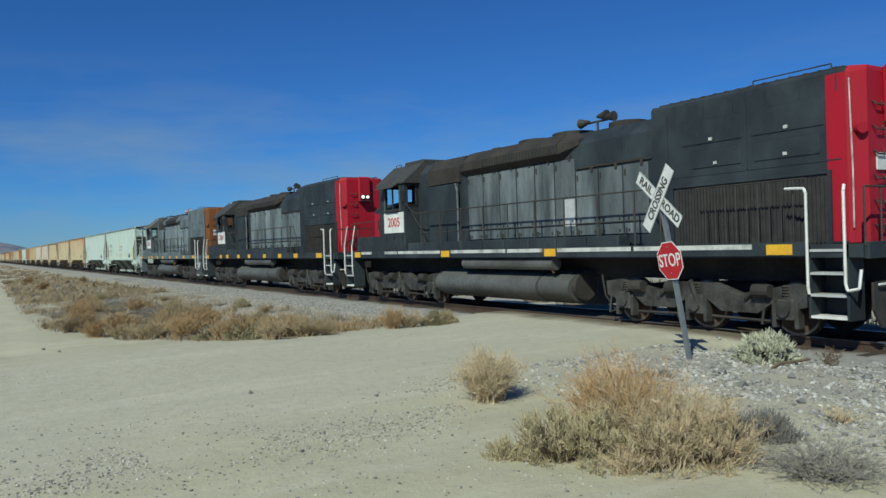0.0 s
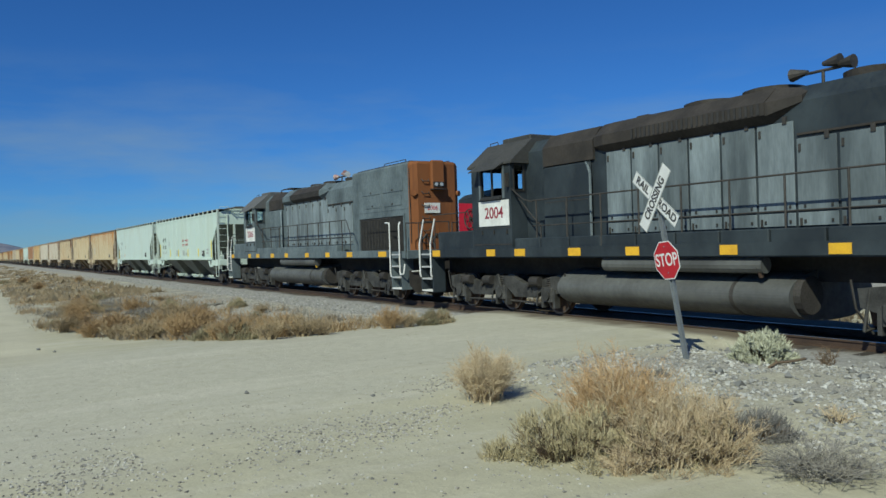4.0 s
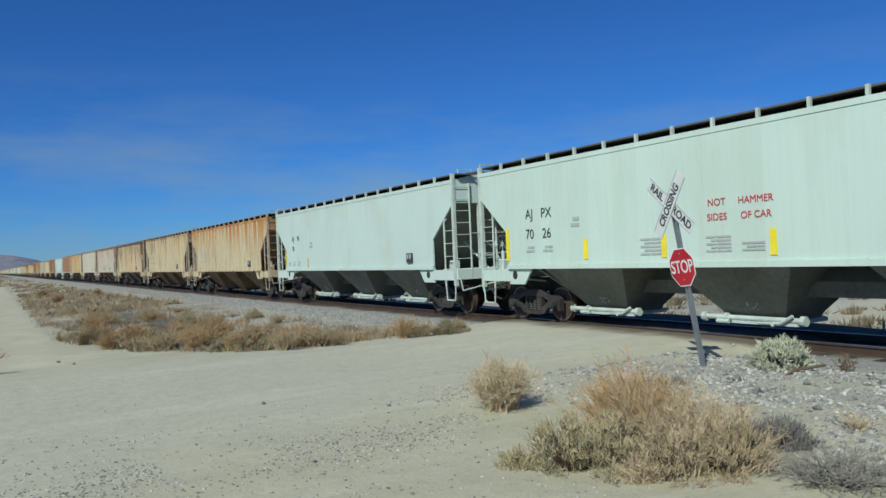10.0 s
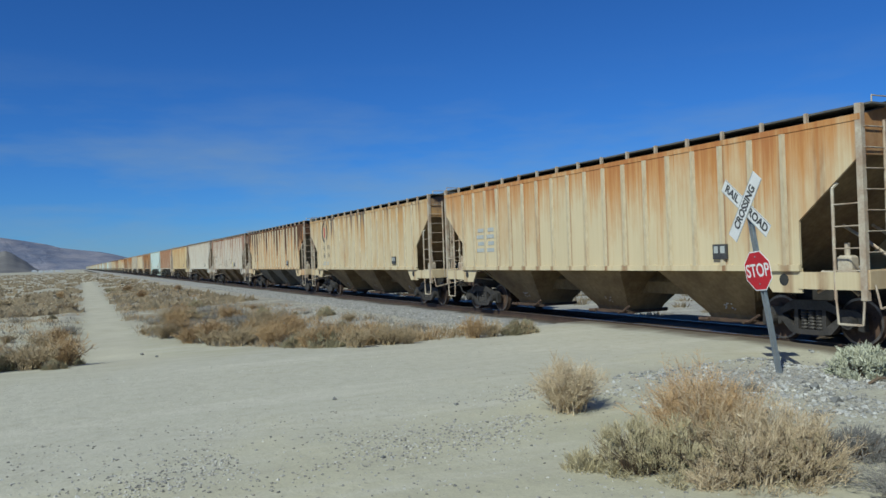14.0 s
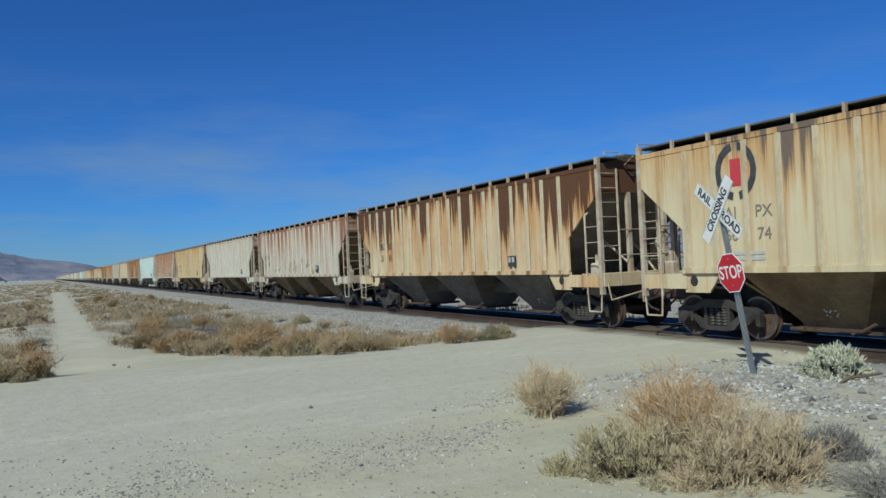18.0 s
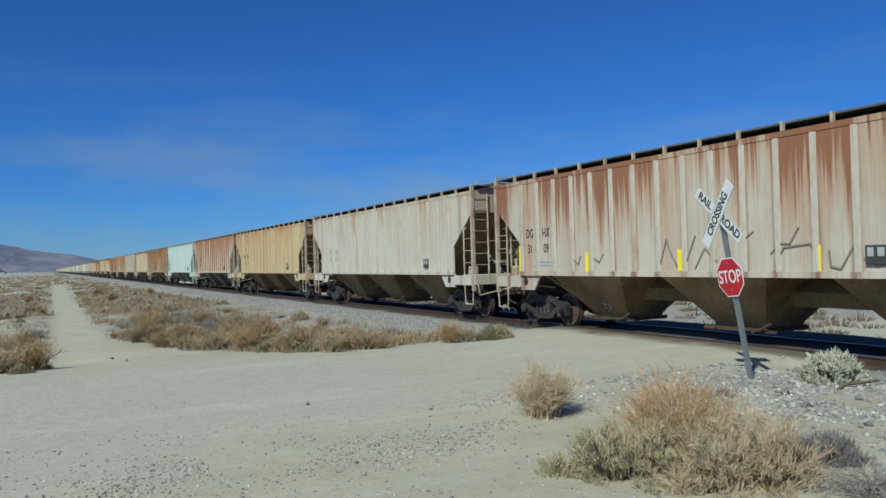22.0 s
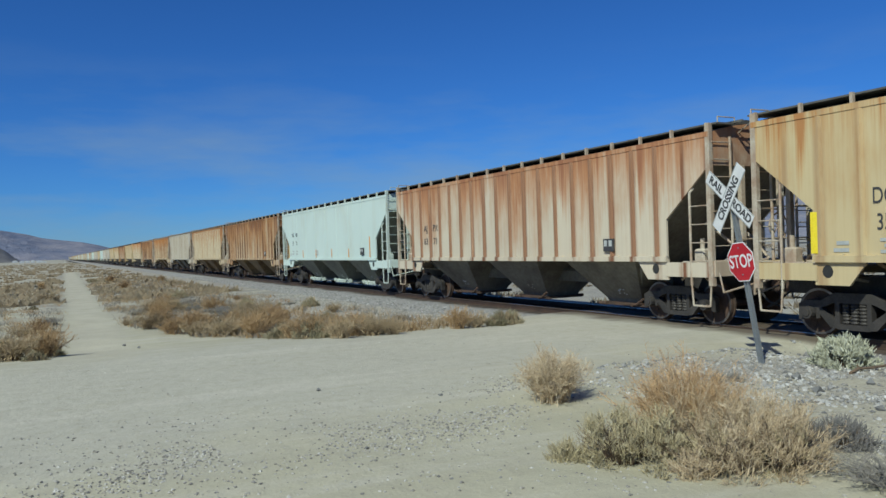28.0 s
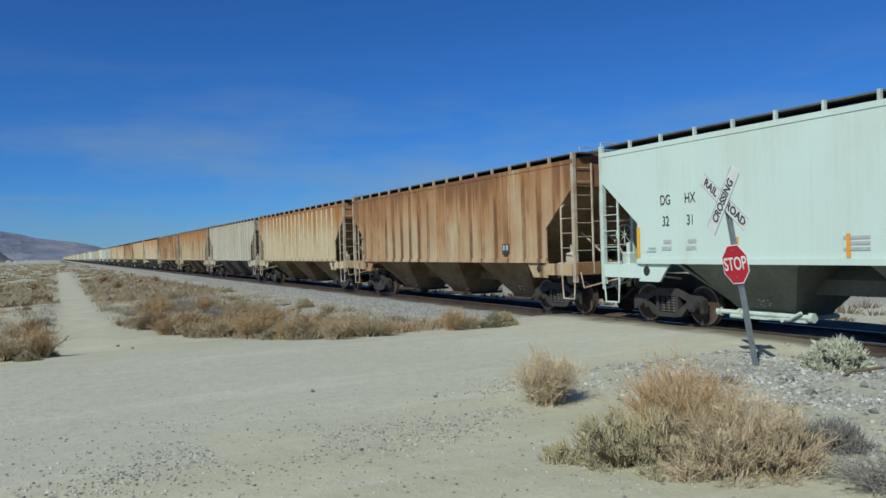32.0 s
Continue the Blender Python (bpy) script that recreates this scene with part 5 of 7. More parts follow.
def locomotive(number, hood, doors, end, nose, stripe, lamp, label):
    loco = new("locomotive", None)
    deck = 1.74
    part("underframe", Geo().box(-1.50, 1.50, -0.52, 19.95, 1.50, 1.725), hood, loco)
    # the shadow gap above the trucks is put into this sill's near-black colour
    part("centre_sill", Geo().box(-0.45, 0.45, -0.5, 19.9, 1.0, 1.50), LOCO_SOOT_SHADE, loco)
    for s in (-1, 1):
        x = s * 1.50
        sk = part("side_sill", Geo().box(*sorted((x, x + s * 0.03)), 0.50, 19.22, 1.53, 1.78), hood, loco)
        if stripe:
            for y0, y1 in ((1.55, 4.6), (4.65, 7.2), (7.75, 9.3), (9.35, 12.2), (12.8, 15.6), (15.65, 16.6), (17.6, 18.5)):
                part("edge_stripe", Geo().box(*sorted((x + s * 0.028, x + s * 0.036)), y0 + 0.02, y1 - 0.02, 1.655, 1.75), EDGE_PAINT, sk)
        spots = ((1.08, 0.30), (3.81, 0.24), (5.92, 0.20), (8.14, 0.20), (10.65, 0.20), (12.55, 0.22), (14.70, 0.22), (16.02, 0.2), (18.95, 0.22)) if not stripe else ((1.0, 0.26), (7.47, 0.22), (12.5, 0.24), (18.8, 0.24))
        for y, w in spots:
            part("yellow_reflector", Geo().box(*sorted((x + s * 0.03, x + s * 0.042)), y - w, y + w, 1.55, 1.74), YELLOW, sk)
        for i in range(10):
            y = 4.0 + i * 1.10
            if y > 4.5:
                part("deck_locker", Geo().box(*sorted((s * 1.10, s * 1.49)), y, y + 1.06, deck, deck + 0.28, 0.02), hood, loco)
    # radiator section
    rad = [(-1.0, deck), (1.0, deck), (1.0, 4.75), (0.95, 4.82), (0.70, 4.85), (-0.70, 4.85), (-0.95, 4.82), (-1.0, 4.75)]
    hd = part("radiator_hood", Geo().along_y(rad, 0.0, 4.45), hood, loco)
    part("radiator_roof", Geo().box(-0.78, 0.78, 0.15, 4.40, 4.835, 4.88), LOCO_SOOT_SHADE, hd)
    for i in range(14):
        part("roof_louvre", Geo().box(-0.74, 0.74, 0.3 + i * 0.29, 0.38 + i * 0.29, 4.88, 4.90), LOCO_SOOT_SHADE, hd)
    for s in (-1, 1):
        x = s * 1.0
        part("intake_recess", Geo().box(*sorted((x, x + s * 0.012)), 0.35, 3.85, 1.73, 2.98), GRILLE, hd)
        g = Geo()
        for k in range(42):
            y = 0.42 + k * 0.08
            g.box(*sorted((x + s * 0.012, x + s * 0.04)), y, y + 0.018, 1.76, 2.95)
        tagged(part("intake_grating", g, GRILLE, hd), kind="stuff")
        part("recess_frame", Geo().box(*sorted((x, x + s * 0.05)), 0.28, 3.92, 2.98, 3.04).box(*sorted((x, x + s * 0.05)), 0.28, 0.35, 1.68, 2.98).box(*sorted((x, x + s * 0.05)), 3.85, 3.92, 1.68, 2.98), hood, hd)
        for y0, y1, z0, z1 in ((0.5, 1.85, 3.36, 3.72), (2.15, 3.35, 3.36, 3.72), (0.4, 1.9, 3.86, 4.35), (2.1, 3.6, 3.86, 4.35)):
            d = part("access_panel", Geo().box(*sorted((x, x + s * 0.018)), y0, y1, z0, z1, 0.008), hood, hd)
            part("panel_latch", Geo().box(*sorted((x + s * 0.018, x + s * 0.035)), (y0 + y1) / 2 - 0.04, (y0 + y1) / 2 + 0.04, z0 + 0.04, z0 + 0.10), EDGE_PAINT if number != "2006" else STEEL, d)
        part("hood_seam", Geo().box(*sorted((x, x + s * 0.01)), 2.0, 2.03, 3.04, 4.60).box(*sorted((x, x + s * 0.01)), 0.1, 4.4, 3.20, 3.225).box(*sorted((x, x + s * 0.01)), 4.0, 4.02, 1.65, 4.60), hood, hd)
    for s in (-1, 1):
        part("roof_rail", Geo().bent([(s * 0.9, 0.3, 4.80), (s * 0.9, 0.3, 4.93), (s * 0.9, 1.9, 4.93), (s * 0.9, 1.9, 4.80)], 0.014, 5), STEEL, hd)
        for i in range(6):
            part("hood_rivet_strip", Geo().box(*sorted((s * 1.0, s * 1.008)), 0.15 + i * 0.72, 0.18 + i * 0.72, 4.40, 4.70), hood, hd)
    # hood end with bevelled corners
    plan = [(-1.0, 0.0), (-0.98, -0.06), (-0.76, -0.24), (0.76, -0.24), (0.98, -0.06), (1.0, 0.0)]
    tops = [4.75, 4.70, 4.74, 4.74, 4.70, 4.75]
    he = part("hood_end", Geo().loft([[(px, py, deck) for px, py in plan], [(px, py, tz) for (px, py), tz in zip(plan, tops)], [(px * 0.90, py * 0.85, 4.83) for px, py in plan]]), end, loco)
    part("lamp_housing", Geo().box(-0.26, 0.26, -0.38, -0.22, 3.86, 4.86, 0.04), end, he)
    lh = part("headlight_plate", Geo().box(-0.22, 0.22, -0.40, -0.37, 3.93, 4.11), BLACK, he)
    for x in (-0.11, 0.11):
        part("headlight", Geo().rod((x, -0.39, 4.02), (x, -0.43, 4.02), 0.06, 16), lamp, lh)
    part("light_shade", Geo().box(-0.26, 0.26, -0.50, -0.24, 3.84, 3.87), BLACK, he)
    for s in (-1, 1):
        part("class_lamp", Geo().rod((s * 0.86, -0.12, 3.72), (s * 0.93, -0.25, 3.72), 0.10, 14), end, he)
    for k in range(6):
        z = 2.05 + k * 0.43
        part("end_grab", Geo().bent([(-0.34, -0.25, z), (-0.36, -0.31, z - 0.07), (-0.58, -0.31, z - 0.07), (-0.62, -0.25, z)], 0.016, 5), STEEL, he)
    part("end_door_seam", Geo().box(0.02, 0.05, -0.247, -0.24, 1.85, 3.6).box(0.55, 0.58, -0.247, -0.24, 1.85, 3.6).box(0.02, 0.58, -0.247, -0.24, 3.57, 3.6), end, he)
    part("sand_pipe", Geo().bent([(-0.99, -0.06, 4.60), (-1.01, -0.08, 4.0), (-0.99, -0.09, 3.0), (-1.0, -0.09, 2.0)], 0.014, 5), EDGE_PAINT if end is LOCO_RED else STEEL, he)
    if end is LOCO_RED:
        for s in (-1, 1):
            part("painted_edge", Geo().box(*sorted((s * 0.999, s * 1.006)), 0.0, 0.36, 1.77, 4.72), end, hd, "red return of the hood end")
    if number == "2006":
        pl = part("number_plate", Geo().box(-0.52, 0.10, -0.275, -0.25, 3.03, 3.38), WHITE, he, "white plate with a stencilled number")
        lettering("number", "2006", 0.22, REDINK, pl, (-0.21, -0.279, 3.20), (90, 0, 0))
    elif number == "2005":
        part("number_plate", Geo().box(-0.55, -0.05, -0.275, -0.25, 3.0, 3.3), WHITE, he, "white plate")
    # engine room
    eng = [(-0.95, deck), (0.95, deck), (0.95, 4.34), (0.66, 4.66), (-0.66, 4.66), (-0.95, 4.34)]
    en = part("engine_hood", Geo().along_y(eng, 4.45, 15.05), hood, loco)
    for s in (-1, 1):
        x = s * 0.95
        for i in range(10):
            y = 4.62 + i * 0.82
            if y > 11.6:
                continue
            for z0, z1 in ((2.06, 2.30), (2.34, 3.66 if y < 7.0 else 4.0)):
                d = part("hood_door", Geo().box(*sorted((x, x + s * 0.028)), y, y + 0.765, z0, z1, 0.008), doors, en)
                for yy in (y + 0.10, y + 0.62):
                    part("door_latch", Geo().box(*sorted((x + s * 0.028, x + s * 0.045)), yy - 0.02, yy + 0.02, z0 + 0.05, z0 + 0.11), BLACK, d)
                part("door_handle", Geo().box(*sorted((x + s * 0.028, x + s * 0.05)), y + 0.68, y + 0.72, z1 - 0.24, z1 - 0.10), STEEL, d)
        part("engine_cover", Geo().box(*sorted((x, x + s * 0.10)), 12.45, 14.25, 1.75, 3.86, 0.05), hood, en)
        part("cover_pipe", Geo().bent([(x + s * 0.12, 12.42, 1.80), (x + s * 0.12, 12.42, 3.55), (x + s * 0.10, 12.52, 3.75), (x + s * 0.05, 12.62, 3.84)], 0.035, 7), doors, en)
        part("cover_seam", Geo().box(*sorted((x + s * 0.10, x + s * 0.106)), 12.55, 14.15, 2.92, 2.94).box(*sorted((x + s * 0.10, x + s * 0.106)), 13.35, 13.37, 1.8, 2.92), STEEL, en)
        if number == "2005" and s < 0:
            part("primer_patch", Geo().box(x - 0.034, x - 0.026, 7.10, 7.54, 2.30, 2.99, 0.003), SILVER, en, "pale primer patch on a hood door")
        part("drip_rail", Geo().box(*sorted((x, x + s * 0.04)), 4.5, 7.0, 3.72, 3.76), LOCO_SOOT_SHADE, en)
        for i in range(9):
            z = 3.60 if i < 3 else 3.96
            part("hinge", Geo().box(*sorted((x + s * 0.02, x + s * 0.05)), 4.75 + i * 0.82, 4.83 + i * 0.82, z, z + 0.14), STEEL, en)
    # dynamic brake blister and the sooty band up to the cab
    fl = [(-0.96, 4.02), (0.96, 4.02), (1.14, 4.16), (1.14, 4.40), (0.74, 4.72), (-0.74, 4.72), (-1.14, 4.40), (-1.14, 4.16)]
    db = Geo()
    db.loft([[(x * 0.9, 12.3, z) for x, z in fl], [(x, 11.9, z) for x, z in fl], [(x, 7.5, z) for x, z in fl], [(x * 0.84, 6.9, z * 0.5 + 4.5 * 0.5) for x, z in fl]])
    dyn = part("dynamic_brake_blister", db, hood if number == "2006" else LOCO_SOOT_SHADE, loco, "flared blister with a sooty intake grille")
    part("blister_louvre", Geo().along_y([(-1.0, 4.05), (1.0, 4.05), (1.155, 4.17), (1.155, 4.41), (0.80, 4.69), (-0.80, 4.69), (-1.155, 4.41), (-1.155, 4.17)], 7.55, 10.85), LOCO_SOOT_SHADE, dyn, "soot-black louvred band")
    for s in (-1, 1):
        g = Geo()
        for k in range(26):
            y = 7.65 + k * 0.13
            g.box(*sorted((s * 1.14, s * 1.172)), y, y + 0.05, 4.19, 4.40)
        tagged(part("blister_grille", g, GRILLE, dyn), kind="stuff")
    part("air_intake_band", Geo().along_y([(-1.02, 3.88), (1.02, 3.88), (1.02, 4.36), (0.72, 4.70), (-0.72, 4.70), (-1.02, 4.36)], 12.35, 14.25), LOCO_SOOT_SHADE, loco, "soot-black air intake band behind the cab")
    for y, r in ((6.1, 0.5), (8.1, 0.62), (9.6, 0.62)):
        fan = part("roof_fan", Geo().rod((0, y, 4.62), (0, y, 4.82), r, 24), LOCO_SOOT_SHADE, loco)
        part("fan_guard", Geo().rod((0, y, 4.82), (0, y, 4.84), r * 0.9, 24), GRILLE, fan)
    part("exhaust_stack", Geo().box(-0.32, 0.32, 11.2, 11.6, 4.66, 4.84, 0.03), LOCO_SOOT_SHADE, loco)
    if number == "2006":
        part("antenna_plate", Geo().box(-0.5, 0.5, 12.5, 13.6, 4.90, 4.925).box(-0.5, -0.46, 12.2, 13.9, 4.87, 4.90).box(-0.5, -0.46, 12.2, 12.24, 4.62, 4.89).box(-0.5, -0.46, 13.86, 13.9, 4.62, 4.89), LOCO_SOOT_SHADE, loco)
    horn = part("horn_bracket", Geo().rod((-0.35, 6.85, 4.60), (-0.35, 6.85, 4.94), 0.03, 6).rod((-0.35, 6.5, 4.94), (-0.35, 7.2, 4.94), 0.03, 6), STEEL, loco)
    for y, d, z in ((6.60, -1, 4.99), (6.85, -1, 5.06), (7.15, 1, 4.97)):
        part("horn", Geo().rod((-0.35, y, z), (-0.35, y + d * 0.34, z), 0.04, 10, 0.13), STEEL if number != "2006" else RED_HORN if d > 0 or z > 5 else SILVER, horn)
    # cab, open at the windows
    def cross_wall(y0, y1, outer, inner):
        """A wall across y with one opening: outer and inner are (x0, x1, z0, z1)."""
        a, b, z0, z1 = outer
        c, d, z2, z3 = inner
        v = [(x, y, z) for y in (y0, y1) for x, z in ((a, z0), (b, z0), (b, z1), (a, z1), (c, z2), (d, z2), (d, z3), (c, z3))]
        f = []
        for i in range(4):
            k = (i + 1) % 4
            f += [(i, k, 4 + k, 4 + i), (8 + k, 8 + i, 12 + i, 12 + k), (i, 8 + i, 8 + k, k), (4 + i, 4 + k, 12 + k, 12 + i)]
        return Geo().add(v, f)
    roof = [(-1.56, 4.06), (1.56, 4.06), (1.56, 4.12), (0.80, 4.76), (-0.80, 4.76), (-1.56, 4.12)]
    cab = part("cab", Geo().loft([[(x, 17.04, z) for x, z in roof], [(x, 14.93, z) for x, z in roof]]), CAB_ROOF[number], loco, "cab with a sloped roof and a white number board")
    part("roof_hatch", Geo().box(-0.62, 0.62, 15.25, 16.55, 4.76, 4.92, 0.03), CAB_ROOF[number], cab)
    part("roof_grab", Geo().bent([(-0.72, 16.60, 4.76), (-0.72, 16.64, 4.86), (-0.72, 17.0, 4.84), (-0.72, 17.0, 4.76)], 0.014, 5), STEEL, cab)
    part("cab_floor", Geo().box(-1.44, 1.44, 15.10, 16.84, 2.2, 2.25), SEAT, cab)
    for s in (-1, 1):
        x = s * 1.50
        part("cab_side", Geo().pane_frame(*sorted((s * 1.44, x)), (15.05, 16.92, deck, 4.06), (15.44, 16.40, 3.22, 3.97)), hood, cab)
        part("rear_wall", cross_wall(15.05, 15.10, (*sorted((s * 0.95, s * 1.44)), deck, 4.06), (*sorted((s * 1.07, s * 1.38)), 3.34, 4.0)), hood, cab)
        part("rear_window_frame", cross_wall(15.03, 15.05, (*sorted((s * 1.03, s * 1.42)), 3.30, 4.04), (*sorted((s * 1.07, s * 1.38)), 3.34, 4.0)), BLACK, cab)
        part("windscreen_wall", cross_wall(16.86, 16.92, (*sorted((0.0, s * 1.44)), deck, 4.06), (*sorted((s * 0.16, s * 1.24)), 3.30, 3.98)), hood, cab)
        for g in (Geo().box(*sorted((s * 0.16, s * 1.24)), 16.885, 16.892, 3.30, 3.98), Geo().box(*sorted((s * 1.07, s * 1.38)), 15.07, 15.076, 3.34, 4.0)):
            part("windscreen", g, GLASS, cab).visible_shadow = False
        w = part("window_frame", Geo().pane_frame(*sorted((x - s * 0.02, x + s * 0.015)), (15.40, 16.44, 3.18, 4.01), (15.44, 16.40, 3.22, 3.97)).box(*sorted((x - s * 0.03, x + s * 0.01)), 15.89, 15.95, 3.22, 3.97), BLACK, cab)
        part("pane", Geo().box(*sorted((x - s * 0.035, x - s * 0.028)), 15.94, 16.40, 3.22, 3.97), GLASS, w).visible_shadow = False
        part("arm_rest", Geo().box(*sorted((x, x + s * 0.10)), 15.46, 16.38, 3.12, 3.18), BLACK, cab)
        part("window_post", Geo().box(*sorted((x, x + s * 0.035)), 15.33, 15.39, 3.14, 4.02).box(*sorted((x, x + s * 0.035)), 16.45, 16.51, 3.14, 4.02), doors, cab)
        part("awning", Geo().along_y([(s * 1.545, 4.13), (s * 1.86, 3.93), (s * 1.86, 3.91), (s * 1.545, 4.09)][::-s], 15.30, 16.56), CAB_ROOF[number], cab, "sloped awning over the side window")
        part("seat_back", Geo().box(*sorted((s * 0.7, s * 1.1)), 15.55, 15.67, 2.7, 3.35, 0.03).box(*sorted((s * 0.65, s * 1.15)), 15.6, 16.1, 2.6, 2.72), SEAT, cab)
        part("wing_mirror", Geo().box(*sorted((x + s * 0.02, x + s * 0.14)), 15.10, 15.14, 3.42, 3.80), STEEL, cab)
        nb = part("number_board", Geo().box(*sorted((x + s * 0.005, x + s * 0.022)), 15.14, 16.56, 2.39, 3.09), WHITE, cab, "white board with a stencilled number")
        if s < 0:
            lettering("number", number, 0.44, REDINK if number == "2005" else DARKRED, nb, (-1.525, 15.83, 2.74), squeeze=1.0, bold=0.006)
        for y in (15.25, 15.85, 16.42):
            part("board_hook", Geo().box(*sorted((x, x + s * 0.04)), y - 0.02, y + 0.02, 2.16, 2.28), BLACK, cab)
        part("cab_seam", Geo().box(*sorted((x, x + s * 0.01)), 15.08, 16.88, 1.86, 1.89).box(*sorted((x, x + s * 0.01)), 15.08, 16.88, 2.32, 2.34), STEEL, cab)
        part("battery_box", Geo().box(*sorted((s * 0.85, s * 1.48)), 16.94, 18.9, deck, 2.30, 0.03), hood, loco)
        part("cab_step_rail", Geo().bent([(s * 1.50, 15.02, 3.36), (s * 1.48, 14.55, 3.05), (s * 1.46, 14.2, 2.96)], 0.018, 5).bent([(s * 1.42, 15.02, 3.30), (s * 1.42, 14.30, 2.62), (s * 1.44, 13.9, 2.33), (s * 1.44, 13.9, 2.0)], 0.018, 5), STEEL, loco)
    # short hood
    nz = part("short_hood", Geo().loft([[(-0.85, 16.90, deck), (0.85, 16.90, deck), (0.85, 16.90, 3.38), (0.62, 16.90, 3.54), (-0.62, 16.90, 3.54), (-0.85, 16.90, 3.38)],
                                        [(-0.80, 18.7, deck), (0.80, 18.7, deck), (0.80, 18.7, 3.30), (0.58, 18.7, 3.44), (-0.58, 18.7, 3.44), (-0.80, 18.7, 3.30)],
                                        [(-0.55, 18.95, deck), (0.55, 18.95, deck), (0.55, 18.95, 3.22), (0.45, 18.95, 3.32), (-0.45, 18.95, 3.32), (-0.55, 18.95, 3.22)]]), hood, loco)
    for s in (-1, 1):
        part("nose_panel", Geo().along_x([(16.95, 2.24), (18.62, 2.24), (18.62, 3.20), (17.6, 3.12), (16.95, 2.80)], *sorted((s * 0.845, s * 0.862))), nose, nz, "painted nose panel")
    wheel = Geo()
    for k in range(16):
        a, b = 2 * math.pi * k / 16, 2 * math.pi * (k + 1) / 16
        wheel.rod((-0.93, 17.9 + 0.30 * math.cos(a), 2.68 + 0.30 * math.sin(a)), (-0.93, 17.9 + 0.30 * math.cos(b), 2.68 + 0.30 * math.sin(b)), 0.022, 5)
    for k in range(3):
        a = math.pi * k / 3
        wheel.rod((-0.93, 17.9 + 0.3 * math.cos(a), 2.68 + 0.3 * math.sin(a)), (-0.93, 17.9 - 0.3 * math.cos(a), 2.68 - 0.3 * math.sin(a)), 0.016, 5)
    part("hand_brake_wheel", wheel.rod((-0.86, 17.9, 2.68), (-0.94, 17.9, 2.68), 0.05, 8), STEEL, nz)
    # walkway rails
    for s in (-1, 1):
        x = s * 1.46
        rail = part("handrail", Geo().rod((x, 4.2, 2.99), (x, 14.2, 2.99), 0.021, 6).rod((x, 4.5, 2.33), (x, 14.2, 2.33), 0.016, 6).bent([(x, 4.2, 2.99), (x, 3.85, 2.5), (x, 3.85, 1.7)], 0.019, 6), STEEL, loco)
        for i in range(9):
            y = 4.6 + i * 1.18
            part("stanchion", Geo().rod((x, y, 1.60), (x, y, 3.01), 0.022, 6), STEEL, rail)
        rail2 = part("end_handrail", Geo().rod((x, 0.5, 2.9), (x, 2.9, 2.9), 0.017, 6), STEEL, loco)
        for i in range(9):
            y = 0.75 + i * 0.24
            part("baluster", Geo().rod((x, y, 1.75), (x, y, 2.9), 0.013, 5), STEEL, rail2)
        rail3 = part("nose_handrail", Geo().rod((x, 17.3, 2.85), (x, 19.2, 2.85), 0.017, 6), STEEL, loco)
        # corner steps
        for y0, y1, sgn in ((-0.22, 0.42, -1), (19.28, 19.92, 1)):
            st = part("step_well", Geo().box(*sorted((s * 1.05, s * 1.50)), y0 - 0.05, y0, 0.42, 1.72).box(*sorted((s * 1.05, s * 1.50)), y1, y1 + 0.05, 0.42, 1.72).box(*sorted((s * 1.02, s * 1.06)), y0, y1, 0.42, 1.72), hood, loco)
            for k, z in enumerate((0.44, 0.82, 1.20, 1.60)):
                part("step_tread", Geo().box(*sorted((s * 1.06, s * 1.52)), y0, y1, z, z + 0.045), SILVER if z > 0.5 else WHITE, st)
            for yy in (y0 - 0.02, y1 + 0.02):
                if sgn > 0:
                    line = [(s * 1.53, yy, 0.90), (s * 1.56, yy, 1.0), (s * 1.56, yy, 1.95), (s * 1.52, yy - 0.24, 2.74)]
                elif yy > 0:
                    line = [(s * 1.53, yy, 0.86), (s * 1.56, yy, 1.0), (s * 1.56, yy, 2.64), (s * 1.54, yy + 0.05, 2.72), (s * 1.48, yy + 0.45, 2.74)]
                else:
                    line = [(s * 1.50, yy - 0.24, 1.30), (s * 1.54, yy - 0.22, 0.98), (s * 1.56, yy - 0.03, 0.94), (s * 1.56, yy, 1.05), (s * 1.56, yy, 2.62), (s * 1.50, yy + 0.02, 2.73)]
                part("grab_iron", Geo().bent(line, 0.026, 6), WHITE, st, "white grab iron")
            if sgn > 0:
                for z in (0.485, 0.865):
                    part("step_riser", Geo().box(*sorted((s * 1.07, s * 1.10)), y0 + 0.05, y1 - 0.05, z, z + 0.16), WHITE, st, "white kick plate")
    # ends
    for y, d in ((-0.58, -1), (20.0, 1)):
        part("end_beam", Geo().box(-1.44, 1.44, *sorted((y, y - d * 0.10)), 1.48, 1.76, 0.015), hood, loco)
        part("pilot_plate", Geo().along_y([(-1.40, 0.62), (-1.18, 0.32), (1.18, 0.32), (1.40, 0.62), (1.40, 1.08), (0.42, 1.12), (0.34, 0.66), (-0.34, 0.66), (-0.42, 1.12), (-1.40, 1.08)], *sorted((y, y + d * 0.05))), STEEL, loco)
        part("coupler", Geo().box(-0.16, 0.16, *sorted((y, y + d * 0.35)), 0.76, 1.02).box(-0.20, 0.20, *sorted((y + d * 0.33, y + d * 0.58)), 0.72, 1.05, 0.05), RUSTY, loco)
        for k, x in enumerate((-1.0, -0.85, -0.70, 0.5, 0.65, 0.8)):
            part("air_hose", Geo().bent([(x, y + d * 0.05, 1.25), (x - 0.04, y + d * 0.28, 1.05), (x, y + d * 0.33, 0.55)], 0.024, 5), BLACK, loco)
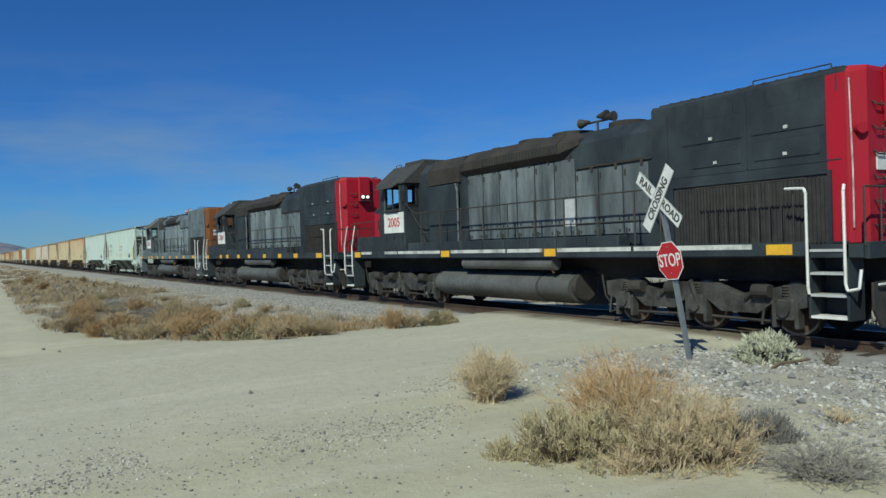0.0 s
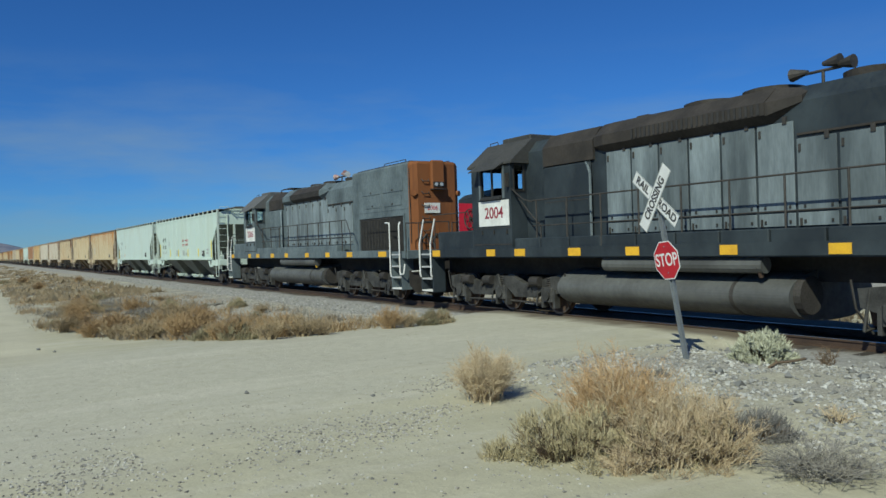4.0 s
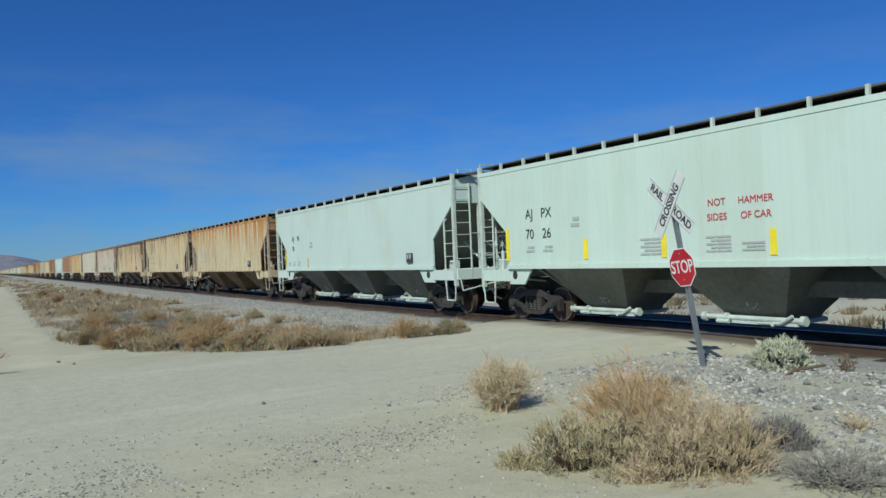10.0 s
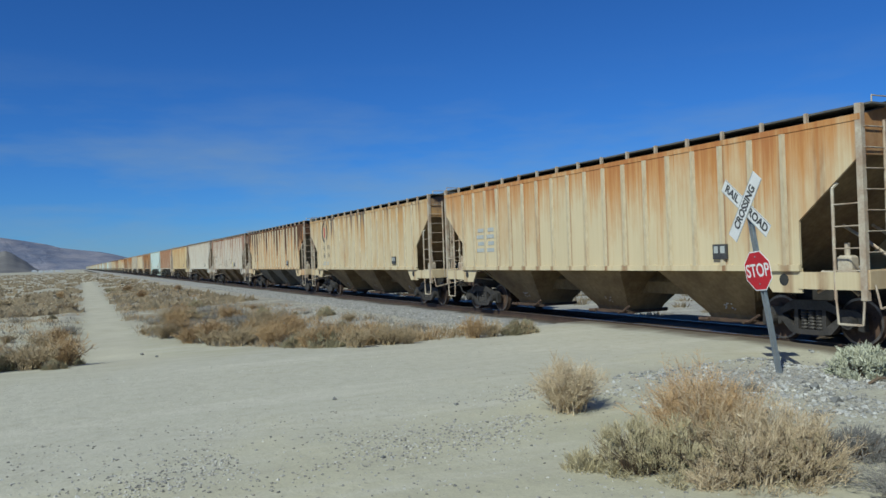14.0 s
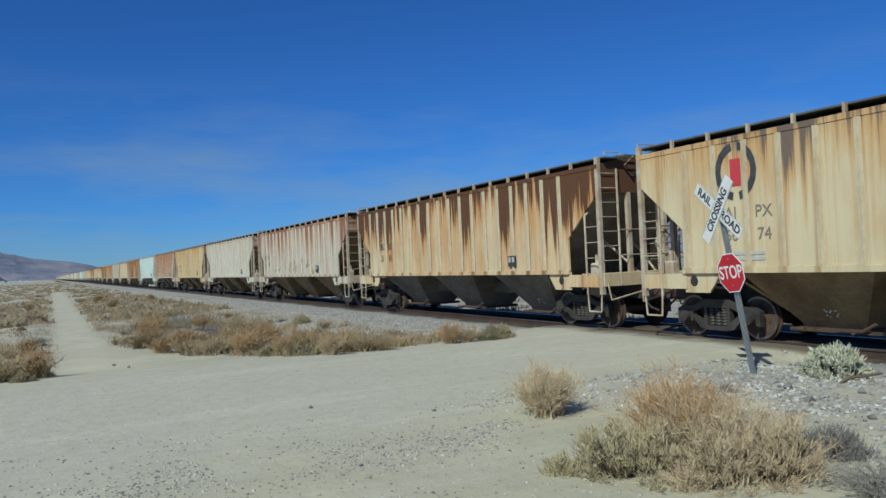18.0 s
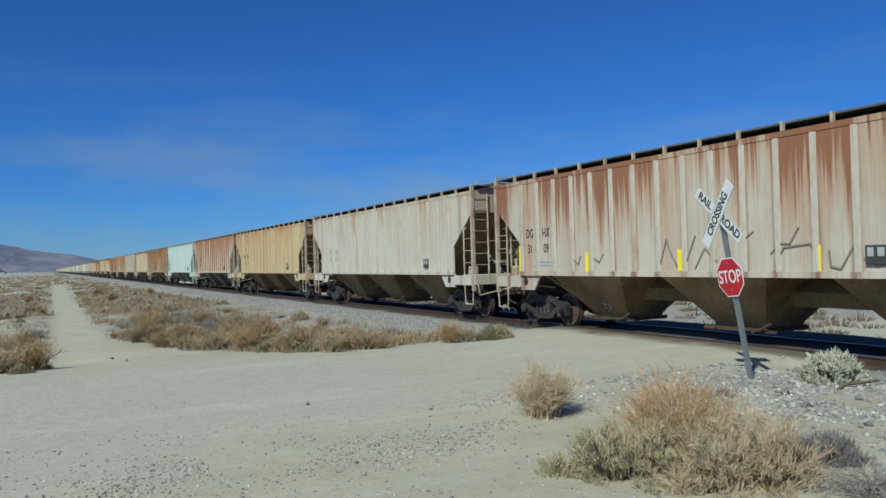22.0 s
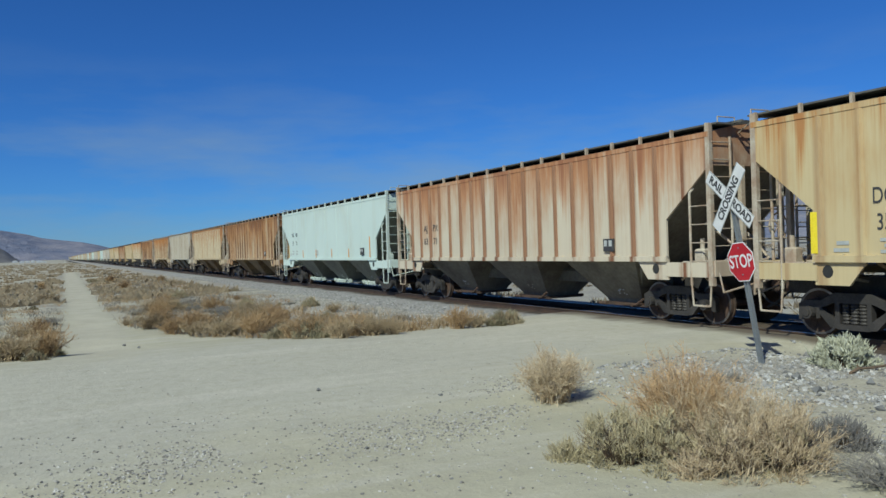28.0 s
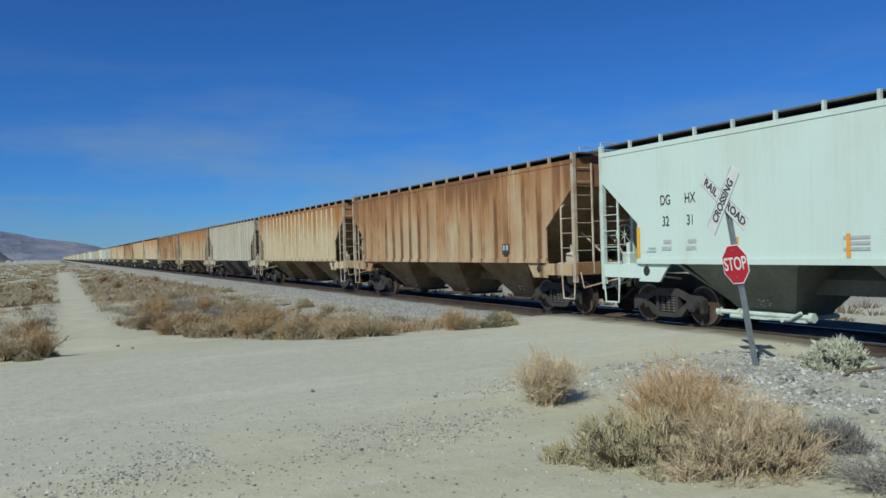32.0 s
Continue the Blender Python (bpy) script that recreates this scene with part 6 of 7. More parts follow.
        part("uncoupling_lever", Geo().bent([(-1.35, y + d * 0.1, 1.05), (-0.3, y + d * 0.15, 1.08), (-0.15, y + d * 0.3, 0.95)], 0.02, 5), WHITE, loco)
        for s in (-1, 1):
            part("end_rail", Geo().bent([(s * 1.45, y - d * 0.05, 1.7), (s * 1.45, y - d * 0.05, 2.68), (s * 0.40, y - d * 0.05, 2.68), (s * 0.40, y - d * 0.05, 1.7)], 0.02, 5).rod((s * 0.95, y - d * 0.05, 1.7), (s * 0.95, y - d * 0.05, 2.68), 0.018, 5), STEEL, loco)
        part("mu_cable", Geo().bent([(-0.9, y + d * 0.02, 1.7), (-0.92, y + d * 0.12, 2.1), (-0.75, y + d * 0.15, 2.3), (-0.6, y + d * 0.1, 1.9)], 0.03, 6), BLACK, loco)
    # tank and reservoirs
    tank = [(math.copysign(abs(math.cos(a)) ** 0.7, math.cos(a)) * 1.38, 0.74 + 0.48 * math.sin(a)) for a in (math.pi * (1 + k / 28) for k in range(56))]
    tk = part("fuel_tank", Geo().along_y(tank, 7.0, 13.4), TANK, loco, "long rounded grey fuel tank")
    for s in (-1, 1):
        part("tank_end_band", Geo().along_y([(x * 1.01, z if z > 0.4 else z - 0.005) for x, z in tank], 8.2, 8.28), STEEL, tk) if s < 0 else None
        part("air_reservoir", Geo().rod((s * 1.30, 7.5, 1.35), (s * 1.30, 11.7, 1.35), 0.165, 14), TANK, loco, "long cylindrical air reservoir")
        part("filler_pipe", Geo().rod((s * 1.30, 7.6, 1.12), (s * 1.38, 7.6, 1.30), 0.05, 8).rod((s * 1.38, 7.6, 1.30), (s * 1.40, 7.6, 1.33), 0.07, 8), YELLOW if number == "2006" else RUSTY, tk)
    part("tank_end_cap", Geo().rod((-0.9, 6.85, 0.78), (-0.9, 7.16, 0.78), 0.36, 18), STEEL, tk)
    for y in (3.2, 16.05):
        loco_truck(loco, y)
    tagged(loco, label, "locomotive", "locomotives of the train")
    return loco


TANK = plain("oily_tank_paint", (0.125, 0.128, 0.122), (0.06, 0.06, 0.057), 0.9, 0.6)
RED_HORN = plain("faded_red_horn", (0.30, 0.10, 0.09), (0.5, 0.45, 0.4), 6, 0.5)
LOCO_FIRST = 7.61
for number, hood, doors, end, nose, stripe, lamp, label in (
        ("2005", LOCO_DARK, LOCO_DOOR_SOOTY, LOCO_RED, LOCO_RED, True, LAMP, "sooty dark grey diesel locomotive, red hood end, white edge stripe"),
        ("2004", LOCO_DARK, LOCO_DOOR, LOCO_RED, LOCO_RED, False, LAMP, "dark grey diesel locomotive with a red hood end and lit headlights"),
        ("2006", LOCO_PALE, LOCO_PALE_DOOR, LOCO_RUST, LOCO_RUST, False, LAMP_OFF, "faded blue-grey diesel locomotive with an orange rusted hood end")):
    MOVERS.append((locomotive(number, hood, doors, end, nose, stripe, lamp, label), LOCO_FIRST + 21.54 * len([m for m in MOVERS if m[0].name.startswith("locomotive")])))

# ---- the crossing sign ----
SIGN_WHITE = plain("sign_white", (0.80, 0.80, 0.78), (0.68, 0.68, 0.66), 5, 0.5, bump=0)
SIGN_RED = plain("sign_red", (0.50, 0.012, 0.025), (0.42, 0.012, 0.025), 5, 0.45, bump=0)
GALV = plain("galvanised_steel", (0.30, 0.33, 0.36), (0.22, 0.24, 0.26), 6, 0.5, 0.5)


def crossing_sign():
    sign = new("crossing_sign", None)
    prof = [(-0.04, -0.03), (-0.03, -0.03), (-0.022, 0.02), (0.022, 0.02), (0.03, -0.03), (0.04, -0.03), (0.03, 0.032), (-0.03, 0.032)]
    part("post", Geo().loft([[(x, y, z) for x, y in prof] for z in (-0.3, 2.80)]), GALV, sign, "leaning galvanised channel post")
    # stop plate: an octagon
    z0, r = 1.60, 0.305 / math.cos(math.pi / 8)
    def octagon(rr, y0, y1):
        ang = [math.pi / 8 + k * math.pi / 4 for k in range(8)]
        return Geo().loft([[(rr * math.cos(a), y, z0 + rr * math.sin(a)) for a in ang] for y in (y1, y0)])
    plate = part("stop_plate", octagon(r, -0.042, -0.038), SIGN_WHITE, sign, "red eight-sided stop sign with a white rim")
    part("red_field", octagon(r * 0.945, -0.0445, -0.042), SIGN_RED, plate)
    lettering("letters", "STOP", 0.285, SIGN_WHITE, plate, (0, -0.0455, z0), (90, 0, 0), 0.80, 0.0008, 0.004)
    for z in (z0 - 0.2, z0 + 0.22):
        part("bolt", Geo().rod((0, -0.044, z), (0, -0.054, z), 0.012, 8), GALV, plate)
    # crossbuck: two blades
    zc = 2.60
    for tilt, y, words in ((45, -0.05, (("RAIL", -0.36), ("ROAD", 0.33))), (-45, -0.062, (("CROSSING", 0.0),))):
        ang = radians(tilt)
        def at(u, v, yy):
            return (u * math.cos(ang) + v * math.sin(ang), yy, zc - u * math.sin(ang) + v * math.cos(ang))
        g = Geo().loft([[at(u, v, yy) for u, v in ((-0.61, -0.115), (0.61, -0.115), (0.61, 0.115), (-0.61, 0.115))] for yy in (y, y - 0.004)])
        blade = part("crossbuck_blade", g, SIGN_WHITE, sign, "white blade with black capitals")
        for text, u in words:
            p = at(u, 0, y - 0.0055)
            lettering("letters", text, 0.185, INK, blade, p, (90, tilt, 0), 0.92 if len(text) > 4 else 0.95, 0.0008, 0.006)
        edge = Geo()
        for u0, u1, v0, v1 in ((-0.61, 0.61, 0.100, 0.115), (-0.61, 0.61, -0.115, -0.100)):
            edge.loft([[at(u, v, yy) for u, v in ((u0, v0), (u1, v0), (u1, v1), (u0, v1))] for yy in (y - 0.004, y - 0.0052)])
        part("blade_edge", edge, PALEINK, blade)
    tagged(sign, "leaning railroad crossing sign with a stop plate on a steel post", "crossing sign")
    return sign


SIGN_AT = (9.62, 8.28)
sign = crossing_sign()
sign.matrix_world = pose(SIGN_AT[0], SIGN_AT[1], -0.02, 0, 0, 0) @ Matrix.Rotation(radians(-8), 4, (0.755, 0.656, 0)) @ pose(0, 0, 0, 0, 0, -101)

# ---- shrubs and stones ----
DRY = islands("dry_straw_stems", [(0.44, 0.34, 0.205), (0.54, 0.435, 0.285), (0.33, 0.24, 0.135), (0.62, 0.52, 0.36), (0.48, 0.355, 0.205)], 0.85, 0)
ORANGE = islands("rusty_dry_stems", [(0.48, 0.31, 0.145), (0.57, 0.40, 0.21), (0.37, 0.22, 0.10), (0.62, 0.47, 0.28)], 0.85, 0)
OLIVE = islands("olive_grey_leaves", [(0.38, 0.325, 0.185), (0.47, 0.405, 0.245), (0.27, 0.23, 0.125), (0.54, 0.465, 0.29), (0.42, 0.34, 0.19)], 0.85, 0)
SAGE = islands("pale_sage_leaves", [(0.38, 0.39, 0.28), (0.50, 0.50, 0.37), (0.26, 0.27, 0.18), (0.58, 0.57, 0.44)], 0.85, 0)
GREY = islands("grey_dead_twigs", [(0.22, 0.20, 0.17), (0.31, 0.29, 0.25), (0.15, 0.14, 0.12), (0.37, 0.34, 0.29)], 0.9, 0)
TWIG_GREY = islands("dark_grey_twigs", [(0.13, 0.125, 0.12), (0.20, 0.19, 0.175), (0.09, 0.085, 0.08)], 0.9, 0)
TWIG = islands("brown_twigs", [(0.13, 0.09, 0.055), (0.20, 0.14, 0.09), (0.09, 0.065, 0.045)], 0.9, 0)


def stems(g, rng, cx, cy, r, hgt, n, width, spread=0.9, curl=0.25, seg=3, start=0.0):
    """Thin three-sided stems that fan out from a root."""
    for _ in range(n):
        a = rng.uniform(0, 2 * math.pi)
        root = r * 0.35 * math.sqrt(rng.random())
        out = spread * rng.random() ** 0.6
        top = hgt * rng.uniform(0.55, 1.05) * (1 - 0.38 * out * out)
        x, y = cx + root * math.cos(a), cy + root * math.sin(a)
        reach = r * out
        bend = rng.uniform(-curl, curl)
        w = width * rng.uniform(0.6, 1.3)
        rings = []
        for k in range(seg + 1):
            u = start + (1 - start) * k / seg
            px = x + math.cos(a + bend * u) * reach * u ** 1.3 + rng.uniform(-1, 1) * 0.012
            py = y + math.sin(a + bend * u) * reach * u ** 1.3 + rng.uniform(-1, 1) * 0.012
            pz = top * u
            ww = w * (1 - 0.75 * u)
            rings.append([(px + ww * math.cos(t), py + ww * math.sin(t), pz) for t in (0.3, 2.4, 4.5)])
        g.loft(rings, False)


def tufts(g, rng, cx, cy, r, hgt, n, each, length, width, up=0.7, core=0.5):
    """A crown of many small tufts of fine twig ends, with gaps between them."""
    lobes = [(rng.uniform(0, 6.28), rng.uniform(0.78, 1.2)) for _ in range(6)]
    for _ in range(n):
        a = rng.uniform(0, 2 * math.pi)
        el = math.asin(rng.random() ** 0.8)
        lobe = 1.0
        for la, lk in lobes:
            d = abs((a - la + math.pi) % (2 * math.pi) - math.pi)
            if d < 0.6:
                lobe *= 1 + (lk - 1) * (1 - d / 0.6)
        q = (core + (1 - core) * rng.random() ** 0.6) * lobe
        size = length * rng.uniform(0.75, 1.3)
        out = Vector((math.cos(el) * math.cos(a), math.cos(el) * math.sin(a), math.sin(el)))
        p = Vector((cx + r * q * out.x, cy + r * q * out.y, max(0.02, hgt * q * out.z - size * 0.5)))
        axis = (out + Vector((rng.uniform(-0.4, 0.4), rng.uniform(-0.4, 0.4), up))).normalized()
        for _k in range(each):
            d = (axis + Vector((rng.gauss(0, 0.42), rng.gauss(0, 0.42), rng.gauss(0, 0.34)))).normalized()
            s = size * rng.uniform(0.4, 1.1)
            bend = Vector((rng.gauss(0, 0.16), rng.gauss(0, 0.16), 0.12)) * s
            w = width * rng.uniform(0.7, 1.4)
            side = d.orthogonal().normalized()
            third = d.cross(side)
            root = p + Vector((rng.gauss(0, 0.2), rng.gauss(0, 0.2), rng.gauss(0, 0.16))) * size * 1.7
            mid, tip = root + d * s * 0.5, root + d * s + bend
            g.add([root + side * w, root - side * w * 0.5 + third * w, root - side * w * 0.5 - third * w,
                   mid + side * w * 1.1, mid - side * w * 0.55 + third * w, mid - side * w * 0.55 - third * w, tip],
                  [(0, 1, 4, 3), (1, 2, 5, 4), (2, 0, 3, 5), (3, 4, 6), (4, 5, 6), (5, 3, 6)])


def raw_part(name, g, material, parent):
    me = bpy.data.meshes.new(name)
    me.from_pydata(g.v, [], g.f)
    me.materials.append(material)
    me.update()
    ob = new(name, me)
    ob.parent = parent
    return ob


def shrub(label, seed, r, hgt, skin, n, each, length=0.16, width=0.0035, up=0.7, twigs=60, second=None):
    rng = random.Random(seed)
    ob = new("desert_shrub", None)
    if twigs:
        g = Geo()
        stems(g, rng, 0, 0, r * 0.85, hgt * 0.85, twigs, 0.008, 0.9, 0.4)
        raw_part("brushwood", g, TWIG if skin is not GREY else GREY, ob)
    g = Geo()
    tufts(g, rng, 0, 0, r, hgt, n, each, length, width, up)
    raw_part("dry_brush", g, skin, ob)
    if second:
        g = Geo()
        tufts(g, rng, 0, 0, r * 0.95, hgt * 0.95, n // 3, each, length, width, up)
        raw_part("foliage", g, second, ob)
    tagged(ob, label, "shrub", "desert shrubs")
    return ob


def place(ob, x, y, rz=0.0, s=1.0, tall=1.0):
    ob.matrix_basis = pose(x, y, ground_z(x, y) - 0.02, 0, 0, rz) @ Matrix.Diagonal((s, s, s * tall, 1))


def wisps(g, rng, cx, cy, r, hgt, n, width, twigs=7, lean=0.75, fine=0.22):
    """Fanned stems that branch into many thin twigs, open enough to see through."""
    def blade(p, q, w0, w1):
        d = (q - p).normalized()
        side = d.orthogonal().normalized()
        third = d.cross(side)
        a = [p + side * w0, p - side * w0 * 0.5 + third * w0 * 0.87, p - side * w0 * 0.5 - third * w0 * 0.87]
        b = [q + side * w1, q - side * w1 * 0.5 + third * w1 * 0.87, q - side * w1 * 0.5 - third * w1 * 0.87]
        g.add(a + b, [(0, 1, 4, 3), (1, 2, 5, 4), (2, 0, 3, 5)])
    for _ in range(n):
        a = rng.uniform(0, 2 * math.pi)
        out = lean * rng.random() ** 0.55
        root = Vector((cx + r * 0.3 * rng.gauss(0, 0.6), cy + r * 0.3 * rng.gauss(0, 0.6), 0.0))
        top = hgt * rng.uniform(0.55, 1.0) * (1 - 0.45 * out * out)
        pts = [root]
        for k in (1, 2, 3, 4):
            u = k / 4
            pts.append(root + Vector((math.cos(a) * r * out * u ** 1.25 + rng.gauss(0, 0.018), math.sin(a) * r * out * u ** 1.25 + rng.gauss(0, 0.018), top * u ** 0.9)))
        for k in range(4):
            blade(pts[k], pts[k + 1], width * (1.5 - 0.3 * k), width * (1.2 - 0.3 * k))
        for _k in range(twigs):
            u = rng.uniform(1.0, 3.99)
            k = int(u)
            p = pts[k].lerp(pts[k + 1], u - k)
            d = ((pts[k + 1] - pts[k]).normalized() * 0.8 + Vector((rng.gauss(0, 0.55), rng.gauss(0, 0.55), rng.gauss(0.15, 0.4)))).normalized()
            q = p + d * hgt * fine * rng.uniform(0.5, 1.2)
            if q.z < 0.01:
                continue
            blade(p, q, width * 0.7, width * 0.25)
            for _j in range(2):
                p2 = p.lerp(q, rng.uniform(0.4, 0.9))
                q2 = p2 + (d + Vector((rng.gauss(0, 0.7), rng.gauss(0, 0.7), rng.gauss(0, 0.6)))).normalized() * hgt * fine * 0.4
                blade(p2, q2, width * 0.5, width * 0.2)


# the big mixed clump beside the road
rng = random.Random(3)
clump = new("desert_shrub", None)
g = Geo()
for cx, cy, r, hh, n in ((0.10, 0.52, 0.52, 0.92, 210), (0.40, 0.42, 0.42, 0.78, 110), (-0.12, 0.40, 0.36, 0.70, 50)):
    wisps(g, rng, cx, cy, r, hh, n, 0.0034, 9, 0.85, 0.20)
raw_part("dry_brush", g, ORANGE, clump)
g = Geo()
for cx, cy, r, hh, n in ((0.42, -0.24, 0.42, 0.52, 75), (0.82, -0.12, 0.42, 0.56, 85), (0.62, 0.12, 0.42, 0.70, 60), (0.12, 0.12, 0.40, 0.66, 34), (0.05, -0.42, 0.22, 0.24, 22)):
    tufts(g, rng, cx, cy, r, hh, int(n * 0.95), 26, 0.085, 0.0022, 0.9, 0.35)
    wisps(g, rng, cx, cy, r * 1.05, hh * 1.12, 80, 0.003, 8, 0.95, 0.2)
raw_part("straw_brush", g, DRY, clump)
g = Geo()
for cx, cy, r, hh, n in ((-0.58, 0.02, 0.36, 0.50, 75), (-0.22, -0.16, 0.34, 0.54, 65), (-0.95, 0.06, 0.20, 0.20, 26), (-0.40, 0.22, 0.32, 0.50, 45), (0.22, -0.10, 0.30, 0.46, 26), (0.80, -0.20, 0.36, 0.42, 20)):
    tufts(g, rng, cx, cy, r, hh, int(n * 1.15), 28, 0.075, 0.0027, 1.0, 0.35)
raw_part("foliage", g, OLIVE, clump)
g = Geo()
for cx, cy, r, hh, n in ((-0.5, 0, 0.40, 0.40, 110), (0.3, -0.15, 0.5, 0.42, 130), (0.2, 0.5, 0.5, 0.6, 70), (0.8, -0.1, 0.42, 0.45, 110)):
    stems(g, rng, cx, cy, r, hh, n, 0.008, 0.9, 0.5)
raw_part("brushwood", g, TWIG, clump)
tagged(clump, "broad dry shrub clump, orange stems behind olive tufts", "shrub", "desert shrubs")
clump.matrix_basis = pose(4.78, 4.98, ground_z(4.78, 4.98) - 0.02, 0, 0, -37)


def wispy_shrub(label, seed, r, hgt, skin, n, width=0.0032, twigs=9, lean=0.8, dark=None):
    rng = random.Random(seed)
    ob = new("desert_shrub", None)
    g = Geo()
    wisps(g, rng, 0, 0, r, hgt, n, width, twigs, lean)
    raw_part("dry_brush", g, skin, ob)
    g = Geo()
    stems(g, rng, 0, 0, r * 0.7, hgt * 0.6, n // 3, 0.006, 0.8, 0.4)
    raw_part("brushwood", g, dark or TWIG, ob)
    tagged(ob, label, "shrub", "desert shrubs")
    return ob


place(wispy_shrub("straw-coloured wispy dry shrub on open sand", 31, 0.46, 0.66, DRY, 240, 0.0034, 12, 0.9, ORANGE), 5.40, 7.80)
place(shrub("round pale sage shrub on gravel", 32, 0.46, 0.50, SAGE, 120, 34, 0.09, 0.007, 0.8), 10.35, 7.42)
place(shrub("dark grey dead shrub among stones", 33, 0.38, 0.28, TWIG_GREY, 80, 30, 0.08, 0.0028, 0.8), 6.35, 4.66)
place(wispy_shrub("grey dead shrub among stones", 34, 0.62, 0.30, GREY, 170, 0.0034, 9, 0.95, TWIG_GREY), 5.75, 3.62)
place(wispy_shrub("small brown dry shrub on gravel", 35, 0.20, 0.34, TWIG, 22, 0.004), 10.6, 6.55)
place(wispy_shrub("small straw-coloured dry shrub on gravel", 36, 0.30, 0.22, DRY, 26, 0.0032), 7.5, 4.55)
place(shrub("low grey shrub behind the crossing sign", 37, 0.25, 0.14, GREY, 22, 22, 0.08), 8.1, 7.6)

SCRUB_TAN = islands("weathered_straw_scrub", [(0.33, 0.25, 0.145), (0.40, 0.315, 0.19), (0.26, 0.19, 0.105), (0.45, 0.36, 0.23)], 0.9, 0)
SCRUB_BROWN = islands("rust_brown_scrub", [(0.36, 0.235, 0.11), (0.43, 0.30, 0.155), (0.28, 0.175, 0.085), (0.47, 0.345, 0.195)], 0.9, 0)
SCRUB_OLIVE = islands("dull_olive_scrub", [(0.25, 0.225, 0.13), (0.32, 0.285, 0.175), (0.19, 0.17, 0.10), (0.37, 0.32, 0.20)], 0.9, 0)
KINDS = [
    wispy_shrub("straw-coloured dry shrub beside the track", 41, 0.44, 0.58, SCRUB_TAN, 70, 0.006, 9, 0.95),
    wispy_shrub("orange-brown dry shrub beside the track", 42, 0.46, 0.64, SCRUB_BROWN, 80, 0.006, 9, 0.9),
    shrub("olive shrub with straw tips beside the track", 43, 0.38, 0.36, SCRUB_OLIVE, 46, 20, 0.14, 0.006, 0.9, 40, SCRUB_TAN),
    wispy_shrub("grey-olive low shrub beside the track", 44, 0.46, 0.34, GREY, 70, 0.006, 9, 1.0, SCRUB_OLIVE),
]
rng = random.Random(77)
spots = [  # kind, x, y, size: the fringe along the far side of the road
    (1, 4.95, 16.75, 1.0), (0, 5.7, 16.6, 0.7), (2, 5.3, 17.5, 1.0), (0, 6.55, 16.75, 0.75), (1, 6.2, 17.5, 0.95), (0, 6.95, 16.6, 0.5),
    (0, 3.9, 17.9, 0.8), (1, 4.35, 17.3, 0.75), (2, 3.3, 18.9, 0.7), (0, 2.9, 19.9, 0.7), (3, 2.7, 20.6, 0.6), (1, 3.5, 19.6, 0.9), (0, 2.5, 21.5, 0.8),
    (2, 9.75, 16.4, 0.8), (0, 9.15, 16.45, 0.6), (1, 8.65, 16.5, 0.65), (2, 10.2, 16.55, 0.7), (2, 4.7, 18.6, 1.1), (3, 5.8, 18.4, 1.1), (1, 3.9, 20.2, 1.1),
    (0, -0.9, 18.6, 1.0), (1, -0.4, 19.4, 0.9), (2, -1.5, 19.3, 1.1), (1, -2.1, 18.3, 1.1), (0, -1.2, 20.4, 1.0), (2, -0.25, 20.3, 0.7), (0, -2.9, 19.2, 1.2), (2, -0.5, 17.7, 0.5),
]
spots = [s for s in spots if s[1] < 1 or s[2] > scrub_edge(s[1]) - 0.6]
spots += [(0, 4.1, 21.9, 1.0), (1, 4.6, 20.6, 0.9), (0, 3.5, 22.9, 0.9), (1, 3.0, 23.9, 0.8), (0, 2.5, 26.0, 0.8), (2, 5.0, 19.2, 1.0), (0, 5.3, 18.2, 0.8), (3, 4.4, 22.6, 0.9)]
while len(spots) < 120:
    x, y = rng.uniform(2.4, 8.4), 17.5 + 20 * rng.random() ** 1.15
    if abs(x - road_line(y)) < 1.2 or y < scrub_edge(x) or (x > 6.8 and rng.random() < 0.75):
        continue
    if noise.noise((x * 0.55, y * 0.40, 31)) < -0.05:
        continue
    spots.append((rng.choice((0, 1, 2, 2, 3, 3, 3, 3)), x, y, 0.35 + 0.75 * rng.random() ** 1.4))
while len(spots) < 180:
    x, y = rng.uniform(1.9, 8.8), 18.5 + 16 * rng.random()
    if abs(x - road_line(y)) < 1.0 or y < scrub_edge(x):
        continue
    spots.append((rng.choice((2, 3, 3, 3, 0)), x, y, rng.uniform(0.25, 0.6)))
while len(spots) < 290:
    y = 22 + 60 * rng.random() ** 1.5
    x = rng.uniform(-16, 10.2) if y > 26 else rng.uniform(2.2, 9.8)
    if abs(x - road_line(y)) < 1.0 or (x > 1 and y < scrub_edge(x)) or (x > 9.6 - 0.01 * y):
        continue
    if (x > 7.0 and rng.random() < 0.8) or noise.noise((x * 0.3, y * 0.25, 33)) < -0.08:
        continue
    spots.append((rng.choice((0, 0, 1, 2, 3, 3)), x, y, rng.uniform(0.4, 1.15)))
used = set()
for k, x, y, s in spots:
    ob = KINDS[k] if k not in used else copy_thing(KINDS[k], pose(0, 0, 0))
    used.add(k)
    place(ob, x, y, rng.uniform(0, 360), s * (1.35 if k < 2 else 1.1), rng.uniform(0.75, 1.2))


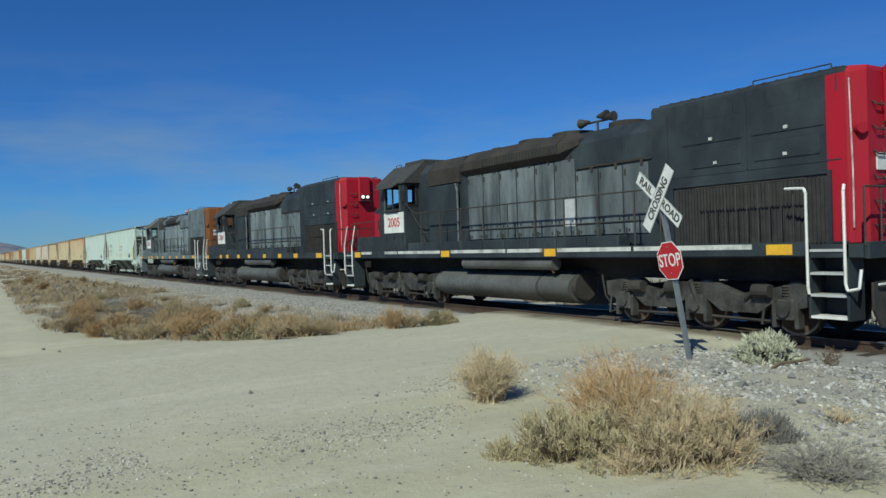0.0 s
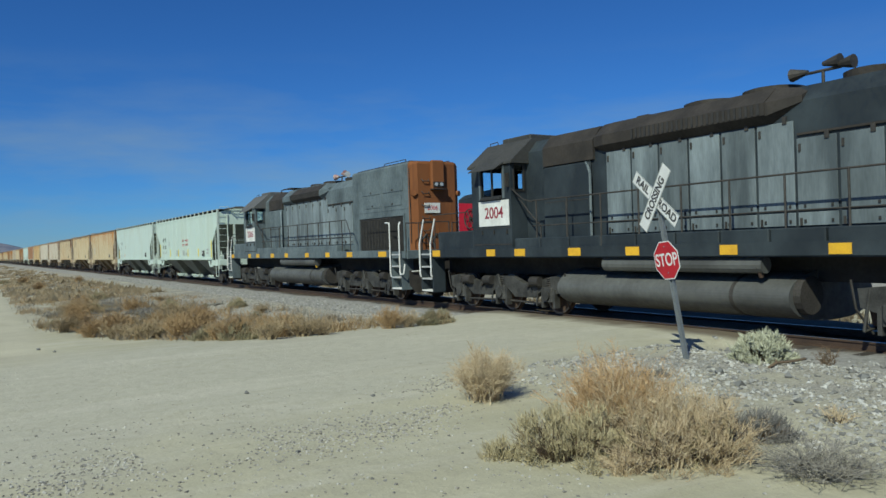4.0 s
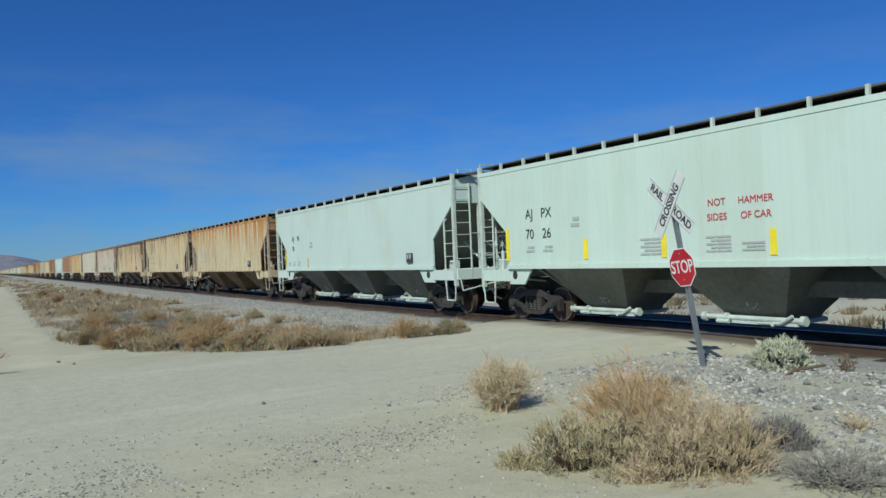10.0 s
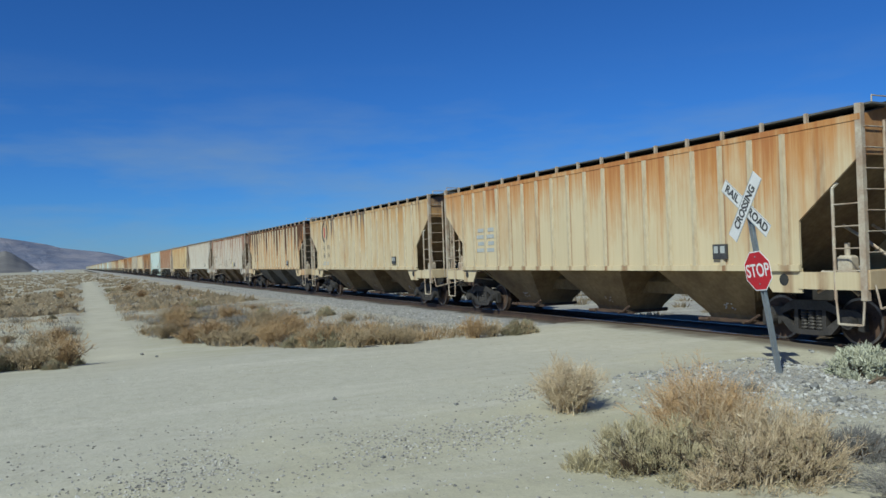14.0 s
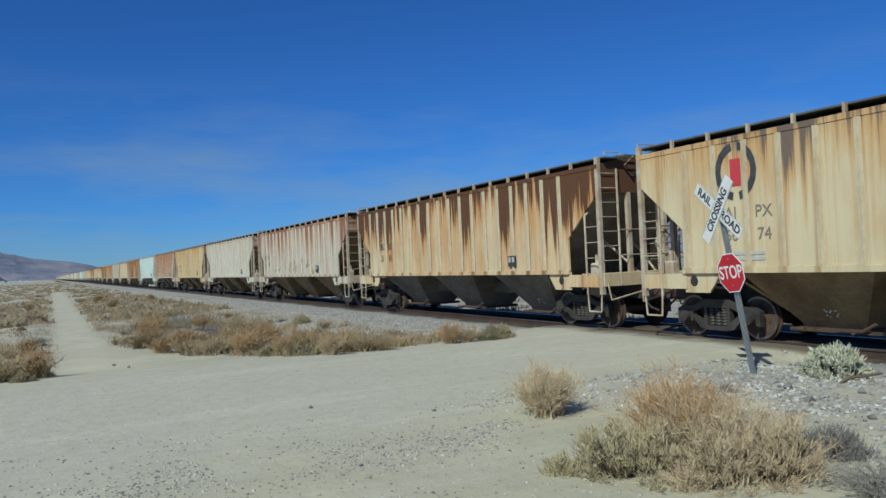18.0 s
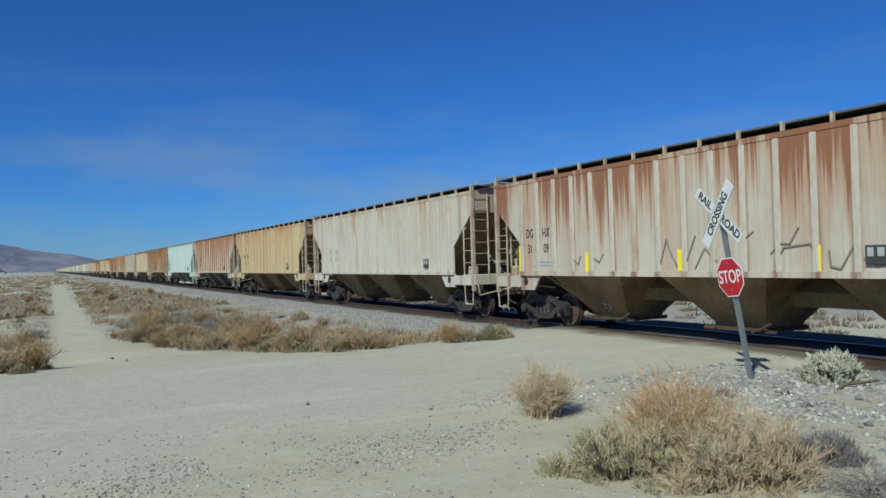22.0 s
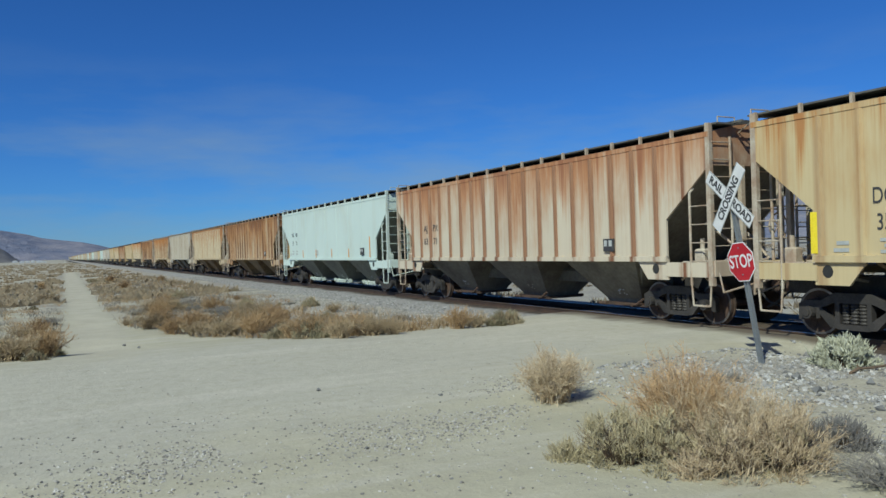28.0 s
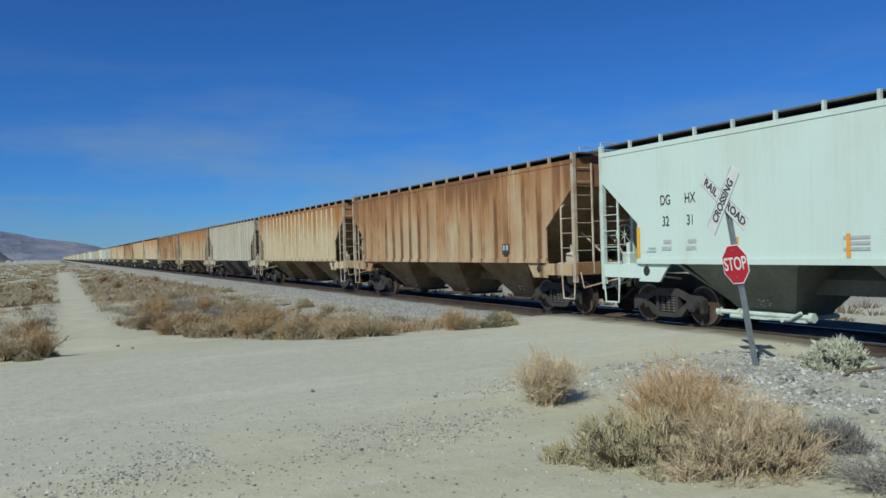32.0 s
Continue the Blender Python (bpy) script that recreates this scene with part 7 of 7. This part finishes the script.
def low_brush():
    """Knee-high dead grass and twigs between the shrubs, too many to count."""
    rng = random.Random(18)
    for skin, n, label in ((SCRUB_TAN, 1300, "low straw-coloured brush below the track"), (GREY, 1150, "low grey dead brush below the track"), (SCRUB_BROWN, 700, "low rust-brown brush below the track")):
        g = Geo()
        k = 0
        while k < n:
            y = 17.2 + 60 * rng.random() ** 1.7
            x = rng.uniform(1.9, 9.9) if rng.random() < 0.62 or y < 24 else rng.uniform(-12, 0)
            if abs(x - road_line(y)) < 1.05 or (x > 1 and y < scrub_edge(x) - 0.2) or x > 9.9 - 0.012 * y:
                continue
            if noise.noise((x * 0.45, y * 0.3, 50 + n)) < -0.12 or (x > 8.2 and rng.random() < 0.6):
                continue
            k += 1
            size, z = rng.uniform(0.10, 0.30), ground_z(x, y) - 0.01
            for _j in range(rng.randint(9, 16)):
                px, py = x + rng.gauss(0, 0.16), y + rng.gauss(0, 0.16)
                w, hh = rng.uniform(0.006, 0.014), size * rng.uniform(0.5, 1.2)
                tx, ty = px + rng.gauss(0, 0.5) * hh, py + rng.gauss(0, 0.5) * hh
                g.add([(px - w, py - w * 0.5, z), (px + w, py - w * 0.5, z), (px, py + w, z), (tx, ty, z + hh)], [(0, 1, 3), (1, 2, 3), (2, 0, 3)])
        tagged(raw_part("low_brush", g, skin, None), label, "scrub", kind="stuff")


low_brush()


def far_scrub():
    """The scrub of the flats, too many to count."""
    rng = random.Random(8)
    g = Geo()
    for _ in range(7500):
        y = 45 + 600 * rng.random() ** 2.0
        x = rng.uniform(-1.1, 0.45) * (y * 0.45 + 12)
        if y < 140 and abs(x - road_line(y)) < 1.4:
            continue
        if abs(x - XC) < 5.2 or x > XC:
            continue
        r, hh = rng.uniform(0.3, 0.8), rng.uniform(0.16, 0.45)
        z = ground_z(x, y) - 0.03
        for _k in range(9):
            a = rng.uniform(0, 6.28)
            dx, dy = math.cos(a) * r * rng.random(), math.sin(a) * r * rng.random()
            w, h2 = rng.uniform(0.10, 0.28), hh * rng.uniform(0.4, 1.1)
            px, py = x + dx, y + dy
            g.add([(px - w, py - w * 0.4, z), (px + w, py - w * 0.4, z), (px, py + w, z), (px + dx * 0.4, py + dy * 0.4, z + h2)], [(0, 1, 3), (1, 2, 3), (2, 0, 3)])
    ob = raw_part("desert_scrub", g, FAR_SCRUB, None)
    tagged(ob, "low dry scrub over the desert flats", "scrub", kind="stuff")
    g = Geo()
    rng = random.Random(9)
    for _ in range(2600):
        y = -20 + 420 * rng.random() ** 1.6
        x = XC + 5.5 + rng.uniform(0, 1) ** 1.5 * (40 + y * 0.8)
        r, hh = rng.uniform(0.25, 0.6), rng.uniform(0.25, 0.6)
        z = ground_z(x, y) - 0.03
        near = y < 90 and x < XC + 30
        for _k in range(34 if near else 9):
            a = rng.uniform(0, 6.28)
            q = r * rng.random() ** 0.5
            dx, dy = math.cos(a) * q, math.sin(a) * q
            w, h2 = rng.uniform(0.02, 0.05) if near else rng.uniform(0.08, 0.2), hh * rng.uniform(0.5, 1.1) * (1 - 0.5 * q / r)
            px, py = x + dx, y + dy
            g.add([(px - w, py - w * 0.4, z), (px + w, py - w * 0.4, z), (px, py + w, z), (px + dx * 0.6 + rng.gauss(0, 0.05), py + dy * 0.6 + rng.gauss(0, 0.05), z + h2)], [(0, 1, 3), (1, 2, 3), (2, 0, 3)])
    tagged(raw_part("desert_scrub", g, FAR_SCRUB, None), "low dry scrub beyond the track", "scrub", kind="stuff")


FAR_SCRUB = islands("far_scrub", [(0.23, 0.185, 0.12), (0.33, 0.26, 0.16), (0.17, 0.145, 0.10), (0.27, 0.20, 0.12)], 0.9, 0)
far_scrub()


def scatter_stones():
    rng = random.Random(15)
    spots = []
    # gravel thrown up along the road's near edge, in drifts
    for _ in range(4600):
        u = rng.random()
        x = -2.5 + 9.0 * u
        y = 6.6 + 0.32 * x + rng.gauss(0, 0.42) + 0.5 * math.sin(x * 1.3)
        if noise.noise((x * 0.8, y * 0.8, 2)) < -0.12:
            continue
        spots.append((x, y, ground_z(x, y) + 0.003, rng.uniform(0.006, 0.024)))
    for _ in range(5600):
        x, y = rng.uniform(-3, 8), rng.uniform(3.6, 9.5)
        if noise.noise((x * 0.7, y * 0.7, 14)) < 0.0 and rng.random() < 0.6:
            continue
        spots.append((x, y, ground_z(x, y) + 0.002, 0.006 + 0.020 * rng.random() ** 2))
    for _ in range(1700):
        x, y = rng.uniform(-3, 9), rng.uniform(4.0, 15)
        if noise.noise((x * 0.5, y * 0.5, 12)) < 0.05 and rng.random() < 0.85:
            continue
        spots.append((x, y, ground_z(x, y) + 0.003, rng.uniform(0.005, 0.018)))
    tagged(stones("pebbles", PEBBLE, spots, rng), "loose pebbles scattered on the sand", "pebbles", kind="stuff")
    spots = []
    for _ in range(12000):
        x = rng.uniform(6.2, 12.4)
        y = rng.uniform(1.5, 9.2 + 0.12 * (x - 6))
        edge = y - (9.0 - 0.5 * (x - 6.2)) if x < 8.5 else -1
        if noise.noise((x * 0.8, y * 0.8, 4)) < (0.1 if x < 8.2 else -0.12) and rng.random() < 0.8:
            continue
        if math.hypot(x - SIGN_AT[0], y - SIGN_AT[1]) < 0.12:
            continue
        spots.append((x, y, ground_z(x, y) + 0.005, 0.012 + 0.045 * rng.random() ** 2.6))
    tagged(stones("gravel", BALLAST_STONE, spots, rng), "coarse grey gravel spilled from the track bed", "gravel", kind="stuff")
    spots = []
    for _ in range(4200):
        x = rng.uniform(6.4, 12.2)
        y = rng.uniform(1.5, 8.6 + 0.10 * (x - 6))
        if noise.noise((x * 0.9, y * 0.9, 41)) < 0.02 or math.hypot(x - SIGN_AT[0], y - SIGN_AT[1]) < 0.15:
            continue
        spots.append((x, y, ground_z(x, y) + 0.008, 0.014 + 0.042 * rng.random() ** 2.4))
    tagged(stones("gravel", PALE_STONE, spots, rng), "pale broken stones among the gravel", "gravel", kind="stuff")
    spots = []
    for _ in range(9000):
        x, y = rng.uniform(3.0, 10.8), 17.2 + 22 * rng.random() ** 1.8
        if y < scrub_edge(x) + 0.8:
            continue
        spots.append((x, y, ground_z(x, y) + 0.005, 0.012 + 0.05 * rng.random() ** 2.5))
    tagged(stones("gravel", PEBBLE, spots, rng), "grey stones between the scrub below the track", "gravel", kind="stuff")
    # stones large enough to pick out
    for x, y, s in ((3.15, 10.2, 0.05), (1.45, 21.7, 0.07), (1.7, 20.3, 0.06), (2.6, 6.9, 0.035), (4.4, 8.9, 0.045), (8.9, 7.1, 0.10), (9.3, 6.3, 0.09), (8.4, 6.4, 0.11), (7.6, 6.0, 0.09), (10.9, 7.9, 0.12), (8.0, 5.3, 0.08), (9.9, 5.6, 0.10), (7.1, 5.6, 0.07)):
        ob = stones("stone", BALLAST_STONE, [(0, 0, 0, s)], rng)
        ob.location = (x, y, ground_z(x, y) + s * 0.25)
        tagged(ob, "single grey stone lying on the sand", "stone", "single stones")


scatter_stones()
branch = part("dead_branch", Geo().bent([(0, 0, 0.02), (0.25, 0.05, 0.05), (0.5, 0.02, 0.04), (0.75, -0.08, 0.07)], 0.02, 6).bent([(0.25, 0.05, 0.05), (0.4, 0.18, 0.09)], 0.012, 5), TWIG)
branch.location = (9.75, 6.9, ground_z(9.75, 6.9))
tagged(branch, "bleached brown dead branch on gravel", "branch")

# ---- what moves ----
# metres that the train has run by each second
RUN = [
    (0.0, 0.00), (0.5, 3.45), (1.0, 6.88), (1.5, 10.29), (2.0, 13.74), (2.5, 17.19), (3.0, 20.64), (3.5, 24.14),
    (5.5, 38.18), (6.0, 41.63), (6.5, 45.19), (7.0, 48.82), (7.5, 52.42), (8.0, 56.04), (8.5, 59.66), (9.0, 63.25),
    (9.5, 66.85), (10.0, 70.49), (10.5, 74.16), (11.0, 77.87), (11.5, 81.60), (12.0, 85.34), (12.5, 89.07), (13.0, 92.76),
    (13.5, 96.42), (14.0, 100.06), (14.5, 103.80), (16.5, 118.86), (17.0, 122.64), (17.5, 126.41), (18.0, 130.16), (18.5, 133.84),
    (19.0, 137.47), (19.5, 141.14), (20.0, 144.87), (20.5, 148.64), (21.0, 152.45), (21.5, 156.30), (22.0, 160.18), (22.5, 164.04),
    (23.0, 167.88), (23.5, 171.69), (24.0, 175.50), (24.5, 179.38), (25.0, 183.26), (25.5, 187.13), (27.5, 202.43), (28.0, 206.21),
    (28.5, 209.95), (29.0, 213.75), (29.5, 217.60), (30.0, 221.50), (30.5, 225.42), (31.0, 229.40), (31.5, 233.40), (32.0, 237.46),
]


def run_at(t):
    for (a, s), (b, e) in zip(RUN, RUN[1:]):
        if t <= b:
            return s + (e - s) * (t - a) / (b - a)
    return RUN[-1][1]


def motions():
    """The whole train rolls past; its wheels turn with the way it has run."""
    for thing, front in MOVERS:
        walk(thing, [(t, pose(XC, front - s, 0)) for t, s in RUN])
    steps = [k * 2 / FPS for k in range(int(32 * FPS / 2) + 1)]
    for wheel, y, r in WHEELS:
        walk(wheel, [(t, pose(0, y, r, math.degrees(run_at(t) / r))) for t in steps])


motions()
